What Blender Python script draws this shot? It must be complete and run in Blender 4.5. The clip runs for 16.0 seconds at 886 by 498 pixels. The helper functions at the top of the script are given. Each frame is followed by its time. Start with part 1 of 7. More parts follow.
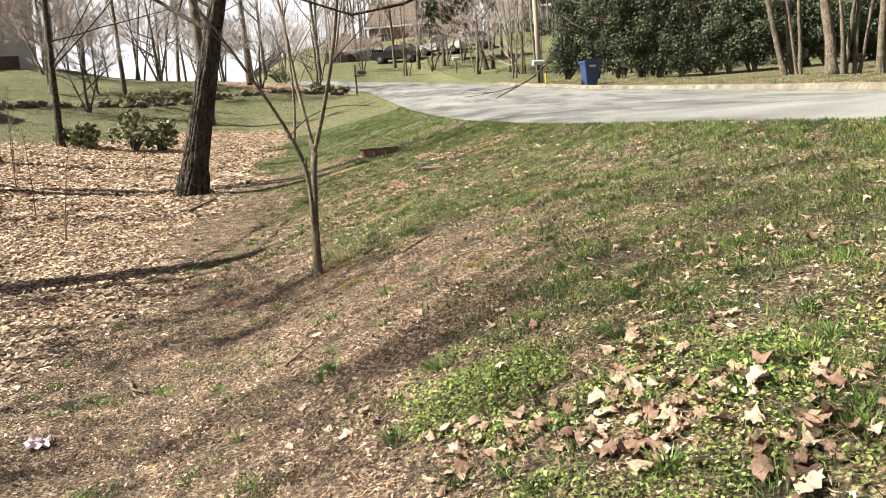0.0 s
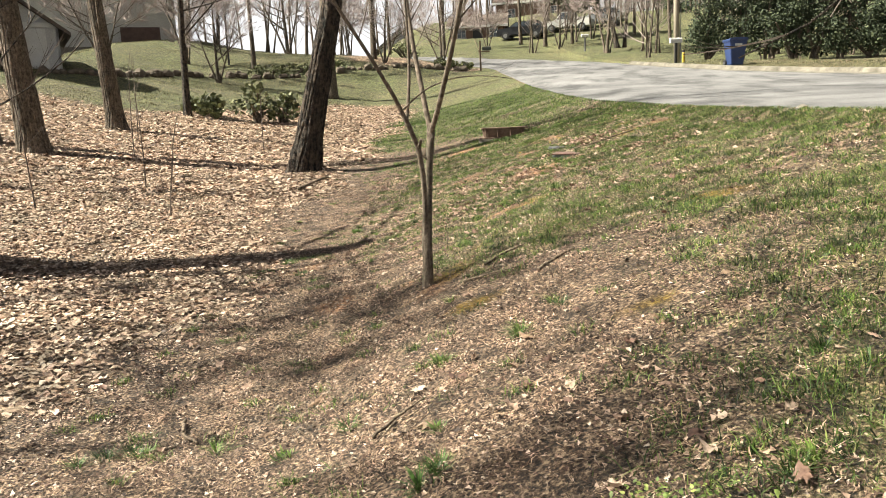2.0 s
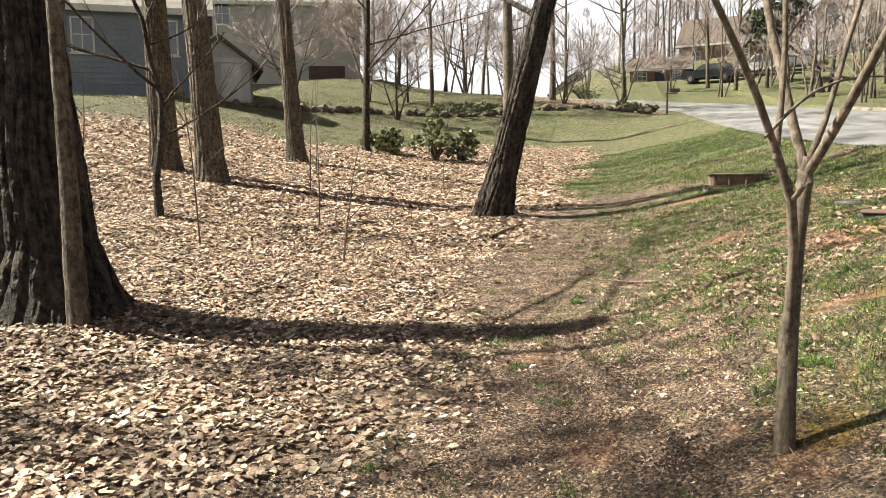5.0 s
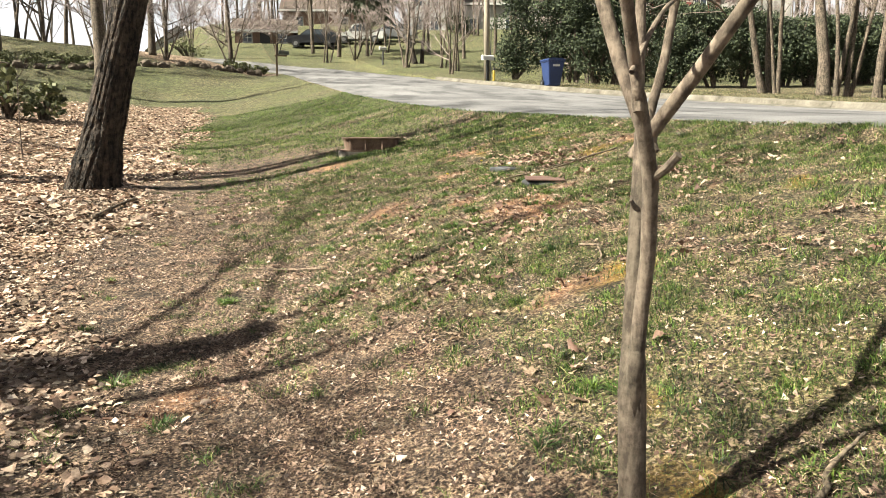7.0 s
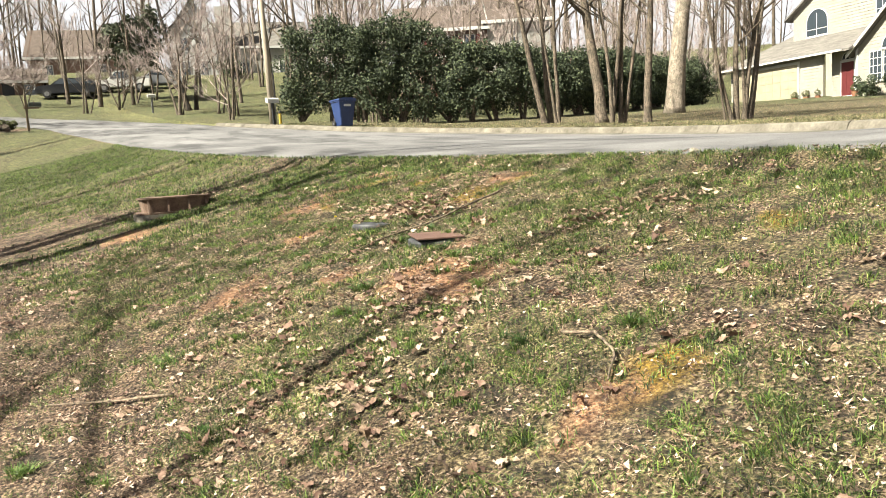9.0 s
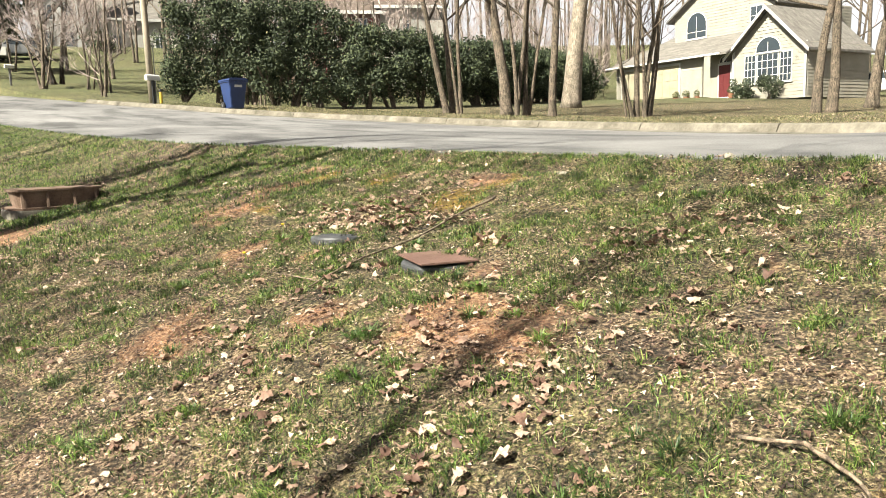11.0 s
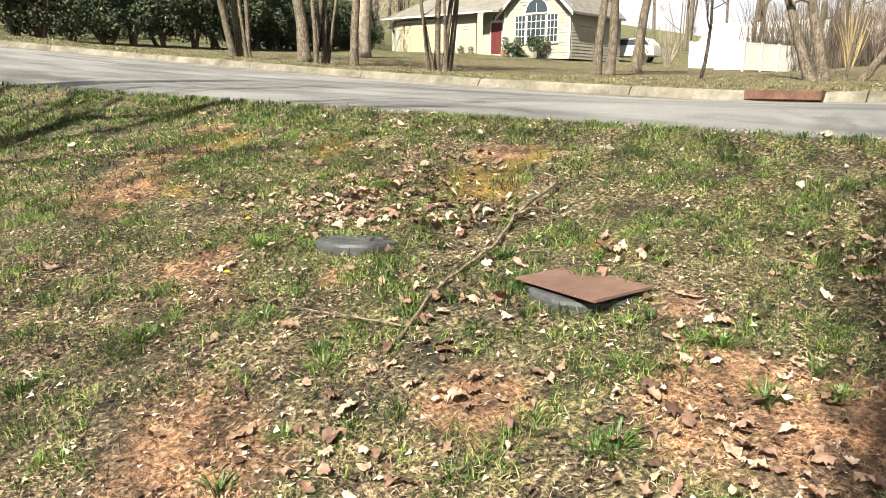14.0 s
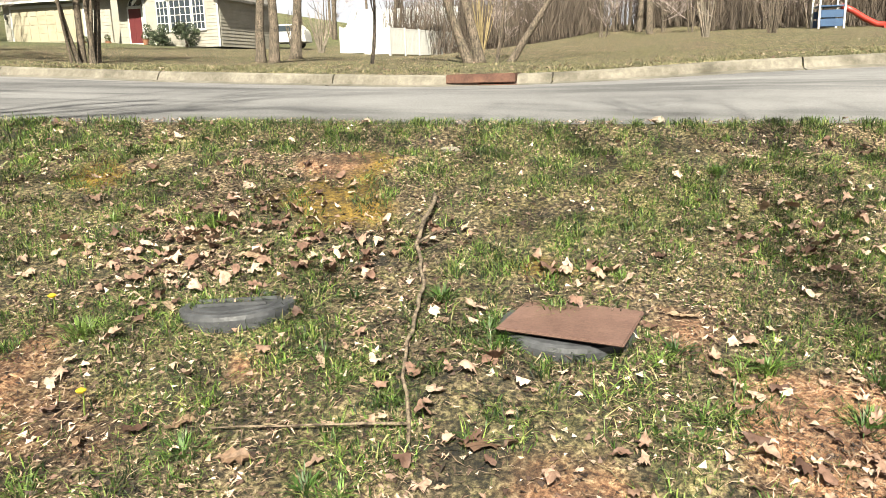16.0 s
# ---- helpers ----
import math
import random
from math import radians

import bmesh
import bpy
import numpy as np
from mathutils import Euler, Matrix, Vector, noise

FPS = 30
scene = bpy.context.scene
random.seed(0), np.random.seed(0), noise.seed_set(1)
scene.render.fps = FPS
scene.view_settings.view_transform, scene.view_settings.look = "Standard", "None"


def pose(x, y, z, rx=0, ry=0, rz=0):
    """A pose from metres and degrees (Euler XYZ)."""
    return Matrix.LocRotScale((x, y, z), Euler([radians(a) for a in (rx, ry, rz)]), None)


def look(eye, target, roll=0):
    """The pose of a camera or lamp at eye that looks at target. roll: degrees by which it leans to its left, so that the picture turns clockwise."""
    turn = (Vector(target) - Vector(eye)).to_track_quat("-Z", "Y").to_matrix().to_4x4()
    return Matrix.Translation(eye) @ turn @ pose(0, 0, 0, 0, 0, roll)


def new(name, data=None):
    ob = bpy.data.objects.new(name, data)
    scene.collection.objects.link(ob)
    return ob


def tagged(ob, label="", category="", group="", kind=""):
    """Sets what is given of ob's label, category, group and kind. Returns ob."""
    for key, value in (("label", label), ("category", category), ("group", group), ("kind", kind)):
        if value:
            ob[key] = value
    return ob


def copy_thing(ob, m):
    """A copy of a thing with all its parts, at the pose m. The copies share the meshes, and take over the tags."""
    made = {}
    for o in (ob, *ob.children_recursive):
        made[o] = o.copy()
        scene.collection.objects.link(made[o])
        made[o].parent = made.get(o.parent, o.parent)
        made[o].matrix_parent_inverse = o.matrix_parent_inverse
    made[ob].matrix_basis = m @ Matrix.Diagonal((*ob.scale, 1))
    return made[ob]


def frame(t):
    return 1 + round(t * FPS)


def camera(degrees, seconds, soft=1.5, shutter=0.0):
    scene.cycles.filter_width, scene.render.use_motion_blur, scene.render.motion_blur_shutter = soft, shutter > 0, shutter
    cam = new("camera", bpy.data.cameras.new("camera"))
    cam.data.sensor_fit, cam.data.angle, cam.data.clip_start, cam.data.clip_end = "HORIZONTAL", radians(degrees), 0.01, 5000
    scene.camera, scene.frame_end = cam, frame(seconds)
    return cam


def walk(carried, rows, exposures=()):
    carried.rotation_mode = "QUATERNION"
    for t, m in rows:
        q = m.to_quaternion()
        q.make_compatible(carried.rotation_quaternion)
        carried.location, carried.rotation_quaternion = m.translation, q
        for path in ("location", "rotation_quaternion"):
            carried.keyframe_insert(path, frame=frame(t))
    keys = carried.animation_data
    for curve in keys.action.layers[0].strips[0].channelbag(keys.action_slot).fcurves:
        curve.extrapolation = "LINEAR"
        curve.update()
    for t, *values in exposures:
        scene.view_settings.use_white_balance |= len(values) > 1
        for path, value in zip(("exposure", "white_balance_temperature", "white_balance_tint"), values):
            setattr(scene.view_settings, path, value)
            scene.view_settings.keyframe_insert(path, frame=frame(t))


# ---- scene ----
cam = camera(61.1, 16.0, soft=0.45)
PATH = [
    (0, (0.492, 1.992, 1.015), (0.362, 3.964, 0.707), -4.1),
    (0.5, (0.524, 2.332, 1.043), (0.265, 4.285, 0.698), -2.8),
    (1, (0.508, 2.594, 1.06), (0.449, 4.561, 0.704), -3.0),
    (1.5, (0.394, 2.774, 1.058), (0.236, 4.759, 0.87), -0.9),
    (2, (0.272, 3.054, 1.024), (-0.159, 4.977, 0.678), -2.4),
    (2.5, (0.111, 3.305, 1.03), (-0.592, 5.065, 0.392), -2.0),
    (3, (-0.089, 3.518, 0.993), (-0.879, 5.256, 0.397), 1.5),
    (3.5, (-0.25, 3.773, 0.98), (-0.936, 5.557, 0.392), 1.0),
    (3.7, (-0.306, 3.885, 0.992), (-1.015, 5.687, 0.49), 0.0),
    (5.8, (-1.005, 4.984, 0.947), (-1.851, 6.785, 0.746), -0.1),
    (6, (-1.061, 5.082, 0.93), (-1.687, 6.967, 0.692), 1.0),
    (6.5, (-1.137, 5.381, 0.943), (-1.253, 7.357, 0.656), -0.2),
    (7, (-1.218, 5.681, 0.956), (-1.066, 7.649, 0.636), 0.4),
    (7.5, (-1.37, 5.964, 0.961), (-1.162, 7.926, 0.631), -0.3),
    (8, (-1.446, 6.261, 0.961), (-0.95, 8.157, 0.562), -0.5),
    (8.5, (-1.469, 6.563, 1.012), (-0.853, 8.43, 0.646), -2.4),
    (9, (-1.555, 6.853, 1.019), (-0.86, 8.714, 0.789), -3.3),
    (9.5, (-1.584, 7.153, 1.023), (-0.826, 8.99, 0.795), -4.2),
    (9.7, (-1.568, 7.297, 1.037), (-0.78, 9.128, 0.879), -4.1),
    (11.8, (-1.85, 8.35, 1.104), (-0.825, 10.034, 0.769), -1.1),
    (12, (-1.891, 8.473, 1.104), (-0.886, 10.177, 0.81), -1.0),
    (12.5, (-1.948, 8.744, 1.111), (-0.847, 10.373, 0.743), -1.5),
    (13, (-1.909, 9.073, 1.153), (-0.696, 10.627, 0.813), -1.7),
    (13.5, (-1.958, 9.36, 1.148), (-0.624, 10.806, 0.788), -0.4),
    (14, (-1.985, 9.645, 1.157), (-0.534, 10.959, 0.748), 0.7),
    (14.5, (-1.944, 9.923, 1.172), (-0.449, 11.189, 0.768), 0.6),
    (15, (-1.916, 10.122, 1.188), (-0.332, 11.266, 0.763), 0.9),
    (15.5, (-1.927, 10.358, 1.22), (-0.156, 11.167, 0.762), -3.3),
    (16, (-1.907, 10.566, 1.209), (-0.04, 11.125, 0.761), -1.5),
]
SIZE = 1.12  # metres to one unit of the plan
walk(cam, [(t, look(Vector(eye) * SIZE, Vector(target) * SIZE, roll)) for t, eye, target, roll in PATH],
     exposures=[(0.0, 1.98), (12.0, 1.98), (14.5, 1.92), (16.0, 1.88)])


# ---- world, sun ----
SUN_FROM = Vector((-0.96, -0.22, 0.95)).normalized()
world = bpy.data.worlds.new("world")
scene.world = world
world.use_nodes = True
wn, wl = world.node_tree.nodes, world.node_tree.links
sky = wn.new("ShaderNodeTexSky")
sky.sky_type, sky.sun_disc = "NISHITA", False
sky.sun_elevation = math.asin(SUN_FROM.z)
sky.sun_rotation = math.atan2(SUN_FROM.x, SUN_FROM.y)
sky.air_density, sky.dust_density, sky.ozone_density = 1.0, 6.0, 1.0
haze = wn.new("ShaderNodeHueSaturation")
haze.inputs["Saturation"].default_value, haze.inputs["Value"].default_value = 0.22, 0.35
wl.new(sky.outputs[0], haze.inputs["Color"])
wl.new(haze.outputs[0], wn["Background"].inputs[0])
wn["Background"].inputs[1].default_value = 0.05
sun = new("sun", bpy.data.lights.new("sun", "SUN"))
sun.data.energy, sun.data.angle, sun.data.color = 5.0, radians(0.7), (1.0, 0.945, 0.775)
sun.matrix_world = look(SUN_FROM * 80, (0, 0, 0))

# ---- small tools ----
RNG = np.random.default_rng(7)
rnd = random.Random(11)


def hash2(ix, iy, seed):
    v = np.sin(ix * 127.1 + iy * 311.7 + seed * 74.7) * 43758.5453
    return v - np.floor(v)


def vnoise(x, y, size, seed=0):
    """Smooth value noise in 0..1 with cells of that size in metres."""
    x, y = np.asarray(x, float) / size, np.asarray(y, float) / size
    ix, iy = np.floor(x), np.floor(y)
    fx, fy = x - ix, y - iy
    fx, fy = fx * fx * (3 - 2 * fx), fy * fy * (3 - 2 * fy)
    a, b = hash2(ix, iy, seed), hash2(ix + 1, iy, seed)
    c, d = hash2(ix, iy + 1, seed), hash2(ix + 1, iy + 1, seed)
    return (a + (b - a) * fx) * (1 - fy) + (c + (d - c) * fx) * fy


def sstep(a, b, v):
    t = np.clip((np.asarray(v, float) - a) / (b - a), 0, 1)
    return t * t * (3 - 2 * t)


# ---- the lie of the land ----
def road_z(y):
    y = np.asarray(y, float)
    s = np.clip(y - 11, 0, 84)
    dip = np.interp(y, (11, 13, 15, 18, 21, 28, 32, 36, 48), (0, -0.05, -0.09, -0.14, -0.165, -0.16, -0.10, -0.05, -0.02))
    return 1.0 + dip + 0.016 * np.clip(y - 11, -40, 0) + 0.05 * s + 0.0006 * s * s + 0.02 * np.clip(y - 95, 0, 200)


def far_lift(y):
    """Past the inlet the far side of the road climbs."""
    return np.interp(y, (3, 6, 9.7, 12.3, 13.5), (0.40, 0.32, 0.18, 0.03, 0.0))


def near_edge(y):
    return 3.75 - 0.208 * np.asarray(y, float)


def road_width(y):
    return np.interp(y, (-50, 11, 14, 20, 27, 33, 45, 60, 400), (6.6, 6.6, 6.9, 8.7, 8.9, 7.6, 7.0, 6.5, 6.5))


def far_edge(y):
    return near_edge(y) + road_width(y)


BANK_E = (-70, -7, -5, -4, -3.4, -2.9, -2.5, -2.0, -1.6, -1.0, -0.5, -0.3, -0.06, 0)
BANK_Z = (-1.08, -1.08, -1.12, -1.09, -1.0, -0.80, -0.66, -0.475, -0.385, -0.265, -0.155, -0.105, 0.0, -0.01)


def ground_z(x, y):
    """Height of the lawns, without the fine unevenness."""
    x, y = np.asarray(x, float), np.asarray(y, float)
    e = x - near_edge(y)
    p = sum(np.interp(e + o, BANK_E, BANK_Z) for o in (-0.3, -0.15, 0, 0.15, 0.3)) / 5
    p = np.where(e > -0.35, np.interp(e, BANK_E, BANK_Z), p)
    low = np.clip(-0.46 - p, 0, 1)
    p = p + low * 0.42 * sstep(9, 14, y)
    p = p * (1 - 0.95 * sstep(36, 47, y))
    s = np.clip(-6.2 - e, 0, 100)
    s1 = np.minimum(s, 22)
    p = p + (0.1 * s1 + 0.0075 * s1 * s1 + 0.04 * np.clip(s - 22, 0, 60)) * (1 - 0.85 * sstep(50, 80, y))
    hill = 0.0012 * np.clip(y - 45, 0, 50) ** 2
    p = p + hill * sstep(-14, -4, e) - 0.055 * np.clip(y - 62, 0, 60) * sstep(-6, -16, e)
    p = p + 1.0 * np.exp(-((x + 14) / 8) ** 2 - ((y - 50) / 8) ** 2) * sstep(-1, -6, e)
    left = road_z(y) + p
    # the garden on the rise levels out behind its stone edging
    d, q = np.hypot(x + 1, y - 5), (y - 5) / np.maximum(-1 - x, 0.5)
    cap = np.interp(q, (1.15, 1.42, 2.0, 3.0), (3.1, 3.65, 4.1, 20)) + np.interp(q, (1.15, 1.42), (0.088, 0.11)) * (np.minimum(d, 53) - 25)
    left = np.where((d > 24) & (x < -8), np.minimum(left, cap), left)
    over = e - road_width(y)
    low = 1 - sstep(14, 24, y)
    right = road_z(y) + hill + far_lift(y) + 0.08 + 0.05 * sstep(0, 0.9, over) + low * 0.028 * np.clip(over, 0, 45) + 0.034 * np.clip(over - 10, 0, 60) * (1 - sstep(16, 30, y)) + 0.05 * np.clip(over - 45, 0, 60)
    right = right + 0.012 * (1 - low) * np.clip(over, 0, 45)
    lawn = -0.642 + 0.0219 * x + 0.0812 * np.minimum(y, 43) + 0.04 * np.clip(over - 45, 0, 60)
    w = sstep(2, 8, over) * sstep(18, 26, y) * (1 - sstep(46, 58, y))
    right = right * (1 - w) + lawn * w
    bed = road_z(y) - 0.05 + hill + far_lift(y) * np.clip(over / road_width(y) + 1, 0, 1)
    return np.where(e <= 0, left, np.where(over < 0, bed, right))


def uneven(x, y):
    return 0.05 * (vnoise(x, y, 1.1, 3) - 0.5) + 0.025 * (vnoise(x, y, 0.35, 4) - 0.5)


def lawn_z(x, y):
    e = np.asarray(x, float) - near_edge(y)
    return ground_z(x, y) + uneven(x, y) * sstep(0.0, 0.5, np.abs(e))


def gz(x, y):
    return float(lawn_z(x, y))


# bare clay and orange moss lie in spots: x, y, radius
CLAY_SPOTS = ((-0.48, 12.94, 0.26), (-0.08, 13.35, 0.26), (0.37, 13.62, 0.18), (-1.22, 11.08, 0.24), (-0.72, 10.70, 0.26), (-0.44, 10.24, 0.26), (-0.28, 9.90, 0.22), (-0.50, 11.48, 0.22), (-0.68, 11.68, 0.18), (-0.66, 12.02, 0.20), (0.82, 11.83, 0.14), (-0.05, 10.5, 0.12), (0.54, 9.62, 0.16), (-0.42, 8.62, 0.13), (-0.62, 8.52, 0.11), (-2.03, 8.54, 0.22), (-1.81, 14.3, 0.35), (-1.32, 7.29, 0.16), (-0.91, 7.25, 0.16), (-0.7, 6.91, 0.14))
MOSS_SPOTS = ((0.45, 11.63, 0.24), (0.19, 10.91, 0.19), (0.82, 11.78, 0.16), (0.62, 11.0, 0.16), (0.47, 12.7, 0.2), (0.3, 13.36, 0.22), (-0.27, 12.72, 0.2), (-0.38, 8.58, 0.14), (0.82, 9.25, 0.16), (-0.17, 8.66, 0.12), (-0.65, 7.2, 0.22), (-0.53, 7.55, 0.14), (0.4, 5.61, 0.16), (0.82, 7.11, 0.16), (-0.33, 6.42, 0.12), (-0.83, 6.82, 0.10))


# what covers the ground, each 0..1
def cover(x, y):
    x, y = np.asarray(x, float), np.asarray(y, float)
    e = x - near_edge(y)
    n1, n2, n3 = vnoise(x, y, 1.6, 21), vnoise(x, y, 0.5, 22), vnoise(x, y, 4.0, 23)
    leafy = sstep(-4.1, -4.9, e + 0.9 * (n1 - 0.5) + 0.5 * (n2 - 0.5))
    leafy = leafy * (1 - sstep(21, 25, y - 11 * sstep(-13, -7, e) + 4 * (n3 - 0.5))) * sstep(-19, -14, e + 4 * (n3 - 0.5))
    leafy = np.maximum(leafy, sstep(1.15, 0.8, np.hypot((x + 11.5) / 4.2, (y - 49) / 3.0) + 0.3 * (n1 - 0.5)) * (e < -0.6))
    rim = np.interp(y, (0, 4.2, 4.9, 5.6, 6.5, 7.2, 8.5, 11, 13), (-3.1, -3.0, -2.2, -1.7, -1.9, -2.8, -3.4, -2.7, -3.2))
    green = sstep(-0.7, 0.9, e - rim + 1.8 * (n1 - 0.5)) * (0.30 + 0.70 * sstep(0.30, 0.62, n1))
    green = np.maximum(green, sstep(14, 19, y + 3 * (n3 - 0.5)) * 0.85)
    green = np.maximum(green, 0.8 * sstep(12.8, 14.5, y) * sstep(-2.9, -1.9, e + 0.8 * (n2 - 0.5)))
    green = np.maximum(green, 0.85 * sstep(-2.6, -1.2, e + 0.9 * (n1 - 0.5)) * sstep(6.2, 7.6, y))
    green = np.maximum(green, 0.9 * sstep(1.2, 0.75, np.hypot((x - 1.2) / 0.85, (y - 3.7) / 1.1) + 0.9 * (n2 - 0.5)))
    green = np.maximum(green, sstep(-13, -18, e) * 0.85)
    green = np.clip(green * (0.55 + 0.75 * n2), 0, 1) * (1 - leafy)
    green = np.where(e > 0, 0.70 + 0.35 * n1, green)
    green = np.where((e > 0) & (y > 42), 0.95, green)
    ragged = vnoise(x, y, 0.22, 31) * 0.6 + n2 * 0.4

    def patches(spots):
        return np.max([sstep(1.25, 0.45, np.hypot((x - px) / r, (y - py) / r) + 1.5 * (ragged - 0.5)) for px, py, r in spots], axis=0)

    clay = 0.85 * patches(CLAY_SPOTS)
    moss = patches(MOSS_SPOTS)
    lush = np.maximum(sstep(-13, -17, e + 2 * (n3 - 0.5)), sstep(17, 24, y + 4 * (n3 - 0.5))) * (1 - leafy) * (e < 0)
    lush = np.where(e > 0, 0.45 + 0.55 * sstep(34, 40, y), lush) * (0.55 + 0.45 * n1)
    return leafy, green, clay * (1 - leafy), moss, lush


def mesh_of(name, verts, faces):
    me = bpy.data.meshes.new(name)
    me.from_pydata([tuple(v) for v in verts], [], [tuple(f) for f in faces])
    me.update()
    return me


def bulk_mesh(name, verts, tris):
    """A mesh of triangles out of arrays."""
    verts, tris = np.asarray(verts, np.float32), np.asarray(tris, np.int32)
    me = bpy.data.meshes.new(name)
    me.vertices.add(len(verts))
    me.vertices.foreach_set("co", verts.ravel())
    me.loops.add(tris.size)
    me.loops.foreach_set("vertex_index", tris.ravel())
    me.polygons.add(len(tris))
    me.polygons.foreach_set("loop_start", np.arange(0, tris.size, 3, dtype=np.int32))
    me.update(calc_edges=True)
    me.validate()
    return me


class Geo:
    """Gathers the shapes that make up one mesh."""

    def __init__(self):
        self.v, self.f = [], []

    def add(self, verts, faces):
        o = len(self.v)
        self.v += [tuple(v) for v in verts]
        self.f += [tuple(o + i for i in f) for f in faces]
        return self

    def box(self, a, b, m=None):
        (x0, y0, z0), (x1, y1, z1) = a, b
        vs = [Vector(p) for p in ((x0, y0, z0), (x1, y0, z0), (x1, y1, z0), (x0, y1, z0), (x0, y0, z1), (x1, y0, z1), (x1, y1, z1), (x0, y1, z1))]
        if m is not None:
            vs = [m @ p for p in vs]
        return self.add(vs, ((3, 2, 1, 0), (4, 5, 6, 7), (0, 1, 5, 4), (1, 2, 6, 5), (2, 3, 7, 6), (3, 0, 4, 7)))

    def tube(self, pts, radii, sides=7, cap=True, rough=0.0):
        pts = [Vector(p) for p in pts]
        o, n = len(self.v), len(pts)
        ref = Vector((0.31, 0.17, 0.93))
        for i, p in enumerate(pts):
            d = (pts[min(i + 1, n - 1)] - pts[max(i - 1, 0)]).normalized()
            a = d.cross(ref if abs(d.dot(ref)) < 0.95 else Vector((1, 0, 0))).normalized()
            b = d.cross(a)
            for k in range(sides):
                t = 2 * math.pi * k / sides
                r = radii[i] * (1 + rough * (rnd.random() - 0.5))
                self.v.append(tuple(p + a * (r * math.cos(t)) + b * (r * math.sin(t))))
        for i in range(n - 1):
            for k in range(sides):
                k2 = (k + 1) % sides
                self.f.append((o + i * sides + k, o + i * sides + k2, o + (i + 1) * sides + k2, o + (i + 1) * sides + k))
        if cap:
            self.f.append(tuple(o + k for k in range(sides))[::-1])
            self.f.append(tuple(o + (n - 1) * sides + k for k in range(sides)))
        return self

    def prism(self, outline, depth, m=None):
        """An outline in x, z given depth along y from 0."""
        n = len(outline)
        vs = [Vector((x, 0, z)) for x, z in outline] + [Vector((x, depth, z)) for x, z in outline]
        if m is not None:
            vs = [m @ p for p in vs]
        fs = [tuple(range(n)), tuple(range(2 * n - 1, n - 1, -1))]
        fs += [(i, i + n, (i + 1) % n + n, (i + 1) % n) for i in range(n)]
        return self.add(vs, fs)

    def lathe(self, profile, sides=20, m=None, squash=1.0):
        vs, fs = [], []
        for r, z in profile:
            for k in range(sides):
                t = 2 * math.pi * k / sides
                vs.append(Vector((r * math.cos(t), r * squash * math.sin(t), z)))
        if m is not None:
            vs = [m @ p for p in vs]
        for i in range(len(profile) - 1):
            for k in range(sides):
                k2 = (k + 1) % sides
                fs.append((i * sides + k, i * sides + k2, (i + 1) * sides + k2, (i + 1) * sides + k))
        fs.append(tuple(range(sides))[::-1])
        fs.append(tuple((len(profile) - 1) * sides + k for k in range(sides)))
        return self.add(vs, fs)


def smooth_shade(me):
    me.polygons.foreach_set("use_smooth", [True] * len(me.polygons))
    return me


def part(name, geo, material, parent=None, label="", smooth=False, bevel=0.0):
    """Links one mesh under its thing, or at top level."""
    me = mesh_of(name, geo.v, geo.f) if isinstance(geo, Geo) else geo
    if bevel > 0:
        bm = bmesh.new()
        bm.from_mesh(me)
        bmesh.ops.bevel(bm, geom=[e for e in bm.edges if e.calc_face_angle(0) > 0.6], offset=bevel, segments=2, affect="EDGES")
        bm.to_mesh(me)
        bm.free()
    if material is not None and not me.materials:
        me.materials.append(material)
    if smooth:
        smooth_shade(me)
    ob = new(name, me)
    if parent is not None:
        ob.parent = parent
    return tagged(ob, label) if label else ob


def thing(name, m, label, category, group="", kind=""):
    ob = new(name)
    ob.empty_display_size = 0.2
    ob.matrix_basis = m
    return tagged(ob, label, category, group, kind)


# ---- materials ----
def shader(name, rough=0.8, metal=0.0):
    m = bpy.data.materials.new(name)
    m.use_nodes = True
    b = m.node_tree.nodes["Principled BSDF"]
    b.inputs["Roughness"].default_value, b.inputs["Metallic"].default_value = rough, metal
    return m, m.node_tree.nodes, m.node_tree.links, b


def ramp(nodes, stops):
    r = nodes.new("ShaderNodeValToRGB")
    while len(r.color_ramp.elements) < len(stops):
        r.color_ramp.elements.new(0.5)
    for el, (pos, c) in zip(r.color_ramp.elements, stops):
        el.position, el.color = pos, (*c, 1)
    return r


def noise_node(nodes, links, scale, detail=4, rough=0.6, coord="Object", stretch=None):
    tc = nodes.new("ShaderNodeTexCoord")
    t = nodes.new("ShaderNodeTexNoise")
    t.inputs["Scale"].default_value, t.inputs["Detail"].default_value, t.inputs["Roughness"].default_value = scale, detail, rough
    if stretch:
        mp = nodes.new("ShaderNodeMapping")
        mp.inputs["Scale"].default_value = stretch
        links.new(tc.outputs[coord], mp.inputs[0])
        links.new(mp.outputs[0], t.inputs["Vector"])
    else:
        links.new(tc.outputs[coord], t.inputs["Vector"])
    return t


def bump(nodes, links, b, height, strength, dist):
    bp = nodes.new("ShaderNodeBump")
    bp.inputs["Strength"].default_value, bp.inputs["Distance"].default_value = strength, dist
    links.new(height, bp.inputs["Height"])
    links.new(bp.outputs[0], b.inputs["Normal"])


def mix(nodes, links, fac, a, c, kind="MIX"):
    n = nodes.new("ShaderNodeMix")
    n.data_type, n.blend_type = "RGBA", kind
    for sock, val in ((n.inputs[0], fac), (n.inputs[6], a), (n.inputs[7], c)):
        if isinstance(val, (int, float)):
            sock.default_value = val
        elif isinstance(val, tuple):
            sock.default_value = (*val, 1)
        else:
            links.new(val, sock)
    return n.outputs[2]


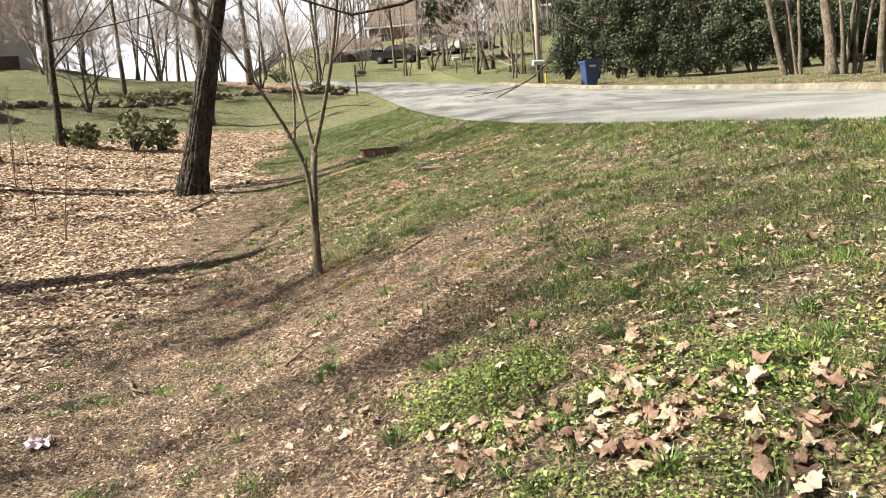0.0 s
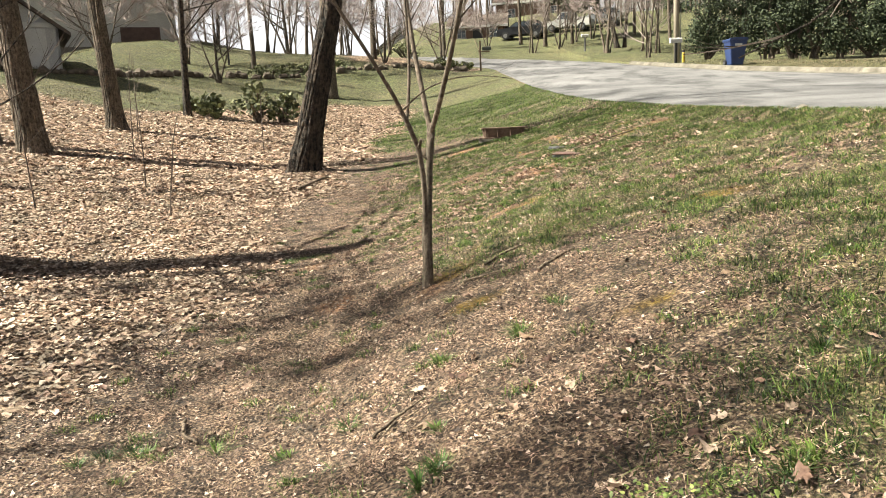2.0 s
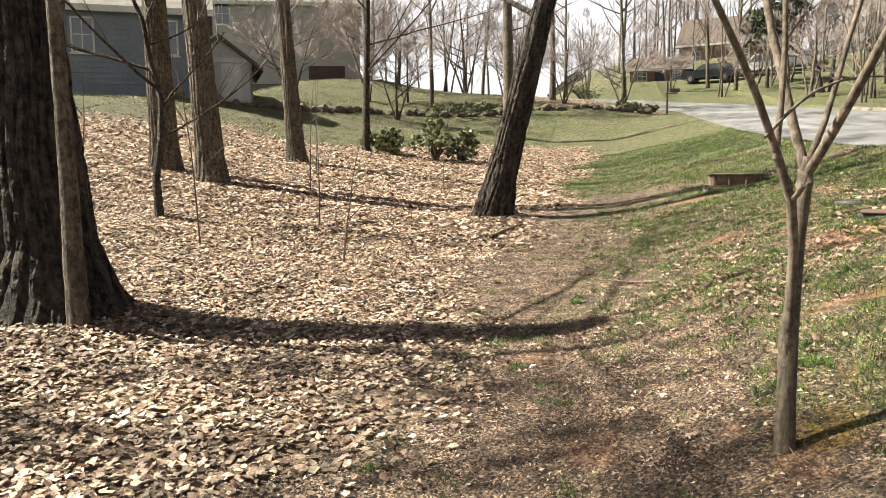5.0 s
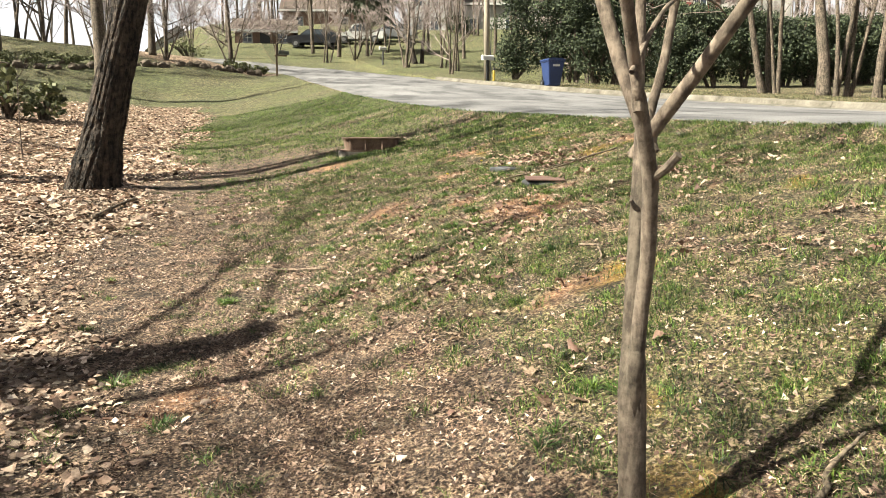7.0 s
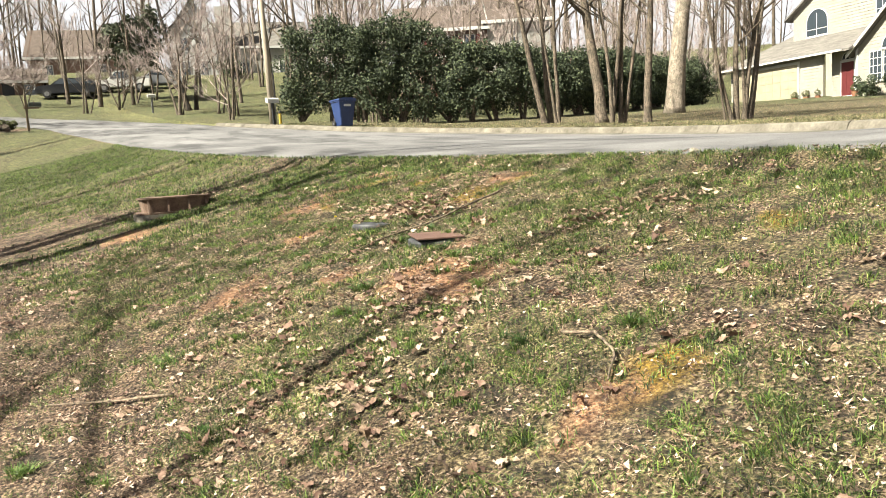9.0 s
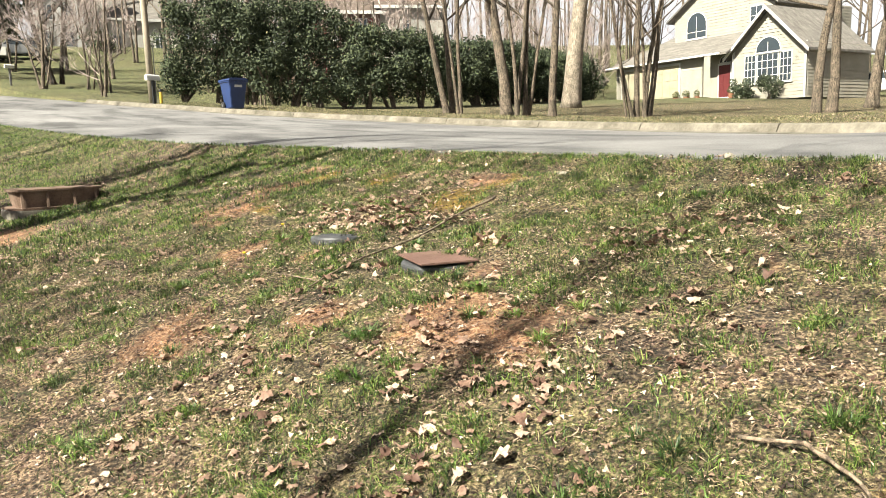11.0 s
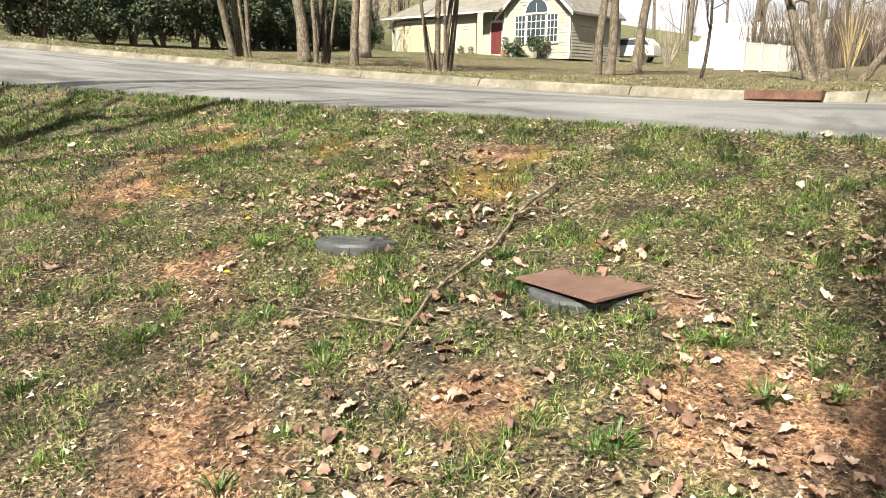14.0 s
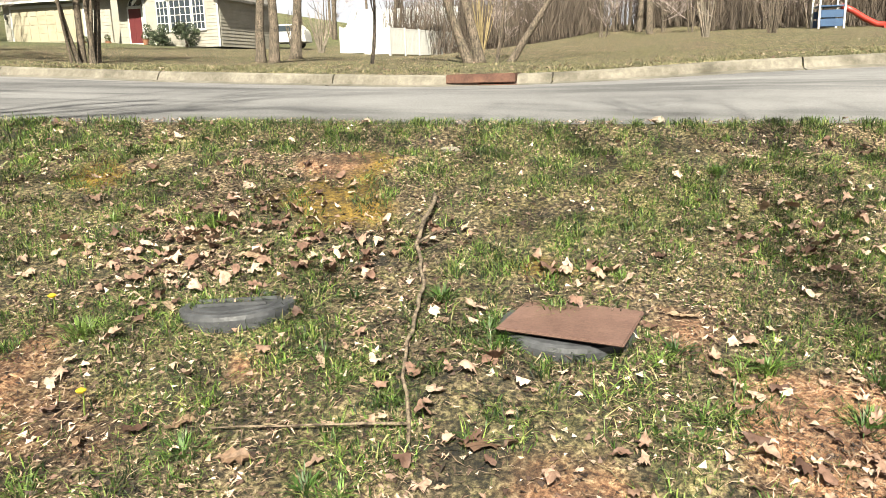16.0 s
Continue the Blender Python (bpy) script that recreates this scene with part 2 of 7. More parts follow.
def plain(name, dark, light, scale=6.0, rough=0.8, metal=0.0, relief=0.2, dist=0.01, stretch=None, fine=60.0, coord="Object"):
    """Two tones with a coarse and a fine grain, and relief."""
    m, n, l, b = shader(name, rough, metal)
    coarse, grain = noise_node(n, l, scale, 5, 0.65, coord, stretch), noise_node(n, l, fine, 3, 0.6, coord, stretch)
    r = ramp(n, ((0.3, dark), (0.7, light)))
    l.new(coarse.outputs[0], r.inputs[0])
    g = ramp(n, ((0.25, (0.44, 0.44, 0.44)), (0.75, (0.70, 0.70, 0.70))))
    l.new(grain.outputs[0], g.inputs[0])
    l.new(mix(n, l, 1.0, r.outputs[0], g.outputs[0], "MULTIPLY"), b.inputs["Base Color"])
    if relief:
        bump(n, l, b, grain.outputs[0], relief, dist)
    return m


def bark(name, dark, light, scale=22.0, relief=0.8, dist=0.02, tall=0.22):
    """Upright furrows broken by cross cracks, over large stains."""
    m, n, l, b = shader(name, 0.95)
    cracks = noise_node(n, l, scale, 6, 0.7, "Object", (1, 1, tall))
    cross = noise_node(n, l, scale * 0.9, 4, 0.65)
    patch = noise_node(n, l, 3.5, 5, 0.7)
    both = n.new("ShaderNodeMath")
    both.operation = "MULTIPLY_ADD"
    both.inputs[1].default_value = 0.45
    l.new(cross.outputs[0], both.inputs[0])
    half = n.new("ShaderNodeMath")
    half.operation = "MULTIPLY"
    half.inputs[1].default_value = 0.55
    l.new(cracks.outputs[0], half.inputs[0])
    l.new(half.outputs[0], both.inputs[2])
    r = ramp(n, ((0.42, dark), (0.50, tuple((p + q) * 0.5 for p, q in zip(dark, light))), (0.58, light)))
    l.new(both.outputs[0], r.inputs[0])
    g = ramp(n, ((0.35, (0.36, 0.37, 0.34)), (0.65, (0.74, 0.71, 0.69))))
    l.new(patch.outputs[0], g.inputs[0])
    l.new(mix(n, l, 1.0, r.outputs[0], g.outputs[0], "MULTIPLY"), b.inputs["Base Color"])
    bump(n, l, b, both.outputs[0], relief, dist)
    return m


def per_piece(name, stops, rough=0.8, sheen_through=0.0, island=True, clump=0.0):
    """Each loose piece of the mesh (or each object) has its own tone."""
    m, n, l, b = shader(name, rough)
    r = ramp(n, stops)
    if island:
        g = n.new("ShaderNodeNewGeometry")
        l.new(g.outputs["Random Per Island"], r.inputs[0])
    else:
        g = n.new("ShaderNodeObjectInfo")
        l.new(g.outputs["Random"], r.inputs[0])
    grain = noise_node(n, l, 70.0, 3)
    tone = ramp(n, ((0.34, (0.36, 0.34, 0.32)), (0.52, (0.58, 0.57, 0.56)), (0.68, (0.72, 0.72, 0.72))))
    l.new(grain.outputs[0], tone.inputs[0])
    c = mix(n, l, 1.0, r.outputs[0], tone.outputs[0], "MULTIPLY")
    if clump:
        patch = noise_node(n, l, clump, 4, 0.6)
        stain = ramp(n, ((0.36, (0.42, 0.43, 0.40)), (0.50, (0.95, 0.95, 0.93)), (0.66, (1.30, 1.27, 1.22))))
        l.new(patch.outputs[0], stain.inputs[0])
        c = mix(n, l, 1.0, c, stain.outputs[0], "MULTIPLY")
    l.new(c, b.inputs["Base Color"])
    if sheen_through:
        t = n.new("ShaderNodeBsdfTranslucent")
        l.new(c, t.inputs[0])
        ms = n.new("ShaderNodeMixShader")
        ms.inputs[0].default_value = sheen_through
        l.new(b.outputs[0], ms.inputs[1])
        l.new(t.outputs[0], ms.inputs[2])
        l.new(ms.outputs[0], n["Material Output"].inputs[0])
    return m


def ground_material():
    m, n, l, b = shader("lawn_ground", 0.95)
    attr = {}
    for k in ("leafy", "green", "clay", "moss", "lush"):
        a = n.new("ShaderNodeAttribute")
        a.attribute_name = k
        attr[k] = a.outputs["Fac"]
    n_big, n_mid, n_fine = noise_node(n, l, 1.3, 5), noise_node(n, l, 9, 5, 0.7), noise_node(n, l, 70, 4, 0.7)
    # near-black low stops paint shade into the gaps of the relief
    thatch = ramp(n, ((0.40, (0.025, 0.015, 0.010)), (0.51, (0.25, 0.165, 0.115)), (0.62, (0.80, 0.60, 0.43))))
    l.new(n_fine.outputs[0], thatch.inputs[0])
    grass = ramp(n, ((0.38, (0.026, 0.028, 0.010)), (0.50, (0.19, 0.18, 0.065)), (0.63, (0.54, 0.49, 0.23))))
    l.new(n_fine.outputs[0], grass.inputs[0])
    # dry leaves as cells of differing tone
    tc = n.new("ShaderNodeTexCoord")
    vor = n.new("ShaderNodeTexVoronoi")
    vor.inputs["Scale"].default_value = 15
    l.new(tc.outputs["Object"], vor.inputs["Vector"])
    lf = ramp(n, ((0.0, (0.10, 0.06, 0.035)), (0.35, (0.32, 0.21, 0.14)), (0.75, (0.58, 0.43, 0.31)), (1.0, (0.80, 0.66, 0.52))))
    l.new(vor.outputs["Color"], lf.inputs[0])
    clay = ramp(n, ((0.36, (0.17, 0.070, 0.036)), (0.5, (0.52, 0.27, 0.150)), (0.66, (0.90, 0.60, 0.39))))
    l.new(n_fine.outputs[0], clay.inputs[0])
    moss = ramp(n, ((0.36, (0.10, 0.06, 0.010)), (0.5, (0.34, 0.215, 0.028)), (0.66, (0.62, 0.41, 0.07))))
    l.new(n_fine.outputs[0], moss.inputs[0])

    def mask(k, lo, hi, amount=0.6):
        """The painted mask, its border broken up by the middle noise."""
        mm = n.new("ShaderNodeMath")
        mm.operation = "MULTIPLY_ADD"
        mm.inputs[1].default_value, mm.inputs[2].default_value = amount, -amount / 2
        l.new(n_mid.outputs[0], mm.inputs[0])
        ad = n.new("ShaderNodeMath")
        l.new(mm.outputs[0], ad.inputs[0])
        l.new(attr[k], ad.inputs[1])
        mr = n.new("ShaderNodeMapRange")
        mr.inputs[1].default_value, mr.inputs[2].default_value = lo, hi
        l.new(ad.outputs[0], mr.inputs[0])
        return mr.outputs[0]

    c = mix(n, l, mask("green", 0.50, 1.25, 1.3), thatch.outputs[0], grass.outputs[0])
    lush = ramp(n, ((0.38, (0.03, 0.038, 0.012)), (0.50, (0.145, 0.165, 0.055)), (0.64, (0.34, 0.345, 0.15))))
    l.new(n_fine.outputs[0], lush.inputs[0])
    c = mix(n, l, mask("lush", 0.2, 0.9, 0.8), c, lush.outputs[0])
    c = mix(n, l, mask("moss", 0.4, 0.9), c, moss.outputs[0])
    c = mix(n, l, mask("clay", 0.35, 0.8, 0.8), c, clay.outputs[0])
    c = mix(n, l, mask("leafy", 0.35, 0.65), c, lf.outputs[0])
    # random dark patches: bare soil, plus shade between tufts put into the colour
    n_soil = noise_node(n, l, 7, 4, 0.65)
    soil_shade = ramp(n, ((0.36, (0.26, 0.25, 0.235)), (0.52, (0.92, 0.91, 0.89)), (0.66, (1.48, 1.44, 1.38))))
    l.new(n_soil.outputs[0], soil_shade.inputs[0])
    c = mix(n, l, 1.0, c, soil_shade.outputs[0], "MULTIPLY")
    tone = ramp(n, ((0.3, (0.46, 0.46, 0.46)), (0.7, (0.69, 0.69, 0.67))))
    l.new(n_big.outputs[0], tone.inputs[0])
    l.new(mix(n, l, 1.0, c, tone.outputs[0], "MULTIPLY"), b.inputs["Base Color"])
    bump(n, l, b, n_fine.outputs[0], 1.0, 0.05)
    return m


def road_material():
    m, n, l, b = shader("worn_asphalt", 0.85)
    big, shadow_streak, grit = noise_node(n, l, 0.35, 5, 0.65), noise_node(n, l, 1.6, 5, 0.6, "Object", (0.8, 0.2, 1)), noise_node(n, l, 90, 3, 0.7)
    r = ramp(n, ((0.32, (0.078, 0.077, 0.080)), (0.68, (0.178, 0.176, 0.180))))
    l.new(big.outputs[0], r.inputs[0])
    # thin tree shadows along the road, painted as dark streaks in the asphalt
    s = ramp(n, ((0.38, (0.50, 0.50, 0.51)), (0.50, (1.0, 1.0, 1.0)), (0.65, (1.15, 1.15, 1.15))))
    l.new(shadow_streak.outputs[0], s.inputs[0])
    g = ramp(n, ((0.3, (0.7, 0.7, 0.7)), (0.7, (1.2, 1.2, 1.2))))
    l.new(grit.outputs[0], g.inputs[0])
    c = mix(n, l, 1.0, r.outputs[0], s.outputs[0], "MULTIPLY")
    l.new(mix(n, l, 1.0, c, g.outputs[0], "MULTIPLY"), b.inputs["Base Color"])
    bump(n, l, b, grit.outputs[0], 0.5, 0.008)
    return m


M_GROUND, M_ROAD = ground_material(), road_material()
M_KERB = plain("mossy_concrete", (0.085, 0.076, 0.055), (0.30, 0.27, 0.225), 2.2, 0.95, fine=18)
M_CONCRETE = plain("concrete", (0.20, 0.18, 0.15), (0.36, 0.33, 0.28), 3.0, 0.9, fine=70)
M_RUST = plain("rusty_iron", (0.10, 0.045, 0.03), (0.24, 0.12, 0.085), 7.0, 0.75, 0.3)
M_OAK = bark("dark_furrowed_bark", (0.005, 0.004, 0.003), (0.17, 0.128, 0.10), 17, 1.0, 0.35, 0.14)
M_BARK = bark("grey_brown_bark", (0.055, 0.043, 0.032), (0.26, 0.21, 0.165), 26, 0.9, 0.06)
M_SAP = bark("smooth_sapling_bark", (0.11, 0.085, 0.066), (0.30, 0.245, 0.195), 45, 0.9, 0.010)
M_PALE = bark("pale_bark", (0.20, 0.165, 0.13), (0.46, 0.40, 0.34), 24, 0.7, 0.03)
M_TWIG = plain("twig_bark", (0.10, 0.075, 0.06), (0.24, 0.19, 0.16), 14, 0.9, relief=0)
M_BUDS = plain("budding_twigs", (0.30, 0.235, 0.22), (0.62, 0.52, 0.49), 3, 0.9, relief=0)
M_BRUSH = plain("dark_brush", (0.06, 0.045, 0.034), (0.19, 0.145, 0.11), 0.8, 0.9, relief=0)
M_LEAF = per_piece("dry_oak_leaf", ((0.0, (0.075, 0.042, 0.030)), (0.22, (0.30, 0.185, 0.130)), (0.55, (0.68, 0.495, 0.38)), (1.0, (1.0, 0.83, 0.69))), 0.7, 0.1, clump=3.0)
M_FALLEN = per_piece("curled_leaf", ((0.0, (0.10, 0.052, 0.038)), (0.3, (0.28, 0.165, 0.122)), (0.65, (0.52, 0.36, 0.275)), (1.0, (0.82, 0.64, 0.52))), 0.65, 0.12)
M_STRAW = per_piece("dead_grass", ((0.0, (0.036, 0.020, 0.013)), (0.30, (0.105, 0.061, 0.041)), (0.62, (0.37, 0.25, 0.175)), (1.0, (0.78, 0.59, 0.45))), 0.85, clump=6.0)
M_SCRAP = per_piece("leaf_scraps", ((0.0, (0.030, 0.016, 0.012)), (0.30, (0.12, 0.068, 0.050)), (0.55, (0.40, 0.265, 0.205)), (0.80, (0.80, 0.60, 0.49)), (1.0, (1.0, 0.86, 0.74))), 0.75, 0.08, clump=6.0)
M_GRASS = per_piece("grass_blade", ((0.0, (0.012, 0.030, 0.007)), (0.25, (0.036, 0.082, 0.016)), (0.55, (0.135, 0.255, 0.044)), (0.85, (0.30, 0.45, 0.09)), (0.95, (0.40, 0.46, 0.14)), (1.0, (0.62, 0.54, 0.32))), 0.55, 0.25, clump=6.0)
M_TUFT = per_piece("coarse_grass", ((0.0, (0.045, 0.105, 0.022)), (0.5, (0.115, 0.23, 0.045)), (1.0, (0.25, 0.38, 0.085))), 0.5, 0.2, island=False, clump=40.0)
M_DRYGRASS = per_piece("dry_grass", ((0.0, (0.045, 0.058, 0.022)), (0.5, (0.19, 0.20, 0.08)), (1.0, (0.56, 0.50, 0.31))), 0.8, 0.1, clump=2.0)
M_CLOVER = per_piece("clover_leaf", ((0.0, (0.07, 0.13, 0.028)), (0.55, (0.27, 0.38, 0.085)), (1.0, (0.54, 0.64, 0.20))), 0.6, 0.2)
M_HEDGE = per_piece("hedge_leaf", ((0.0, (0.018, 0.032, 0.015)), (0.6, (0.062, 0.092, 0.042)), (1.0, (0.15, 0.185, 0.09))), 0.85, 0.06)
M_SHRUB = per_piece("shrub_leaf", ((0.0, (0.06, 0.075, 0.028)), (0.6, (0.15, 0.175, 0.07)), (1.0, (0.30, 0.31, 0.14))), 0.7, 0.15)
M_PINE = per_piece("pine_needles", ((0.0, (0.04, 0.055, 0.025)), (1.0, (0.10, 0.12, 0.06))), 0.7, 0.1)


# ---- hazy white sky low over the land, far beyond everything ----
def far_sky():
    m = bpy.data.materials.new("hazy_white_sky")
    m.use_nodes = True
    n, l = m.node_tree.nodes, m.node_tree.links
    e = n.new("ShaderNodeEmission")
    cloud = noise_node(n, l, 0.004, 3, 0.5)
    r = ramp(n, ((0.3, (0.262, 0.268, 0.276)), (0.7, (0.295, 0.298, 0.302))))
    l.new(cloud.outputs[0], r.inputs[0])
    l.new(r.outputs[0], e.inputs[0])
    l.new(e.outputs[0], n["Material Output"].inputs[0])
    g, k = Geo(), 64
    vs = [(700 * math.cos(2 * math.pi * i / k), 700 * math.sin(2 * math.pi * i / k), z) for z in (-120, 240) for i in range(k)]
    g.add(vs, [(i, k + i, k + (i + 1) % k, (i + 1) % k) for i in range(k)])
    return tagged(part("backdrop", g, m), "hazy white spring sky low over the land", "sky", kind="structure")


far_sky()


# ---- ground, road, kerb ----
def spaced(stops):
    """Grid lines: (from, step) pairs and an end."""
    out = []
    for (a, step), (b, _) in zip(stops, stops[1:]):
        out += list(np.arange(a, b - 1e-6, step))
    return np.array(out + [stops[-1][0]])


def build_ground():
    ee = spaced(((-320, 40), (-80, 8), (-32, 2), (-16, 0.5), (-9, 0.14), (-0.7, 0.1), (0, 0)))
    inner = np.array((0.01, 0.25, 0.5, 0.75, 0.999))
    oo = spaced(((0, 0.15), (0.9, 0.6), (6, 2.0), (40, 8), (120, 40), (420, 0)))
    yy = spaced(((-120, 20), (-20, 4), (0, 0.14), (18, 0.3), (30, 0.8), (60, 2), (110, 10), (200, 50), (500, 0)))
    Y = yy[:, None]
    X = np.concatenate([near_edge(Y) + ee[None, :], near_edge(Y) + road_width(Y) * inner[None, :], near_edge(Y) + road_width(Y) + oo[None, :]], axis=1)
    Y = np.broadcast_to(Y, X.shape)
    Z = ground_z(X, Y) + uneven(X, Y) * sstep(0, 0.5, np.abs(X - near_edge(Y))) * np.where(X > near_edge(Y), 0.4, 1)
    r, c = X.shape
    verts = np.stack([X, Y, Z], -1).reshape(-1, 3)
    i = (np.arange(r - 1)[:, None] * c + np.arange(c - 1)[None, :]).ravel()
    tris = np.concatenate([np.stack([i, i + 1, i + c + 1], 1), np.stack([i, i + c + 1, i + c], 1)])
    me = bulk_mesh("ground", verts, tris)
    masks = cover(X.ravel(), Y.ravel())
    for k, vals in zip(("leafy", "green", "clay", "moss", "lush"), masks):
        me.attributes.new(k, "FLOAT", "POINT").data.foreach_set("value", np.asarray(vals, np.float32))
    smooth_shade(me)
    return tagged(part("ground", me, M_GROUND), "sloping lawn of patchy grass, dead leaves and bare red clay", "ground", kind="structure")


def road_bend(y):
    return 0.03 * max(0.0, y - 46) ** 2


def build_road():
    g = Geo()
    ys = list(np.arange(-60, 8, 4)) + list(np.arange(8, 72, 0.5))
    cols = 9
    for y in ys:
        for k in range(cols):
            u = k / (cols - 1)
            a, w = float(near_edge(y)), float(road_width(y))
            ragged = 0.10 * (float(vnoise(0, y, 0.7, 51)) - 0.5) if k == 0 else 0
            x = a + w * u + ragged - road_bend(y)
            z = float(road_z(y)) + float(far_lift(y)) * u + 0.05 * (1 - (2 * u - 1) ** 2)
            if y > 46:
                z = max(z, gz(x, y) + 0.05)
            g.v.append((x, y, z - (0.03 if k == 0 else 0)))
    for r in range(len(ys) - 1):
        for k in range(cols - 1):
            i = r * cols + k
            g.f.append((i, i + 1, i + cols + 1, i + cols))
    return tagged(part("road", g, M_ROAD, smooth=True), "worn grey asphalt road bending along the lawn", "road", kind="structure")


def build_kerb():
    """Concrete kerb along the far side, cut into lengths."""
    kerb = tagged(new("kerb"), "weathered mossy concrete kerb beside the road", "kerb", kind="structure")
    prof = ((-0.32, 0.0), (-0.05, 0.03), (0.0, 0.13), (0.05, 0.155), (0.20, 0.155), (0.22, -0.1), (-0.32, -0.1))
    y = -9.0
    while y < 45:
        step = 3.0
        g = Geo()
        for j in range(5):
            yy = y + (step - 0.02) * j / 4
            x0, z0 = float(far_edge(yy)), float(road_z(yy) + far_lift(yy))
            for px, pz in prof:
                g.v.append((x0 + px, yy, z0 + pz + 0.01 * (rnd.random() - 0.5)))
        n = len(prof)
        for j in range(4):
            for k in range(n):
                k2 = (k + 1) % n
                g.f.append((j * n + k, j * n + k2, (j + 1) * n + k2, (j + 1) * n + k))
        g.f.append(tuple(range(n)))
        g.f.append(tuple(4 * n + k for k in range(n))[::-1])
        if not 11.0 < y + step / 2 < 13.0:
            part("kerb_stone", g, M_KERB, kerb)
        y += step
    return kerb


build_ground()
build_road()
build_kerb()


# ---- trees ----
def wander(p, d, length, steps, bend, up=0.0):
    pts, d = [Vector(p)], Vector(d).normalized()
    for _ in range(steps):
        d = (d + Vector((rnd.uniform(-1, 1), rnd.uniform(-1, 1), rnd.uniform(-1, 1))) * bend + Vector((0, 0, up))).normalized()
        pts.append(pts[-1] + d * (length / steps))
    return pts


def grow(limbs, twigs, p, d, length, r, depth, spread=0.75, twig_r=0.012, kids=(3, 5), up=0.05, sliver=0.0):
    """A limb and all that grows from it; thin growth goes into the twigs."""
    if depth == 0 and sliver:
        p, d = Vector(p), Vector(d).normalized()
        w = d.cross(Vector((rnd.uniform(-1, 1), rnd.uniform(-1, 1), rnd.uniform(-1, 1)))).normalized() * sliver
        twigs.add([p - w, p + w, p + d * length + Vector((0, 0, 0.1 * length))], [(0, 1, 2)])
        return
    pts = wander(p, d, length, 5, 0.10, up)
    n = len(pts)
    r1 = r * 0.5
    rad = [r + (r1 - r) * i / (n - 1) for i in range(n)]
    if r > twig_r:
        limbs.tube(pts, rad, 6 if r > 0.05 else 4, cap=False)
    else:
        twigs.tube(pts[::2] if depth == 0 else pts, rad[::2] if depth == 0 else rad, 3, cap=False)
    if depth == 0:
        return
    for _ in range(rnd.randint(*kids) * (2 if sliver and depth == 1 else 1)):
        t = rnd.uniform(0.3, 1.0)
        i = min(n - 2, int(t * (n - 1)))
        q = pts[i].lerp(pts[i + 1], t * (n - 1) - i)
        ax = Vector((rnd.uniform(-1, 1), rnd.uniform(-1, 1), rnd.uniform(-0.35, 0.8)))
        nd = ((pts[i + 1] - pts[i]).normalized() + ax * spread).normalized()
        grow(limbs, twigs, q, nd, length * rnd.uniform(0.45, 0.7), rad[i] * rnd.uniform(0.4, 0.6), depth - 1, spread, twig_r, kids, up, sliver)


def trunk_points(base, lean, height, steps=8, bend=0.03):
    pts, d = [Vector(base)], Vector((lean[0], lean[1], 1)).normalized()
    for _ in range(steps):
        d = (d + Vector((rnd.uniform(-bend, bend), rnd.uniform(-bend, bend), 0))).normalized()
        pts.append(pts[-1] + d * (height / steps))
    return pts


def furrowed(pts, radii, plates):
    """A trunk whose bark stands out in upright plates between deep, wandering cracks."""
    g, sides = Geo(), plates * 6
    length = (pts[-1] - pts[0]).length
    rings = max(24, int(length / 0.06))
    done = [0.0]
    for a, b in zip(pts, pts[1:]):
        done.append(done[-1] + (b - a).length)
    for i in range(rings + 1):
        s = done[-1] * i / rings
        k = min(len(pts) - 2, max(0, int(np.searchsorted(done, s)) - 1))
        f = (s - done[k]) / max(1e-6, done[k + 1] - done[k])
        p, r = pts[k].lerp(pts[k + 1], f), radii[k] + (radii[k + 1] - radii[k]) * f
        t = np.arange(sides) / sides
        drift = 1.6 * (vnoise(t * 5, s, 0.55, 17) - 0.5)
        wave = np.abs((t * plates + drift) % 1 - 0.5) * 2
        cross = vnoise(np.floor(t * plates + drift) * 3.7, s + 9 * hash2(np.floor(t * plates + drift), 0, 5), 0.09, 19)
        deep = np.clip((wave - 0.55) / 0.35, 0, 1) + 0.7 * np.clip((0.26 - cross) / 0.12, 0, 1)
        rr = r * (1.03 - 0.085 * np.clip(deep, 0, 1) + 0.03 * (vnoise(t * 40, s, 0.05, 23) - 0.5))
        for q, a in zip(rr, t):
            g.v.append((p.x + float(q) * math.cos(6.28318 * a), p.y + float(q) * math.sin(6.28318 * a), p.z))
    for i in range(rings):
        for k in range(sides):
            k2 = (k + 1) % sides
            g.f.append((i * sides + k, i * sides + k2, (i + 1) * sides + k2, (i + 1) * sides + k))
    return g


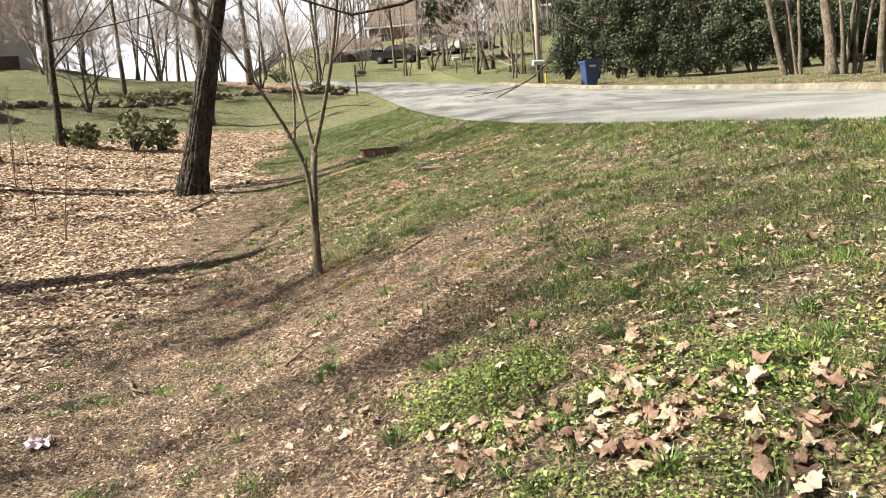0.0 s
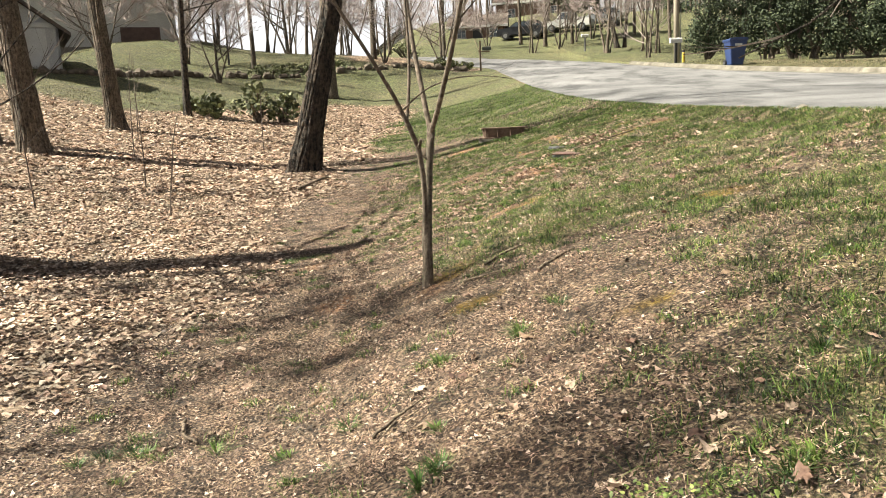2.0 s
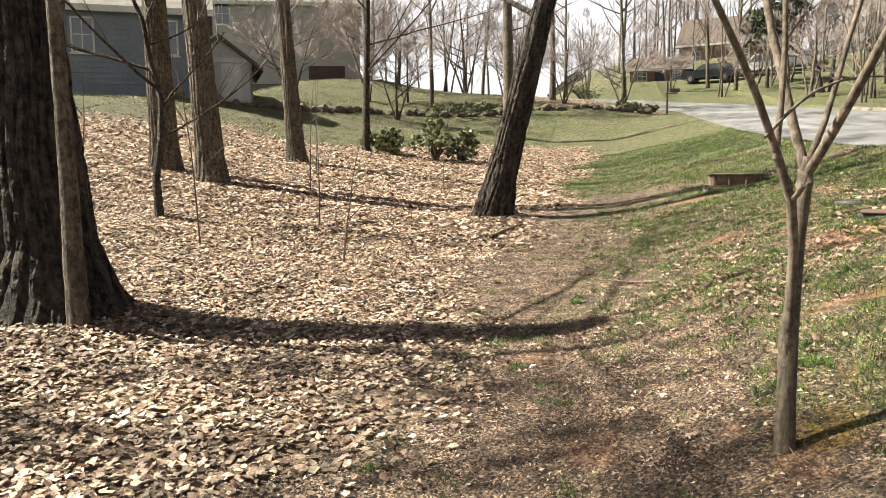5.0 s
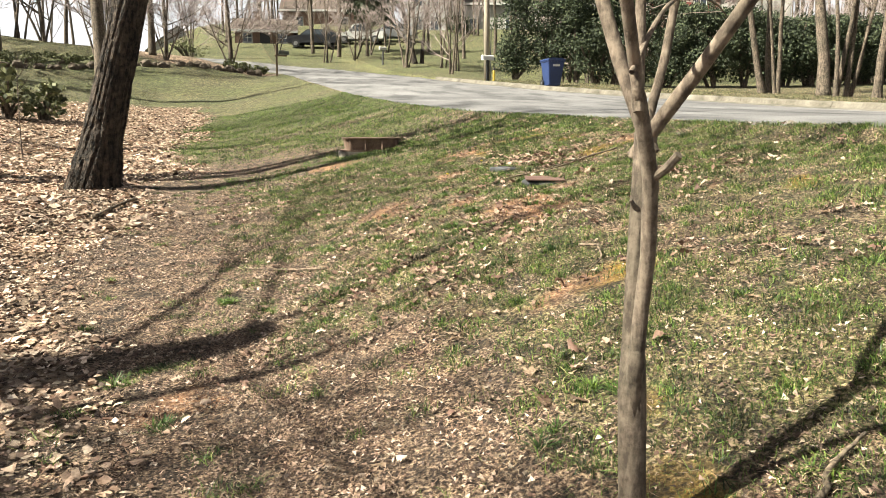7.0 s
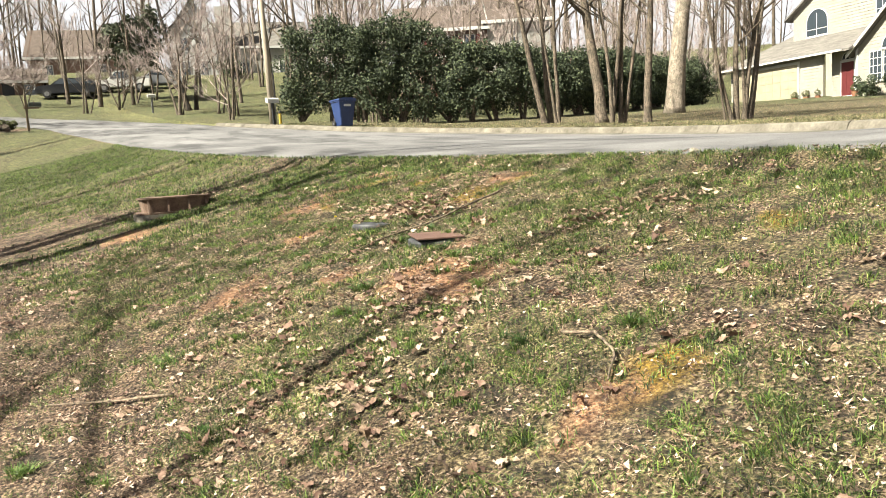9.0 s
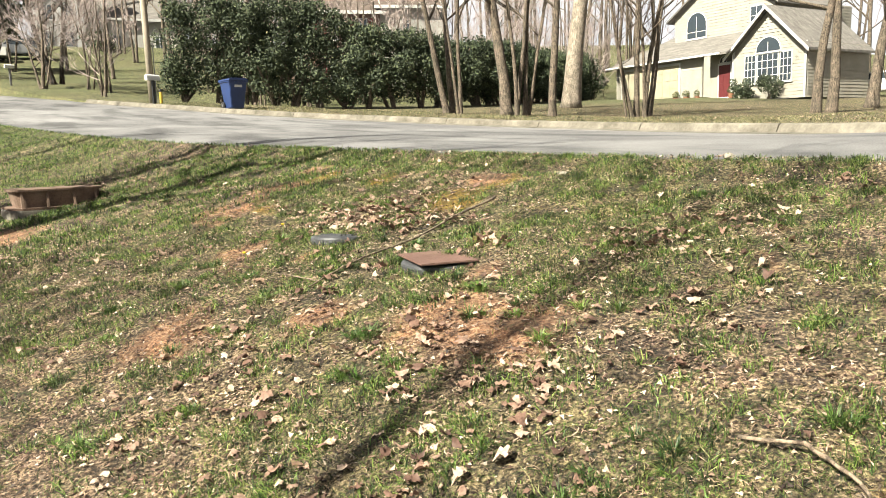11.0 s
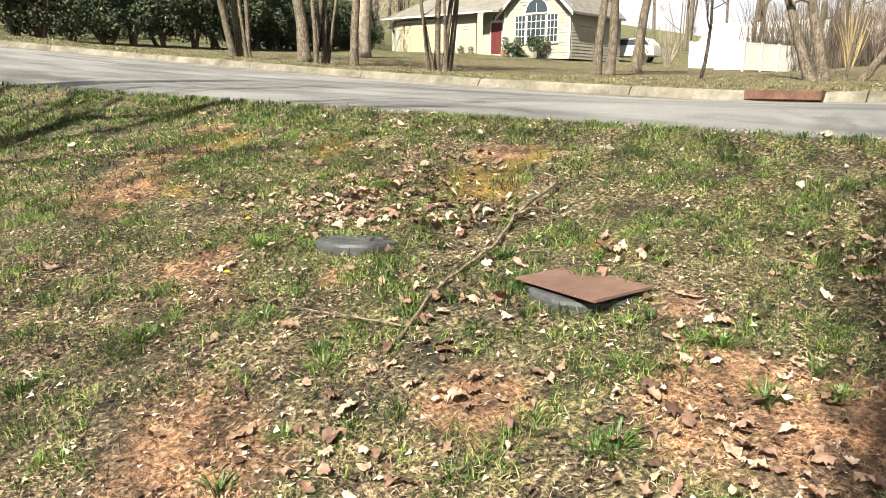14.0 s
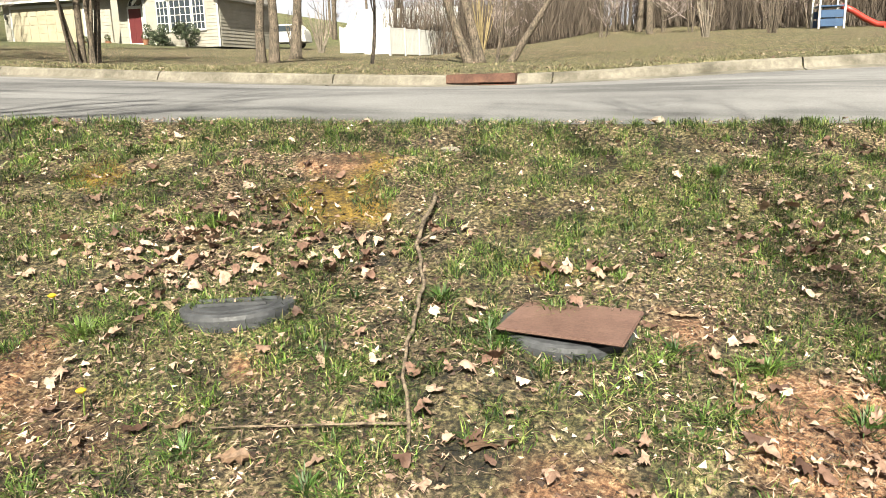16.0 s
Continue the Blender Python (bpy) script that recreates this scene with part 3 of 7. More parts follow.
def tree(name, x, y, stems, label, category="tree", mat=None, twig_mat=None, limbs_n=7, depth=3, first=0.4, flare=1.5, group="", limb_len=0.4, kids=(3, 5), sides=9, sink=0.06, up=0.05, twig_r=0.012, limb_r=0.0, taper=0.75, near=True, sliver=0.0, bend=0.03, furrows=0):
    """A bare tree. stems: (offset x, y, lean x, y, height, radius). Far trees have their limbs joined into a crown."""
    z = gz(x, y)
    t = thing(name, pose(x, y, z), label, category, group)
    crown, twigs = Geo(), Geo()
    for ox, oy, lx, ly, h, r in stems:
        pts = trunk_points((ox, oy, -sink), (lx, ly), h, bend=bend)
        n = len(pts)
        low = pts[0].lerp(pts[1], min(0.8, 2.2 * r / (h / 8)))
        pts2 = [pts[0], pts[0].lerp(low, 0.4), low] + pts[1:]
        rad = [r * flare, r * (1 + (flare - 1) * 0.45), r * 1.05] + [max(r * (1 - taper * i / (n - 1)), 0.01) for i in range(1, n)]
        if near:
            fine = [(pts2[i].lerp(pts2[i + 1], k / 4), rad[i] + (rad[i + 1] - rad[i]) * k / 4) for i in range(len(pts2) - 1) for k in range(4)] + [(pts2[-1], rad[-1])]
            if furrows:
                part("trunk", furrowed([p for p, _ in fine], [q for _, q in fine], furrows), mat or M_BARK, t)
            else:
                part("trunk", Geo().tube([p for p, _ in fine], [q * rnd.uniform(0.98, 1.02) for _, q in fine], sides * 2, rough=0.07), mat or M_BARK, t, smooth=True)
        else:
            part("trunk", Geo().tube(pts2, rad, sides, rough=0.10), mat or M_BARK, t, smooth=True)
        for k in range(limbs_n):
            f = first + (1 - first) * (k + rnd.random()) / limbs_n
            i = min(n - 2, int(f * (n - 1)))
            q = pts[i].lerp(pts[i + 1], f * (n - 1) - i)
            a = rnd.uniform(0, 2 * math.pi)
            d = Vector((math.cos(a), math.sin(a), rnd.uniform(0.3, 1.1)))
            rr = limb_r * rnd.uniform(0.6, 1.1) if limb_r else max(r * (1 - taper * f), 0.012) * rnd.uniform(0.4, 0.65)
            limb = Geo() if near else crown
            grow(limb, twigs, q, d, h * limb_len * (1.15 - 0.6 * f), rr, depth, kids=kids, up=up, twig_r=twig_r, sliver=sliver)
            if near and limb.v:
                part("limb", limb, mat or M_BARK, t, smooth=True)
    if crown.v:
        part("crown", crown, mat or M_BARK, t, smooth=True)
    if twigs.v:
        tagged(part("twig_growth", twigs, twig_mat or M_TWIG, t), kind="stuff")
    return t


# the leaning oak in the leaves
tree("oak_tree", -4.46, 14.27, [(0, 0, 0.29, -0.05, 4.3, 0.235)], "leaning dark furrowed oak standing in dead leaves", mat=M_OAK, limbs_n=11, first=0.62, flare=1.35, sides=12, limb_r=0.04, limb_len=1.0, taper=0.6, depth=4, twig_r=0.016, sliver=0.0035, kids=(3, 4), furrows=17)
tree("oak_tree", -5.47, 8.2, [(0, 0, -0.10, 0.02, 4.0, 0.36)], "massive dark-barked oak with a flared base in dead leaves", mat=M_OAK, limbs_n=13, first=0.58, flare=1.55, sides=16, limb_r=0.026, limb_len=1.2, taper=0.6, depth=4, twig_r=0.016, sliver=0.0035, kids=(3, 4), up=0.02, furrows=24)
tree("young_tree", -4.93, 7.98, [(0, 0, -0.06, 0.03, 4.0, 0.07)], "slim straight young tree beside the massive oak", mat=M_BARK, limbs_n=6, first=0.45, depth=2, flare=1.25)
tree("young_tree", -7.6, 11.35, [(0, 0, -0.26, -0.05, 4, 0.05)], "thin crooked dark young tree among dead leaves", mat=M_OAK, limbs_n=11, depth=2, first=0.22, flare=1.2, bend=0.30, limb_r=0.020, kids=(3, 5))
for x, y, r, h, lx in ((-10.35, 14.25, 0.22, 14, -0.03), (-8.95, 13.8, 0.21, 14, -0.08), (-10.85, 18.7, 0.19, 13, -0.04)):
    tree("woodland_tree", x, y, [(0, 0, lx, 0, h, r)], "tall grey-brown bare tree at the edge of the leaf litter", mat=M_BARK, limbs_n=9, first=0.16, depth=3, flare=1.45, sides=12, limb_r=0.03, limb_len=0.2, kids=(3, 5), up=0.0, group="trees in the leaf litter", furrows=20)
# two trees out of view, added to cast dappled shade on the bank
for x, y, r, h in ((-8.6, 4.2, 0.11, 6.6), (-10.2, 1.8, 0.13, 9)):
    tree("woodland_tree", x, y, [(0, 0, 0.03, 0, h, r)], "unseen bare tree added beside the bank for dappled shade", mat=M_BARK, limbs_n=9, first=0.4, near=False, depth=4, limb_len=0.4, limb_r=0.024, taper=0.85, kids=(3, 4), sliver=0.006, twig_r=0.02, group="trees in the leaf litter")
tree("woodland_tree", -12.0, 23.7, [(0, 0, 0.03, 0, 9, 0.11)], "thin dark bare tree beside the evergreen bush", mat=M_OAK, limbs_n=14, depth=3, first=0.2, limb_len=0.45, limb_r=0.035, up=-0.01, kids=(4, 6), sliver=0.004, group="trees in the leaf litter")


tree("woodland_tree", -12.1, 36.3, [(0, 0, 0.0, 0, 15, 0.27)], "stout pale grey bare tree at the end of the leaf litter", mat=M_BARK, limbs_n=12, first=0.25, depth=3, flare=1.35, sides=12, limb_r=0.05, limb_len=0.25, kids=(3, 5), near=False, sliver=0.006, group="trees in the leaf litter")


# never in view: placed and sized so its crown dapples the leaf litter
tree("young_tree", -9.1, 5.8, [(0, 0, 0.05, 0, 5.6, 0.085)], "unseen low twiggy tree added to shade the leaf litter", mat=M_BARK, limbs_n=11, first=0.5, near=False, depth=4, limb_len=0.36, limb_r=0.020, taper=0.9, kids=(3, 5), sliver=0.006, twig_r=0.02)


# a tree behind the start of the walk, whose low boughs hang over the bank
def overhanging_tree():
    o = Vector((2.0, 0.3, gz(2.0, 0.3)))
    t = thing("overhanging_tree", Matrix.Translation(o), "bare tree with low dark boughs hanging over the bank", "tree")
    part("trunk", Geo().tube([(0, 0, -0.1), (0.02, 0, 0.3), (0.05, 0.1, 1.6), (0.0, 0.25, 3.2), (0.1, 0.3, 5.0)], [0.20, 0.15, 0.12, 0.10, 0.06], 10, rough=0.1), M_OAK, t, smooth=True)
    twigs = Geo()
    boughs = (((2.0, 0.55, 3.3), (1.7, 2.6, 3.0), (1.15, 4.6, 2.25), ((0.55, 5.68, 1.80), (0.38, 5.55, 1.68), (0.16, 5.46, 1.59), (-0.06, 5.39, 1.55), (-0.23, 5.34, 1.61), (-0.37, 5.29, 1.66), (-0.45, 5.25, 1.72))), ((2.05, 0.6, 3.6), (1.8, 2.6, 3.4), (1.2, 3.9, 2.6), ((0.75, 4.78, 1.56), (0.75, 4.75, 1.46), (0.79, 4.73, 1.37), (0.78, 4.72, 1.27), (0.67, 4.75, 1.18), (0.54, 4.77, 1.12))))
    for (p0, p1, p2, rest), r in zip(boughs, (0.013, 0.008)):
        pts = [Vector(p) - o for p in (p0, p1, p2) + rest]
        g = Geo().tube(pts, [r * (1 - 0.8 * i / (len(pts) - 1)) for i in range(len(pts))], 7, cap=False, rough=0.1)
        for k in range(6):
            i = rnd.randint(3, len(pts) - 2)
            q = pts[i].lerp(pts[i + 1], rnd.random())
            grow(g, twigs, q, (pts[i + 1] - pts[i]).normalized() + Vector((rnd.uniform(-1, 1), rnd.uniform(-1, 1), rnd.uniform(-0.1, 0.9))) * 0.7, rnd.uniform(0.10, 0.24), 0.0022, 1, twig_r=0.02, kids=(1, 3), up=0.02)
        part("bough", g, M_OAK, t, smooth=True)
    tagged(part("twig_growth", twigs, M_TWIG, t), kind="stuff")


overhanging_tree()


# ---- the sapling on the bank ----
def sapling():
    base = Vector((-0.72, 7.06, gz(-0.72, 7.06)))
    t = thing("sapling", Matrix.Translation(base), "slender bare sapling with two stems and forking branches", "tree")
    f = Vector((0.026, 0.117, 0.855))
    main = [(0, 0, -0.05), (0.0, 0.004, 0.02), (0.0, 0.02, 0.14), (-0.002, 0.045, 0.34), (0.004, 0.066, 0.44), (0.012, 0.092, 0.64), (0.022, 0.108, 0.78), f, f + Vector((0.0, 0.004, 0.05))]
    part("trunk", Geo().tube(main, [0.040, 0.032, 0.028, 0.029, 0.023, 0.0215, 0.022, 0.0225, 0.008], 12, rough=0.07), M_SAP, t, smooth=True)
    bs, bf = Vector((-0.012, -0.03, 0.775)), Vector((-0.058, -0.078, 0.92))
    second = [(-0.001, 0.025, 0.24), (-0.003, 0.030, 0.38), (-0.001, 0.018, 0.50), (0.0, -0.003, 0.63), bs, bf, bf + Vector((-0.02, -0.03, 0.04))]
    part("second_stem", Geo().tube(second, [0.016, 0.0165, 0.0150, 0.0145, 0.0150, 0.0135, 0.006], 10, rough=0.07), M_SAP, t, smooth=True)
    part("knot", Geo().lathe(((0.004, -0.06), (0.014, -0.035), (0.018, 0.0), (0.014, 0.03), (0.003, 0.05)), 10, pose(-0.004, 0.024, 0.40, 6, 0, 20)), M_SAP, t, smooth=True)
    twigs = Geo()

    def limb(p, ways, length, r, n=5, bend=0.05, r_end=0.25):
        """A limb that turns through the ways given as it grows."""
        g = Geo()
        pts, steps = [Vector(p)], 12
        for i in range(steps):
            u = i / (steps - 1) * (len(ways) - 1)
            k = min(int(u), len(ways) - 2) if len(ways) > 1 else 0
            d = Vector(ways[k]).normalized().lerp(Vector(ways[min(k + 1, len(ways) - 1)]).normalized(), u - k)
            d = (d + Vector((rnd.uniform(-1, 1), rnd.uniform(-1, 1), rnd.uniform(-0.5, 0.5))) * bend).normalized()
            pts.append(pts[-1] + d * (length / steps))
        rad = [r * (1 - (1 - r_end) * i / steps) for i in range(steps + 1)]
        pts.insert(0, pts[0] - (pts[1] - pts[0]) * 0.25)
        rad.insert(0, r * 0.9)
        g.tube(pts, rad, 9, cap=False, rough=0.09)
        for k in range(n):
            i = rnd.randint(4, steps)
            a = rnd.uniform(0, 6.28)
            d = ((pts[i + 1] - pts[i]).normalized() + Vector((math.cos(a), math.sin(a), 0.1)) * 0.8).normalized()
            grow(g, twigs, pts[i], d, length * rnd.uniform(0.22, 0.40), rad[i] * 0.45, 2, twig_r=0.006, kids=(2, 3), up=0.03)
        part("limb", g, M_SAP, t, smooth=True)

    up = Vector((0, 0, 0.012))
    limb(f, [(-0.23, 0.38, 1), (-0.20, 0.22, 1), (-0.10, 0.1, 1)], 2.0, 0.0165, 7)
    limb(f + up, [(0.30, 0.30, 1), (0.2, 0.2, 1), (0.3, 0.1, 1)], 1.8, 0.0100, 6)
    limb(f - up, [(0.45, -0.75, 1), (0.26, -0.50, 1), (0.34, -0.40, 1)], 2.1, 0.0150, 8)
    limb(bf, [(-0.40, -0.5, 1), (-0.55, -0.75, 1), (-0.50, -0.5, 1)], 2.0, 0.0115, 8)
    limb(bf, [(0.05, 0.25, 1), (-0.10, 0.05, 1), (0.1, 0.15, 1)], 1.3, 0.0100, 5)
    limb(bf + Vector((-0.02, -0.03, 0.05)), [(0.7, 1.05, 0.9), (0.75, 1.1, 0.15), (0.75, 1.1, -0.15)], 0.95, 0.0055, 4)
    part("stub", Geo().tube([bs, bs + Vector((0.018, -0.032, 0.022)), bs + Vector((0.030, -0.052, 0.046))], [0.010, 0.0085, 0.008], 8), M_SAP, t)
    part("stub", Geo().tube([(0.014, 0.09, 0.70), (-0.005, 0.08, 0.715), (-0.012, 0.077, 0.725)], [0.008, 0.005, 0.004], 6), M_SAP, t)
    tagged(part("twig_growth", twigs, M_TWIG, t), kind="stuff")


sapling()


# thin whips that rise out of the leaves
def whip(x, y, h, lean):
    z = gz(x, y)
    t = thing("seedling", pose(x, y, z), "thin bare seedling rising out of dead leaves", "sapling", "seedlings in the leaf litter")
    pts = wander((0, 0, -0.03), (lean, 0.02, 1), h, 8, 0.06, 0.03)
    part("stem", Geo().tube(pts, [0.011 * (1 - 0.7 * i / 8) for i in range(9)], 5), M_TWIG, t)
    tw, dump = Geo(), Geo()
    for k in range(4):
        a = rnd.uniform(0, 6.28)
        grow(dump, tw, pts[3 + k], (math.cos(a), math.sin(a), 0.9), h * 0.25, 0.005, 1, twig_r=0.2, kids=(1, 2))
    tagged(part("twig_growth", tw, M_TWIG, t), kind="stuff")


for x, y, h, ln in ((-7.0, 9.8, 1.7, -0.08), (-6.3, 10.6, 2.0, -0.02), (-5.9, 12.2, 1.3, 0.03), (-7.6, 14.5, 1.8, 0.05), (-8.3, 12.0, 1.5, -0.05), (-9.2, 17.0, 1.9, 0.02), (-6.8, 17.8, 1.6, 0.0), (-4.8, 11.0, 1.2, 0.02), (-8.8, 9.4, 1.6, -0.1)):
    whip(x, y, h, ln)


# ---- ground cover ----
def scatter(n, x0, x1, y0, y1, keep):
    """Random places within a stretch, thinned by keep(x, y) in 0..1; x from the road's near edge."""
    e, y = RNG.uniform(x0, x1, n), RNG.uniform(y0, y1, n)
    x = e + near_edge(y)
    ok = RNG.random(n) < keep(x, y)
    return x[ok], y[ok]


def mirrored(half):
    """A whole leaf from the right half of its outline, foot to tip."""
    return np.array(list(half) + [(-a, b) for a, b in half[-2:0:-1]])


LEAF_OUTLINE = mirrored(((0, -0.5), (0.06, -0.36), (0.20, -0.31), (0.17, -0.20), (0.32, -0.07), (0.21, 0.04), (0.33, 0.19), (0.21, 0.27), (0.17, 0.41), (0, 0.5)))
LEAF_MAPLE = mirrored(((0, -0.42), (0.09, -0.34), (0.27, -0.34), (0.28, -0.19), (0.45, -0.05), (0.34, 0.07), (0.35, 0.25), (0.20, 0.26), (0, 0.5)))
LEAF_ROUND = np.array(((0.05, -0.5), (0.36, -0.12), (0.16, 0.46), (-0.28, 0.30), (-0.32, -0.22)))


def leaves(name, x, y, size, outline, tilt, curl, lift=0.004):
    """Dry leaves: fans of triangles, each tilted, folded and curled its own way."""
    n, k = len(x), len(outline)
    s = RNG.uniform(size[0], size[1], n)
    ang, fold = RNG.uniform(0, 2 * np.pi, n), RNG.uniform(-curl, curl, n)
    pts = np.concatenate([outline, [[0, 0]]])
    ragged = RNG.uniform(0.82, 1.14, (n, k + 1))
    px, py = pts[None, :, 0] * s[:, None] * ragged * RNG.uniform(0.75, 1.15, n)[:, None], pts[None, :, 1] * s[:, None] * ragged
    pz = fold[:, None] * np.abs(px) + RNG.uniform(-curl, curl, n)[:, None] * py * py / s[:, None] * 1.6 + RNG.normal(0, 0.075, (n, k + 1)) * s[:, None]
    tx, ty = RNG.normal(0, tilt, n), RNG.normal(0, tilt, n)
    pz = pz + px * tx[:, None] + py * ty[:, None]
    c, sn = np.cos(ang)[:, None], np.sin(ang)[:, None]
    wx, wy = x[:, None] + px * c - py * sn, y[:, None] + px * sn + py * c
    wz = lawn_z(x, y)[:, None] + pz - np.minimum(pz.min(axis=1), 0)[:, None] * 0.75 + lift + RNG.uniform(0, 0.012, n)[:, None]
    verts = np.stack([wx, wy, wz], -1).reshape(-1, 3)
    base = (np.arange(n) * (k + 1))[:, None]
    i = np.arange(k)
    tris = np.stack([base + i, base + (i + 1) % k, np.broadcast_to(base + k, (n, k))], -1).reshape(-1, 3)
    return bulk_mesh(name, verts, tris)


def blades(name, x, y, h, w, lean, bent=False):
    """Grass blades: short straight slivers, or longer ones bent at a joint."""
    n = len(x)
    hh, ww = RNG.uniform(h[0], h[1], n), RNG.uniform(w[0], w[1], n)
    a, b = RNG.uniform(0, 2 * np.pi, n), RNG.uniform(0, 2 * np.pi, n)
    ln = np.abs(RNG.normal(0, lean, n)) * hh
    z = lawn_z(x, y)
    dx, dy = np.cos(a) * ww / 2, np.sin(a) * ww / 2
    bx, by = np.cos(b) * ln, np.sin(b) * ln
    foot = [np.stack([x - dx, y - dy, z - 0.005], -1), np.stack([x + dx, y + dy, z - 0.005], -1)]
    tip = [np.stack([x + bx, y + by, z + hh * (1 - 0.25 * np.minimum(ln / hh, 1))], -1)]
    joint = [np.stack([x + bx * 0.35 + dx * k, y + by * 0.35 + dy * k, z + hh * 0.6], -1) for k in (0.8, -0.8)] if bent else []
    v = np.stack(foot + joint + tip, 1)
    o = (np.arange(n) * v.shape[1])[:, None, None]
    tris = (o + np.array(((0, 1, 2), (0, 2, 3), (3, 2, 4)) if bent else ((0, 1, 2),))[None]).reshape(-1, 3)
    return bulk_mesh(name, v.reshape(-1, 3), tris)


def stuff(name, me, mat, label, category):
    return tagged(part(name, me, mat), label, category, kind="stuff")


# thick leaf litter
x, y = scatter(125000, -11.5, -3.6, 2.5, 17, lambda x, y: cover(x, y)[0])
stuff("leaf_litter", leaves("leaf_litter", x, y, (0.022, 0.056), LEAF_ROUND, 0.20, 0.5), M_LEAF, "thick carpet of pale brown dry leaves under bare trees", "leaf litter")
x, y = scatter(55000, -19, -4, 12, 37, lambda x, y: cover(x, y)[0])
stuff("leaf_litter", leaves("leaf_litter_far", x, y, (0.05, 0.11), LEAF_ROUND, 0.20, 0.5), M_LEAF, "carpet of pale brown dry leaves below the stone edging", "leaf litter")


# fallen leaves on the grass, in drifts
def drift(x, y):
    e = x - near_edge(y)
    d = sstep(0.56, 0.74, vnoise(x, y, 0.32, 61) * 0.6 + vnoise(x, y, 1.1, 62) * 0.4) + 0.05
    return d * (1 - cover(x, y)[0]) * (0.35 + 0.65 * sstep(6.5, 8.5, y)) * (e < -0.02)


x, y = scatter(12000, -5.2, 0.0, 1.0, 16, drift)
heaps = ((0.08, 11.86, 0.16, 80), (-0.1, 12.06, 0.12, 35), (0.08, 11.52, 0.10, 30), (0.22, 11.38, 0.08, 16), (-0.31, 11.1, 0.14, 26), (0.16, 10.77, 0.06, 16), (-0.64, 10.9, 0.10, 22), (-1.15, 10.68, 0.14, 45), (-1.07, 10.25, 0.12, 30), (-0.63, 10.02, 0.12, 36), (-0.58, 9.66, 0.12, 30), (-0.37, 9.67, 0.10, 22), (0.6, 10.24, 0.13, 36), (0.47, 10.13, 0.10, 20), (-0.30, 10.33, 0.12, 26), (-0.9, 9.5, 0.16, 40), (-1.0, 9.1, 0.14, 40), (-1.3, 9.6, 0.14, 32), (0.25, 9.58, 0.10, 16))
heaps += ((0.76, 3.82, 0.07, 34), (1.00, 3.66, 0.06, 24), (1.08, 3.42, 0.06, 26), (1.02, 3.28, 0.07, 30), (0.74, 3.62, 0.06, 30), (0.84, 3.52, 0.06, 28), (0.52, 3.80, 0.07, 28), (0.36, 3.82, 0.09, 26), (0.91, 4.05, 0.12, 26), (1.20, 3.56, 0.07, 16), (1.5, 4.4, 0.2, 30), (0.1, 4.35, 0.15, 26), (-1.9, 6.5, 0.3, 50))
hx = np.concatenate([RNG.normal(a, r, k) for a, b, r, k in heaps])
hy = np.concatenate([RNG.normal(b, r, k) for a, b, r, k in heaps])
x, y = np.concatenate([x, hx[::2]]), np.concatenate([y, hy[::2]])
stuff("fallen_leaves", leaves("fallen_leaves", x, y, (0.018, 0.058), LEAF_OUTLINE, 0.20, 0.7), M_FALLEN, "scattered curled brown oak leaves on the lawn", "fallen leaves")
stuff("fallen_leaves", leaves("fallen_leaves_heaped", hx[1::2], hy[1::2], (0.024, 0.060), LEAF_MAPLE, 0.24, 0.85), M_FALLEN, "drifts of large lobed brown leaves on the lawn", "fallen leaves")


# crumbs of leaf and dead grass
def scraps(name, x, y, size):
    """Small tilted flakes."""
    n = len(x)
    s = RNG.uniform(size[0], size[1], n) ** 1.0
    w = s * RNG.uniform(0.22, 0.75, n)
    a = RNG.uniform(0, 2 * np.pi, n)
    c, sn = np.cos(a), np.sin(a)
    z = lawn_z(x, y) + 0.001
    rise = np.abs(RNG.normal(0, 0.45, (3, n))) * s * 0.6
    corner = ((-0.5, -0.2), (0.4, -0.45), (0.15, 0.55))
    v = []
    for k, (u, t) in enumerate(corner):
        px, py = u * s * RNG.uniform(0.7, 1.2, n), t * w * RNG.uniform(0.7, 1.2, n)
        v.append(np.stack([x + px * c - py * sn, y + px * sn + py * c, z + rise[k]], -1))
    return bulk_mesh(name, np.stack(v, 1).reshape(-1, 3), np.arange(3 * n).reshape(-1, 3))


def strands(name, x, y, length, width):
    """Dead blades lying criss-cross, one end lifted."""
    n = len(x)
    L, w, a = RNG.uniform(length[0], length[1], n), RNG.uniform(width[0], width[1], n), RNG.uniform(0, 2 * np.pi, n)
    c, sn, z = np.cos(a), np.sin(a), lawn_z(x, y) + 0.001
    low, high = RNG.uniform(0.0, 0.006, n), RNG.random(n) ** 2 * L * 0.55 + 0.002
    bow = RNG.normal(0, 0.22, n) * L
    v = [np.stack([x - c * L / 2, y - sn * L / 2, z + low], -1),
         np.stack([x + sn * w / 2 - sn * bow, y - c * w / 2 + c * bow, z + low + high * 0.6], -1),
         np.stack([x - sn * w / 2 - sn * bow, y + c * w / 2 + c * bow, z + low + high * 0.6], -1),
         np.stack([x + c * L / 2, y + sn * L / 2, z + high], -1)]
    o = (np.arange(n) * 4)[:, None, None]
    return bulk_mesh(name, np.stack(v, 1).reshape(-1, 3), (o + np.array(((0, 1, 2), (2, 1, 3)))[None]).reshape(-1, 3))


def littered(x, y):
    c = cover(x, y)
    return (1 - 0.75 * c[0]) * (1 - 0.38 * c[1]) * (1 - 0.50 * c[2]) * (1 - 0.65 * c[3]) * (0.30 + 0.70 * sstep(0.25, 0.6, vnoise(x, y, 0.16, 63)))


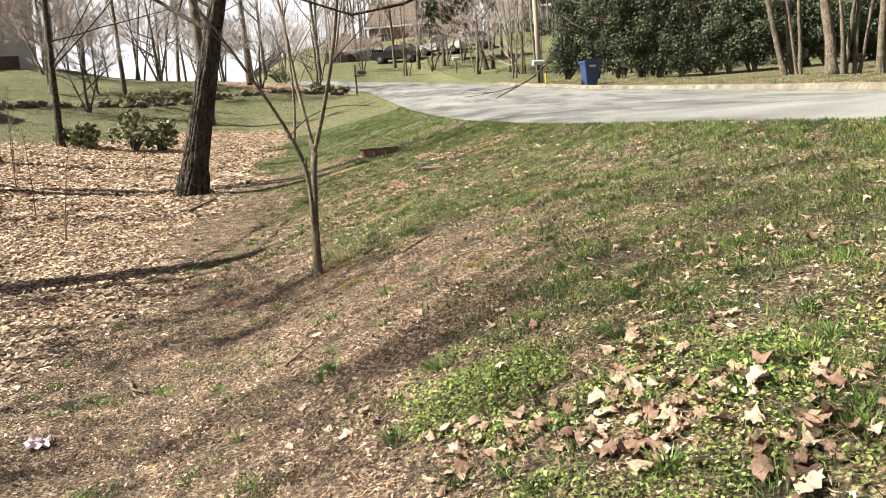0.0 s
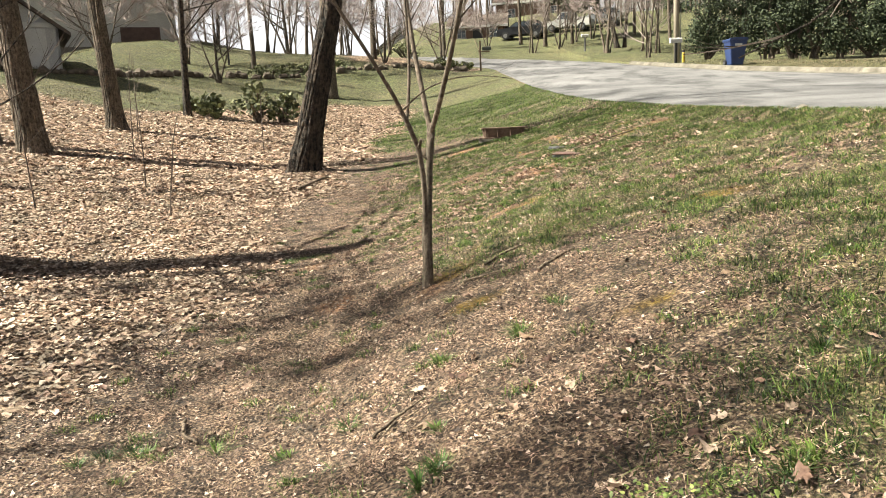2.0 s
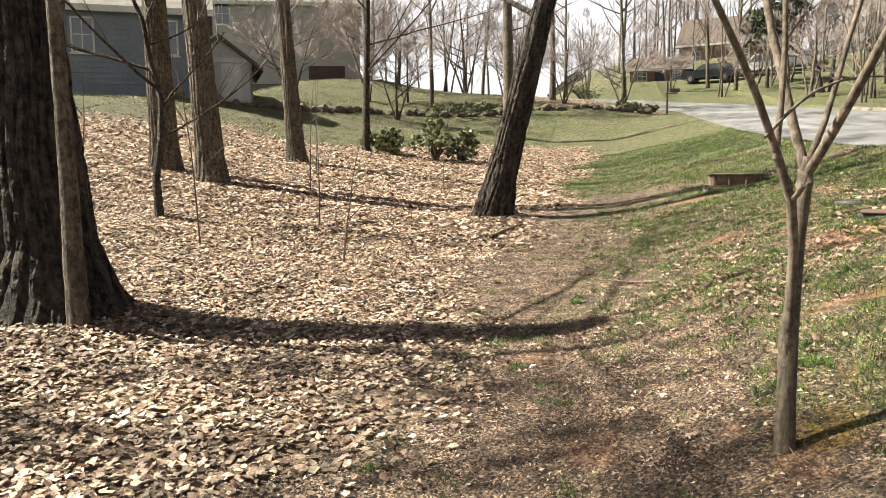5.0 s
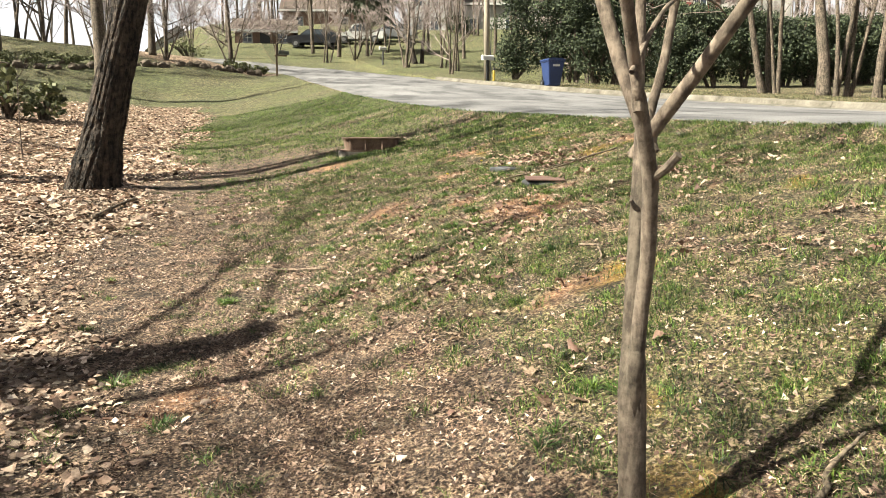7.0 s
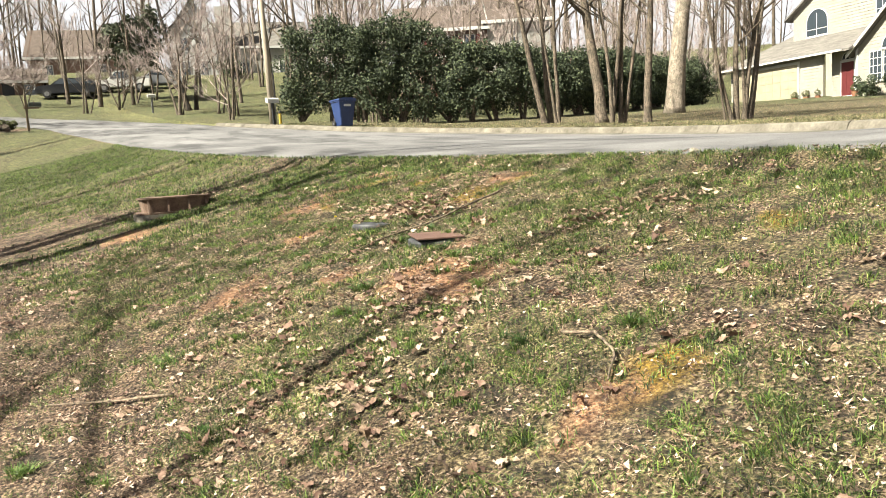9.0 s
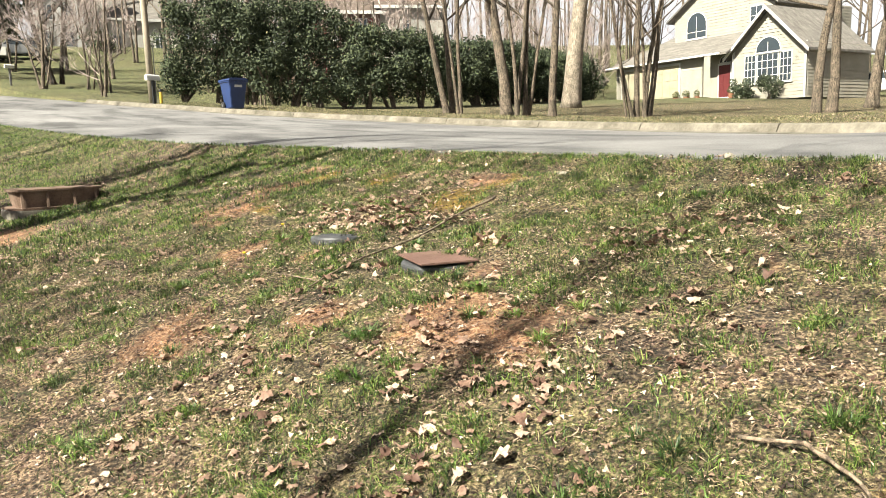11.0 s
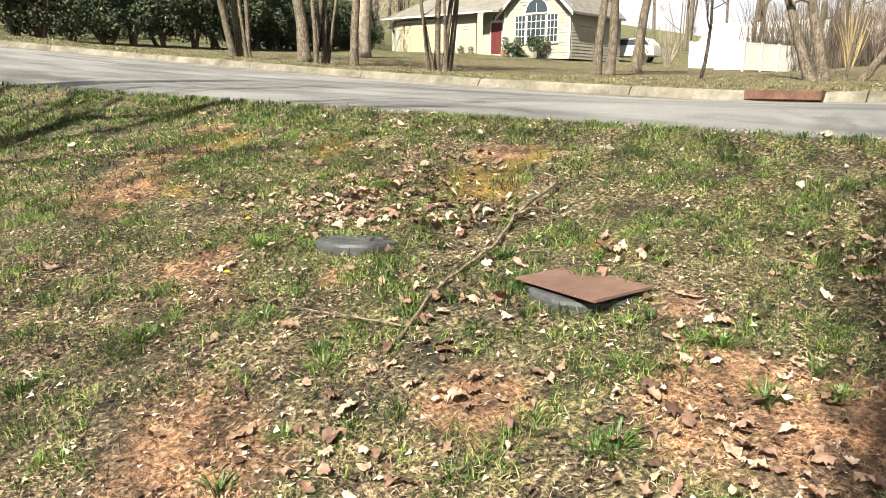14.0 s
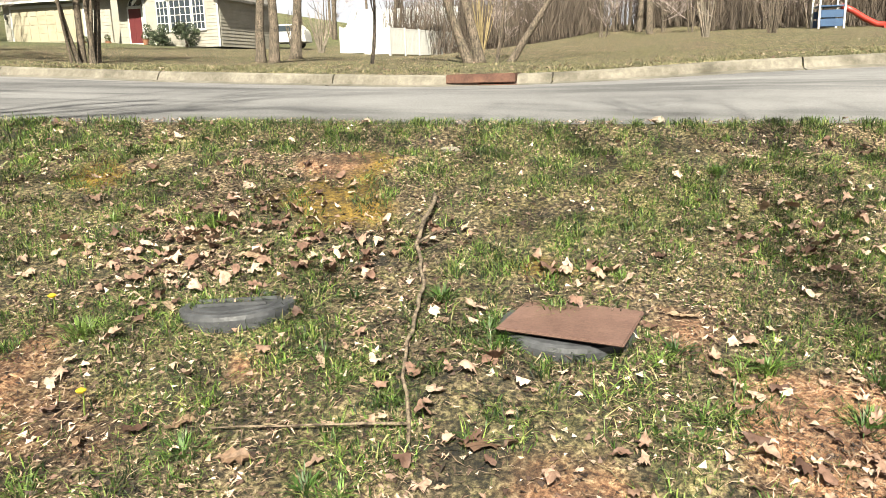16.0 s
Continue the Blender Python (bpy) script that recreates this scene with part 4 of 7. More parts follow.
x, y = scatter(460000, -5.6, 0.0, 1.2, 14, littered)
stuff("thatch", scraps("thatch", x, y, (0.007, 0.025)), M_SCRAP, "crumbled dead grass and leaf scraps covering the bank", "dead grass")
x, y = scatter(420000, -4.3, -0.02, 2.8, 13.2, littered)
stuff("straw", strands("straw", x, y, (0.012, 0.042), (0.0018, 0.0042)), M_STRAW, "pale dead grass blades lying matted over the bank", "dead grass")


def grassy(x, y):
    g = cover(x, y)
    tuft = sstep(0.50, 0.60, vnoise(x, y, 0.13, 71) * 0.45 + vnoise(x, y, 0.40, 72) * 0.55)
    return np.clip(g[1] * 1.25, 0, 1) * (0.05 + 0.95 * tuft) * (1 - 0.8 * sstep(0.2, 0.6, g[2])) * (1 - 0.6 * g[3])


x, y = scatter(760000, -4.4, -0.02, 2.4, 13.5, grassy)
stuff("lawn_grass", blades("lawn_grass", x, y, (0.008, 0.030), (0.0018, 0.0038), 1.6), M_GRASS, "short patchy spring grass on the bank", "grass")
x, y = scatter(300000, -7, -0.02, 13, 30, lambda x, y: 0.35 * cover(x, y)[1] + 0.65 * grassy(x, y))
stuff("lawn_grass", blades("lawn_grass_far", x, y, (0.015, 0.05), (0.006, 0.012), 0.8), M_GRASS, "green lawn beyond the storm drain", "grass")


x, y = scatter(110000, -26, -6.5, 17, 52, lambda x, y: (1 - cover(x, y)[0]) * (0.15 + 0.85 * sstep(0.35, 0.6, vnoise(x, y, 0.9, 73))))
stuff("lawn_grass", blades("lawn_grass_rise", x, y, (0.02, 0.075), (0.012, 0.03), 1.0), M_DRYGRASS, "patchy green and tan lawn on the rise", "grass")


# strong tufts, thickest along the road's edge
def tufts():
    xs, ys = [], []
    while len(xs) < 3900:
        yy = rnd.uniform(1.2, 15.5)
        e = -abs(rnd.gauss(0.0, 0.22)) - 0.02 if rnd.random() < 0.09 else rnd.uniform(-4.6, -0.1)
        cx, cy = float(near_edge(yy)) + e, yy
        g = cover(cx, cy)
        if rnd.random() > 0.12 + float(g[1]) * 1.1 - float(g[2]):
            continue
        k = rnd.randint(22, 80)
        rad = rnd.uniform(0.014, 0.05)
        xs.append(RNG.normal(cx, rad, k))
        ys.append(RNG.normal(cy, rad * rnd.uniform(0.5, 1.0), k))
    return np.concatenate(xs), np.concatenate(ys)


x, y = tufts()
ok = x < near_edge(y) - 0.01
stuff("grass_tufts", blades("grass_tufts", x[ok], y[ok], (0.012, 0.038), (0.0020, 0.0040), 2.0, bent=True), M_GRASS, "coarse green grass tufts standing above the lawn", "grass")


# coarse tufts of arching blades, each its own thing
def grass_tuft(x, y, h, n):
    g = Geo().add([(0, 0, -0.008)], [])
    for _ in range(n):
        a, r0 = rnd.uniform(0, 6.283), abs(rnd.gauss(0, 0.020))
        out, L = rnd.uniform(0.4, 2.0), h * rnd.uniform(0.55, 1.1)
        w = rnd.uniform(0.0013, 0.0026)
        c, sn = math.cos(a), math.sin(a)
        pts = []
        for k in range(4):
            u = k / 3
            reach, z = r0 + L * out * u * (0.45 + 0.25 * u), L * (u - 0.42 * out * u * u * 0.75)
            pts.append((reach, max(z, 0.002 * k) - 0.004))
        vs = []
        for k, (q, z) in enumerate(pts[:3]):
            ww = w * (1 - 0.2 * k)
            vs += [(q * c - sn * ww, q * sn + c * ww, z), (q * c + sn * ww, q * sn - c * ww, z)]
        vs.append((pts[3][0] * c, pts[3][0] * sn, pts[3][1]))
        o = len(g.v)
        g.add(vs, ((0, 1, 3, 2), (2, 3, 5, 4), (4, 5, 6)))
        g.f.append((0, o + 1, o))
    ob = part("grass_tuft", g, M_TUFT)
    ob.matrix_basis = pose(x, y, gz(x, y), 0, 0, rnd.uniform(0, 360))
    return tagged(ob, "coarse dark green tuft of arching grass blades", "grass tuft", "coarse tufts on the bank")


TUFTS = ((-0.15, 11.34), (-0.2, 10.50), (-0.25, 10.96), (-0.06, 11.09), (-0.49, 10.47), (0.1, 12.29), (0.22, 12.01), (0.55, 10.62), (1.08, 10.4), (-0.98, 11.68), (-0.81, 11.47), (-0.82, 11.15), (0.17, 10.62), (-0.17, 10.40), (-0.47, 11.95), (-0.42, 11.28), (-1.02, 11.02), (-1.22, 10.85), (-1.41, 11.39), (-1.34, 11.76), (-0.69, 10.09), (-0.6, 9.88), (-0.31, 9.78), (-0.2, 10.12), (-0.69, 10.38), (-0.89, 10.52), (-0.05, 9.78), (-1.27, 10.46), (-0.81, 10.15), (-0.35, 10.15), (-0.44, 9.14), (-0.06, 9.85), (-1.2, 10.95), (-1.64, 10.61), (-0.15, 8.91), (-0.66, 9.23), (-1.47, 9.7))
TUFTS += ((0.27, 4.39), (0.64, 3.75), (1.03, 3.68), (1.11, 4.23), (1.52, 4.21), (1.09, 3.58), (0.82, 4.96), (0.5, 3.66), (1.22, 3.68), (1.08, 4.54), (0.16, 4.03), (0.85, 4.14), (-0.19, 4.85), (-0.46, 4.5), (0.83, 3.41), (1.3, 3.9), (0.95, 4.4), (1.35, 4.6), (1.15, 3.35), (0.6, 4.5))
TUFTS += ((-1.97, 5.08), (-1.58, 5.32), (-1.48, 5.4), (-1.12, 5.37), (-0.81, 5.33), (-0.58, 5.44), (-0.16, 5.15), (-0.03, 5.74), (-0.33, 5.72), (0.06, 5.91), (-2.45, 5.63), (-1.98, 8.34), (-2.36, 8.86), (-2.14, 9.97), (-1.56, 10.59), (-0.77, 7.55), (-0.61, 7.68), (-0.43, 9.27), (-2.22, 8.99), (-1.83, 9.6))
for x, y in TUFTS:
    for _ in range(rnd.randint(1, 3)):
        grass_tuft(x + rnd.gauss(0, 0.035), y + rnd.gauss(0, 0.035), rnd.uniform(0.030, 0.066), rnd.randint(42, 74))

# low clover, in one bright patch and thinner among the leaves
def clovered(x, y):
    ragged = 1.3 * (vnoise(x, y, 0.16, 81) - 0.5)
    patch = sstep(1.15, 0.7, np.hypot((x - 0.44) / 0.27, (y - 4.16) / 0.27) + ragged) * 0.75
    thin = sstep(1.1, 0.8, np.hypot((x - 1.0) / 0.55, (y - 3.5) / 0.55)) * sstep(0.42, 0.58, vnoise(x, y, 0.14, 82)) * 0.38
    return np.maximum(patch, thin)


x, y = scatter(120000, -3.2, -1.0, 2.8, 4.8, clovered)
stuff("clover", leaves("clover", x, y, (0.006, 0.013), LEAF_ROUND, 0.4, 0.4, 0.008), M_CLOVER, "low bright green clover in the grass", "clover")


# ---- foliage masses ----
def leaf_cloud(name, centres, radii, n, size, shell=0.55, squash=1.0):
    """Many small leaves on and within a cluster of lumps."""
    centres, radii = np.asarray(centres, float), np.asarray(radii, float)
    w = radii ** 2
    pick = RNG.choice(len(radii), n, p=w / w.sum())
    d = RNG.normal(size=(n, 3))
    d /= np.linalg.norm(d, axis=1)[:, None]
    r = radii[pick] * (shell + (1 - shell) * RNG.random(n) ** 0.5) * RNG.uniform(0.9, 1.12, n)
    p = centres[pick] + d * r[:, None] * np.array((1, 1, squash))
    s = RNG.uniform(size[0], size[1], n)[:, None]
    a = RNG.normal(size=(n, 3))
    a /= np.linalg.norm(a, axis=1)[:, None]
    b = np.cross(a, d + 0.4 * RNG.normal(size=(n, 3)))
    b /= np.linalg.norm(b, axis=1)[:, None] + 1e-6
    v = np.stack([p - a * s / 2, p + b * s * 0.3, p + a * s / 2, p - b * s * 0.3], 1).reshape(-1, 3)
    o = (np.arange(n) * 4)[:, None, None]
    tris = (o + np.array(((0, 1, 2), (0, 2, 3)))[None]).reshape(-1, 3)
    return bulk_mesh(name, v, tris)


def lumps(height, width, n, low=0.0):
    """Centres and radii of lumps that fill an upright, rounded bush."""
    cs, rs = [], []
    for _ in range(n):
        h = rnd.random()
        wide = width * (0.55 + 0.45 * math.sin(math.pi * min(1, 0.25 + 0.7 * h)))
        a, k = rnd.uniform(0, 6.28), math.sqrt(rnd.random())
        r = rnd.uniform(0.20, 0.36) * min(width, height)
        cs.append((math.cos(a) * k * max(0.05, wide - r * 0.6), math.sin(a) * k * max(0.05, wide - r * 0.6), low + r * 0.7 + h * max(0.05, height - low - 1.6 * r)))
        rs.append(r)
    return cs, rs


def bush(name, x, y, h, w, label, category, mat, n=2500, size=(0.08, 0.16), low=0.0, group="", stems=3, lump_n=16, z=None):
    t = thing(name, pose(x, y, gz(x, y) if z is None else z), label, category, group)
    cs, rs = lumps(h, w, lump_n, low)
    for k in range(stems):
        a = rnd.uniform(0, 6.28)
        c = Vector(cs[k % len(cs)])
        part("stem", Geo().tube([(0.12 * w * math.cos(a), 0.12 * w * math.sin(a), -0.05), c * 0.55 + Vector((0, 0, 0.1)), c], [0.05 * w + 0.01, 0.04 * w + 0.008, 0.02 * w + 0.005], 6), M_BARK, t)
    tagged(part("crown", leaf_cloud("crown", cs, rs, n, size), mat, t), kind="stuff")
    return t


# the tall clipped hedge behind the bin
HEDGE_LINE = ((4.9, 41.6), (7.2, 40.2), (10.0, 38.8), (13.0, 38.2), (16.5, 38.2), (20.0, 39.7), (24.0, 42.0), (28.0, 45.0), (33.0, 48.5))
for (ax, ay), (bx, by) in zip(HEDGE_LINE, HEDGE_LINE[1:]):
    n = max(2, round(math.dist((ax, ay), (bx, by)) / 1.15))
    for k in range(n):
        f = k / n
        hx, hy = ax + (bx - ax) * f, ay + (by - ay) * f
        h = float(np.interp(hx, (4, 5.5, 9.5, 11.5, 15, 28, 33), (4.2, 5.0, 4.8, 3.6, 3.2, 3.0, 3.2))) * rnd.uniform(0.93, 1.07)
        bush("hedge_shrub", hx + rnd.uniform(-0.2, 0.2), hy + rnd.uniform(-0.25, 0.25), h, 1.45, "tall dark evergreen hedge shrub with bare stems at its foot", "hedge", M_HEDGE, n=8500, size=(0.07, 0.16), low=0.22, group="hedge behind the road", stems=4, lump_n=60)


# ---- street furniture ----
M_BLUE = plain("blue_plastic", (0.016, 0.040, 0.140), (0.028, 0.062, 0.205), 3, 0.45, relief=0.03)
M_DARK = plain("black_plastic", (0.012, 0.012, 0.013), (0.03, 0.03, 0.032), 8, 0.5, relief=0.05)
M_WHITE = plain("white_paint", (0.70, 0.70, 0.68), (0.82, 0.82, 0.80), 2, 0.6, relief=0.03)
M_WOOD = plain("weathered_wood", (0.17, 0.12, 0.08), (0.34, 0.25, 0.16), 5, 0.85, stretch=(1, 1, 0.15))
M_POLE = plain("pale_pole_wood", (0.36, 0.30, 0.22), (0.58, 0.51, 0.41), 4, 0.85, stretch=(1, 1, 0.08))
M_STEEL = plain("grey_steel", (0.25, 0.25, 0.25), (0.42, 0.42, 0.42), 6, 0.45, 0.7, relief=0.05)
M_YELLOW = plain("yellow_paint", (0.50, 0.34, 0.03), (0.66, 0.47, 0.06), 6, 0.5, relief=0.05)


def wheelie_bin(x, y, turn):
    t = thing("recycling_bin", pose(x, y, gz(x, y), 0, 0, turn), "blue plastic wheeled recycling bin beside the kerb", "bin")
    body = Geo()
    lo, hi = (0.23, 0.25), (0.31, 0.36)
    vs = [(sx * w, sy * d, z) for (w, d), z in ((lo, 0.03), (lo, 0.12), (hi, 0.88)) for sx, sy in ((-1, -1), (1, -1), (1, 1), (-1, 1))]
    body.add(vs, [(3, 2, 1, 0), (8, 9, 10, 11)] + [(r * 4 + k, r * 4 + (k + 1) % 4, r * 4 + 4 + (k + 1) % 4, r * 4 + 4 + k) for r in range(2) for k in range(4)])
    part("body", body, M_BLUE, t, bevel=0.02)
    part("rim", Geo().box((-0.335, -0.385, 0.86), (0.335, 0.385, 0.905)), M_BLUE, t, bevel=0.01)
    lid = Geo().prism(((-0.345, 0.0), (0.345, 0.0), (0.33, 0.05), (0.2, 0.085), (-0.2, 0.085), (-0.33, 0.05)), 0.80, pose(0, -0.40, 0.91))
    lid_ob = part("lid", lid, M_BLUE, t, bevel=0.008)
    part("handle", Geo().tube([(-0.26, 0.44, 0.93), (0.26, 0.44, 0.93)], [0.016, 0.016], 8), M_BLUE, lid_ob)
    part("label_plate", Geo().box((-0.13, -0.345, 0.70), (0.13, -0.333, 0.78)), M_WHITE, t, "white printed patch")
    for sx in (-1, 1):
        w = part("wheel", Geo().lathe(((0.10, -0.03), (0.125, -0.02), (0.125, 0.02), (0.10, 0.03)), 16, pose(sx * 0.27, 0.27, 0.125, 0, 90, 0)), M_DARK, t)
        part("hub", Geo().lathe(((0.05, -0.036), (0.05, 0.036)), 10, pose(sx * 0.27, 0.27, 0.125, 0, 90, 0)), M_STEEL, w)
    return t


wheelie_bin(4.86, 33.3, 12)


def utility_pole(x, y):
    t = thing("utility_pole", pose(x, y, gz(x, y)), "tall pale wooden utility pole beside the hedge", "pole")
    part("shaft", Geo().tube([(0, 0, -0.2), (-0.05, 0, 3), (-0.2, 0, 9.5)], [0.135, 0.125, 0.095], 12), M_POLE, t, smooth=True)
    part("ground_wire", Geo().tube([(0.15, -0.03, 0), (0.15, -0.03, 2.4)], [0.02, 0.02], 6), M_STEEL, t)
    return t


utility_pole(3.36, 40.0)


def mailbox(x, y, turn, h, post_mat, box_mat, label, tall=0.0, arm=True):
    t = thing("mailbox", pose(x, y, gz(x, y), 0, 0, turn), label, "mailbox")
    part("post", Geo().box((-0.05, -0.05, -0.1), (0.05, 0.05, h + tall)), post_mat, t, bevel=0.006)
    if arm:
        part("arm", Geo().box((-0.12, -0.04, h - 0.10), (0.55, 0.04, h - 0.02)), post_mat, t, bevel=0.005)
    ox = 0.12 if arm else -0.25
    out = [(-0.09, 0.0), (0.09, 0.0)] + [(0.09 * math.cos(a), 0.13 + 0.09 * math.sin(a)) for a in np.linspace(0, math.pi, 9)]
    b = part("box", Geo().prism([(p, q) for p, q in out], 0.50, pose(ox + 0.5, 0, h, 0, 0, 90)), box_mat, t)
    part("door", Geo().prism([(p * 1.06, q * 1.04) for p, q in out], 0.02, pose(ox + 0.522, 0, h - 0.004, 0, 0, 90)), box_mat, b)
    part("flag", Geo().box((ox + 0.2, -0.11, h + 0.08), (ox + 0.23, -0.098, h + 0.26)), M_RUST, b)
    return t


mailbox(-7.0, 47.6, 15, 1.15, M_WOOD, plain("green_metal", (0.05, 0.06, 0.05), (0.10, 0.115, 0.09), 5, 0.5, 0.3), "dark green mailbox on a tall wooden post in the planting bed", 0.55)
mailbox(3.2, 38.6, 200, 0.95, M_DARK, M_WHITE, "white mailbox on a dark post beside the utility pole", 0, False)
mailbox(-1.35, 60.0, 200, 1.0, M_STEEL, M_WHITE, "small white mailbox on a thin post across the road", 0, False)


def marker_post(x, y):
    t = thing("marker_post", pose(x, y, gz(x, y)), "short yellow and dark marker post at the foot of the pole", "post")
    part("post", Geo().lathe(((0.06, 0), (0.06, 0.42), (0.05, 0.45)), 10), M_YELLOW, t)
    part("cap", Geo().lathe(((0.066, 0.45), (0.066, 0.52), (0.03, 0.56)), 10), M_DARK, t)


marker_post(3.62, 39.6)


def kerb_inlet():
    """The rusty storm inlet let into the far kerb."""
    y0, x0 = 12.9, float(far_edge(12.9))
    t = thing("storm_inlet", pose(x0, y0, float(road_z(y0) + far_lift(y0)), 0, 0, 90), "rust-brown iron storm inlet set into the kerb", "storm drain")
    part("hood", Geo().box((-0.46, -0.45, 0.045), (0.46, 0.11, 0.165)), M_RUST, t, bevel=0.012)
    # solid black block stands in for the shade inside the opening
    part("mouth_shade", Geo().box((-0.44, -0.42, -0.12), (0.44, 0.02, 0.042)), M_DARK, t)
    part("frame", Geo().box((-0.48, 0.03, -0.06), (0.48, 0.09, 0.03)), M_RUST, t)
    for k in range(3):
        part("bar", Geo().box((-0.24 + k * 0.24, 0.03, 0.03), (-0.21 + k * 0.24, 0.07, 0.043)), M_RUST, t)


kerb_inlet()


M_HOOD = plain("brown_stained_iron", (0.12, 0.072, 0.050), (0.32, 0.215, 0.155), 6, 0.9, 0.0)


def headwall():
    """Low cast-iron drain hood on a concrete base in the swale."""
    t = thing("storm_drain_box", pose(-1.40, 15.38, gz(-1.40, 15.38) - 0.025, 0, 0, 8) @ Matrix.Scale(0.8, 4), "low rust-brown iron storm drain hood with ribs on a concrete base", "storm drain")

    def outline(w, d, r=0.12):
        pts = []
        for cx, cy, a0 in ((w - r, d - r, 0), (r - w, d - r, 90), (r - w, r - d, 180), (w - r, r - d, 270)):
            pts += [(cx + r * math.cos(radians(a0 + 30 * k)), cy + r * math.sin(radians(a0 + 30 * k))) for k in range(4)]
        return pts

    def slab(w, d, z0, z1, m=Matrix(), w1=None, d1=None):
        lo, hi = outline(w, d), outline(w1 or w, d1 or d)
        n = len(lo)
        vs = [(a, b, z0) for a, b in lo] + [(a, b, z1) for a, b in hi]
        fs = [tuple(range(n - 1, -1, -1)), tuple(range(n, 2 * n))] + [(i, (i + 1) % n, n + (i + 1) % n, n + i) for i in range(n)]
        return Geo().add([tuple(m @ Vector(v)) for v in vs], fs)

    part("base", slab(0.50, 0.34, -0.14, 0.035), M_CONCRETE, t, bevel=0.01)
    part("flange", slab(0.485, 0.325, 0.035, 0.06), M_HOOD, t, bevel=0.004)
    part("hood", slab(0.40, 0.25, 0.06, 0.225, w1=0.43, d1=0.27), M_HOOD, t)
    part("top_plate", slab(0.455, 0.295, 0.225, 0.25), M_HOOD, t, bevel=0.005)
    for x0 in (-0.36, -0.12, 0.14, 0.36):
        part("rib", Geo().add([(x0 - 0.012, -0.315, 0.06), (x0 - 0.012, -0.24, 0.06), (x0 - 0.012, -0.262, 0.225), (x0 + 0.012, -0.315, 0.06), (x0 + 0.012, -0.24, 0.06), (x0 + 0.012, -0.262, 0.225)], [(0, 1, 2), (5, 4, 3), (0, 3, 4, 1), (1, 4, 5, 2), (2, 5, 3, 0)]), M_HOOD, t)
        part("rib", Geo().add([(x0 - 0.012, 0.315, 0.06), (x0 - 0.012, 0.24, 0.06), (x0 - 0.012, 0.262, 0.225), (x0 + 0.012, 0.315, 0.06), (x0 + 0.012, 0.24, 0.06), (x0 + 0.012, 0.262, 0.225)], [(2, 1, 0), (3, 4, 5), (1, 4, 3, 0), (2, 5, 4, 1), (0, 3, 5, 2)]), M_HOOD, t)


headwall()


# ---- meter boxes, sticks and single things on the bank ----
M_LID = plain("black_meter_plastic", (0.034, 0.036, 0.042), (0.115, 0.120, 0.132), 9, 0.55, relief=0.25)
M_PLATE = plain("rust_brown_plate", (0.15, 0.083, 0.066), (0.26, 0.155, 0.125), 9, 0.65, 0.1, relief=0.2, fine=120)


def meter_box(x, y, drop, tilt, plate, r):
    t = thing("meter_box", pose(x, y, gz(x, y) - drop, *tilt), "round black plastic water meter lid " + ("under a rust-brown square plate" if plate else "half buried in dead leaves"), "meter box")
    rim = part("rim", Geo().lathe(((r, -0.10), (r * 0.99, 0.022), (r * 0.97, 0.032), (r * 0.92, 0.037), (r * 0.80, 0.038), (r * 0.77, 0.028), (0.02, 0.028)), 48), M_LID, t, smooth=False)
    part("lid", Geo().lathe(((r * 0.76, 0.01), (r * 0.76, 0.034), (r * 0.70, 0.039), (0.02, 0.040)), 40), M_LID, t)
    for k in range(3):
        w = math.sqrt((r * 0.68) ** 2 - (r * 0.36 * (k - 1)) ** 2)
        part("rib", Geo().box((-w, r * 0.36 * (k - 1) - 0.006, 0.038), (w, r * 0.36 * (k - 1) + 0.006, 0.047), pose(0, 0, 0, 0, 0, -75)), M_LID, rim, bevel=0.002)
    if plate:
        part("plate", Geo().box((-0.152, -0.132, 0.042), (0.152, 0.132, 0.051), pose(-0.02, -0.014, 0.002, 1.5, 1.0, 82)), M_PLATE, t, "rust-brown iron plate", bevel=0.003)
    return t


meter_box(-0.112, 10.785, 0.028, (2, -1.5, 0), True, 0.172)
meter_box(-0.235, 11.635, 0.034, (-3, 3, 0), False, 0.155)


def stick(points, r, label, side=(), group="fallen sticks"):
    """A fallen stick that follows the ground; points are x, y, lift."""
    ax, ay, _ = points[0]
    t = thing("stick", pose(ax, ay, gz(ax, ay)), label, "stick", group)
    o = Vector((ax, ay, gz(ax, ay)))

    def line(ps, r0, r1):
        fine = []
        for (x0, y0, l0), (x1, y1, l1) in zip(ps, ps[1:]):
            for k in range(5):
                f = k / 5
                px, py = x0 + (x1 - x0) * f, y0 + (y1 - y0) * f
                fine.append(Vector((px + rnd.uniform(-1, 1) * r0 * 0.7, py + rnd.uniform(-1, 1) * r0 * 0.7, gz(px, py) + l0 + (l1 - l0) * f + r0)) - o)
        px, py, pl = ps[-1]
        fine.append(Vector((px, py, gz(px, py) + pl + r1)) - o)
        n = len(fine)
        return Geo().tube(fine, [(r0 + (r1 - r0) * i / (n - 1)) * rnd.uniform(0.85, 1.15) for i in range(n)], 7)

    part("branch", line(points, r, r * 0.55), M_STICK, t, smooth=True)
    for ps, rr in side:
        part("side_twig", line(ps, rr, rr * 0.4), M_STICK, t, smooth=True)
    return t


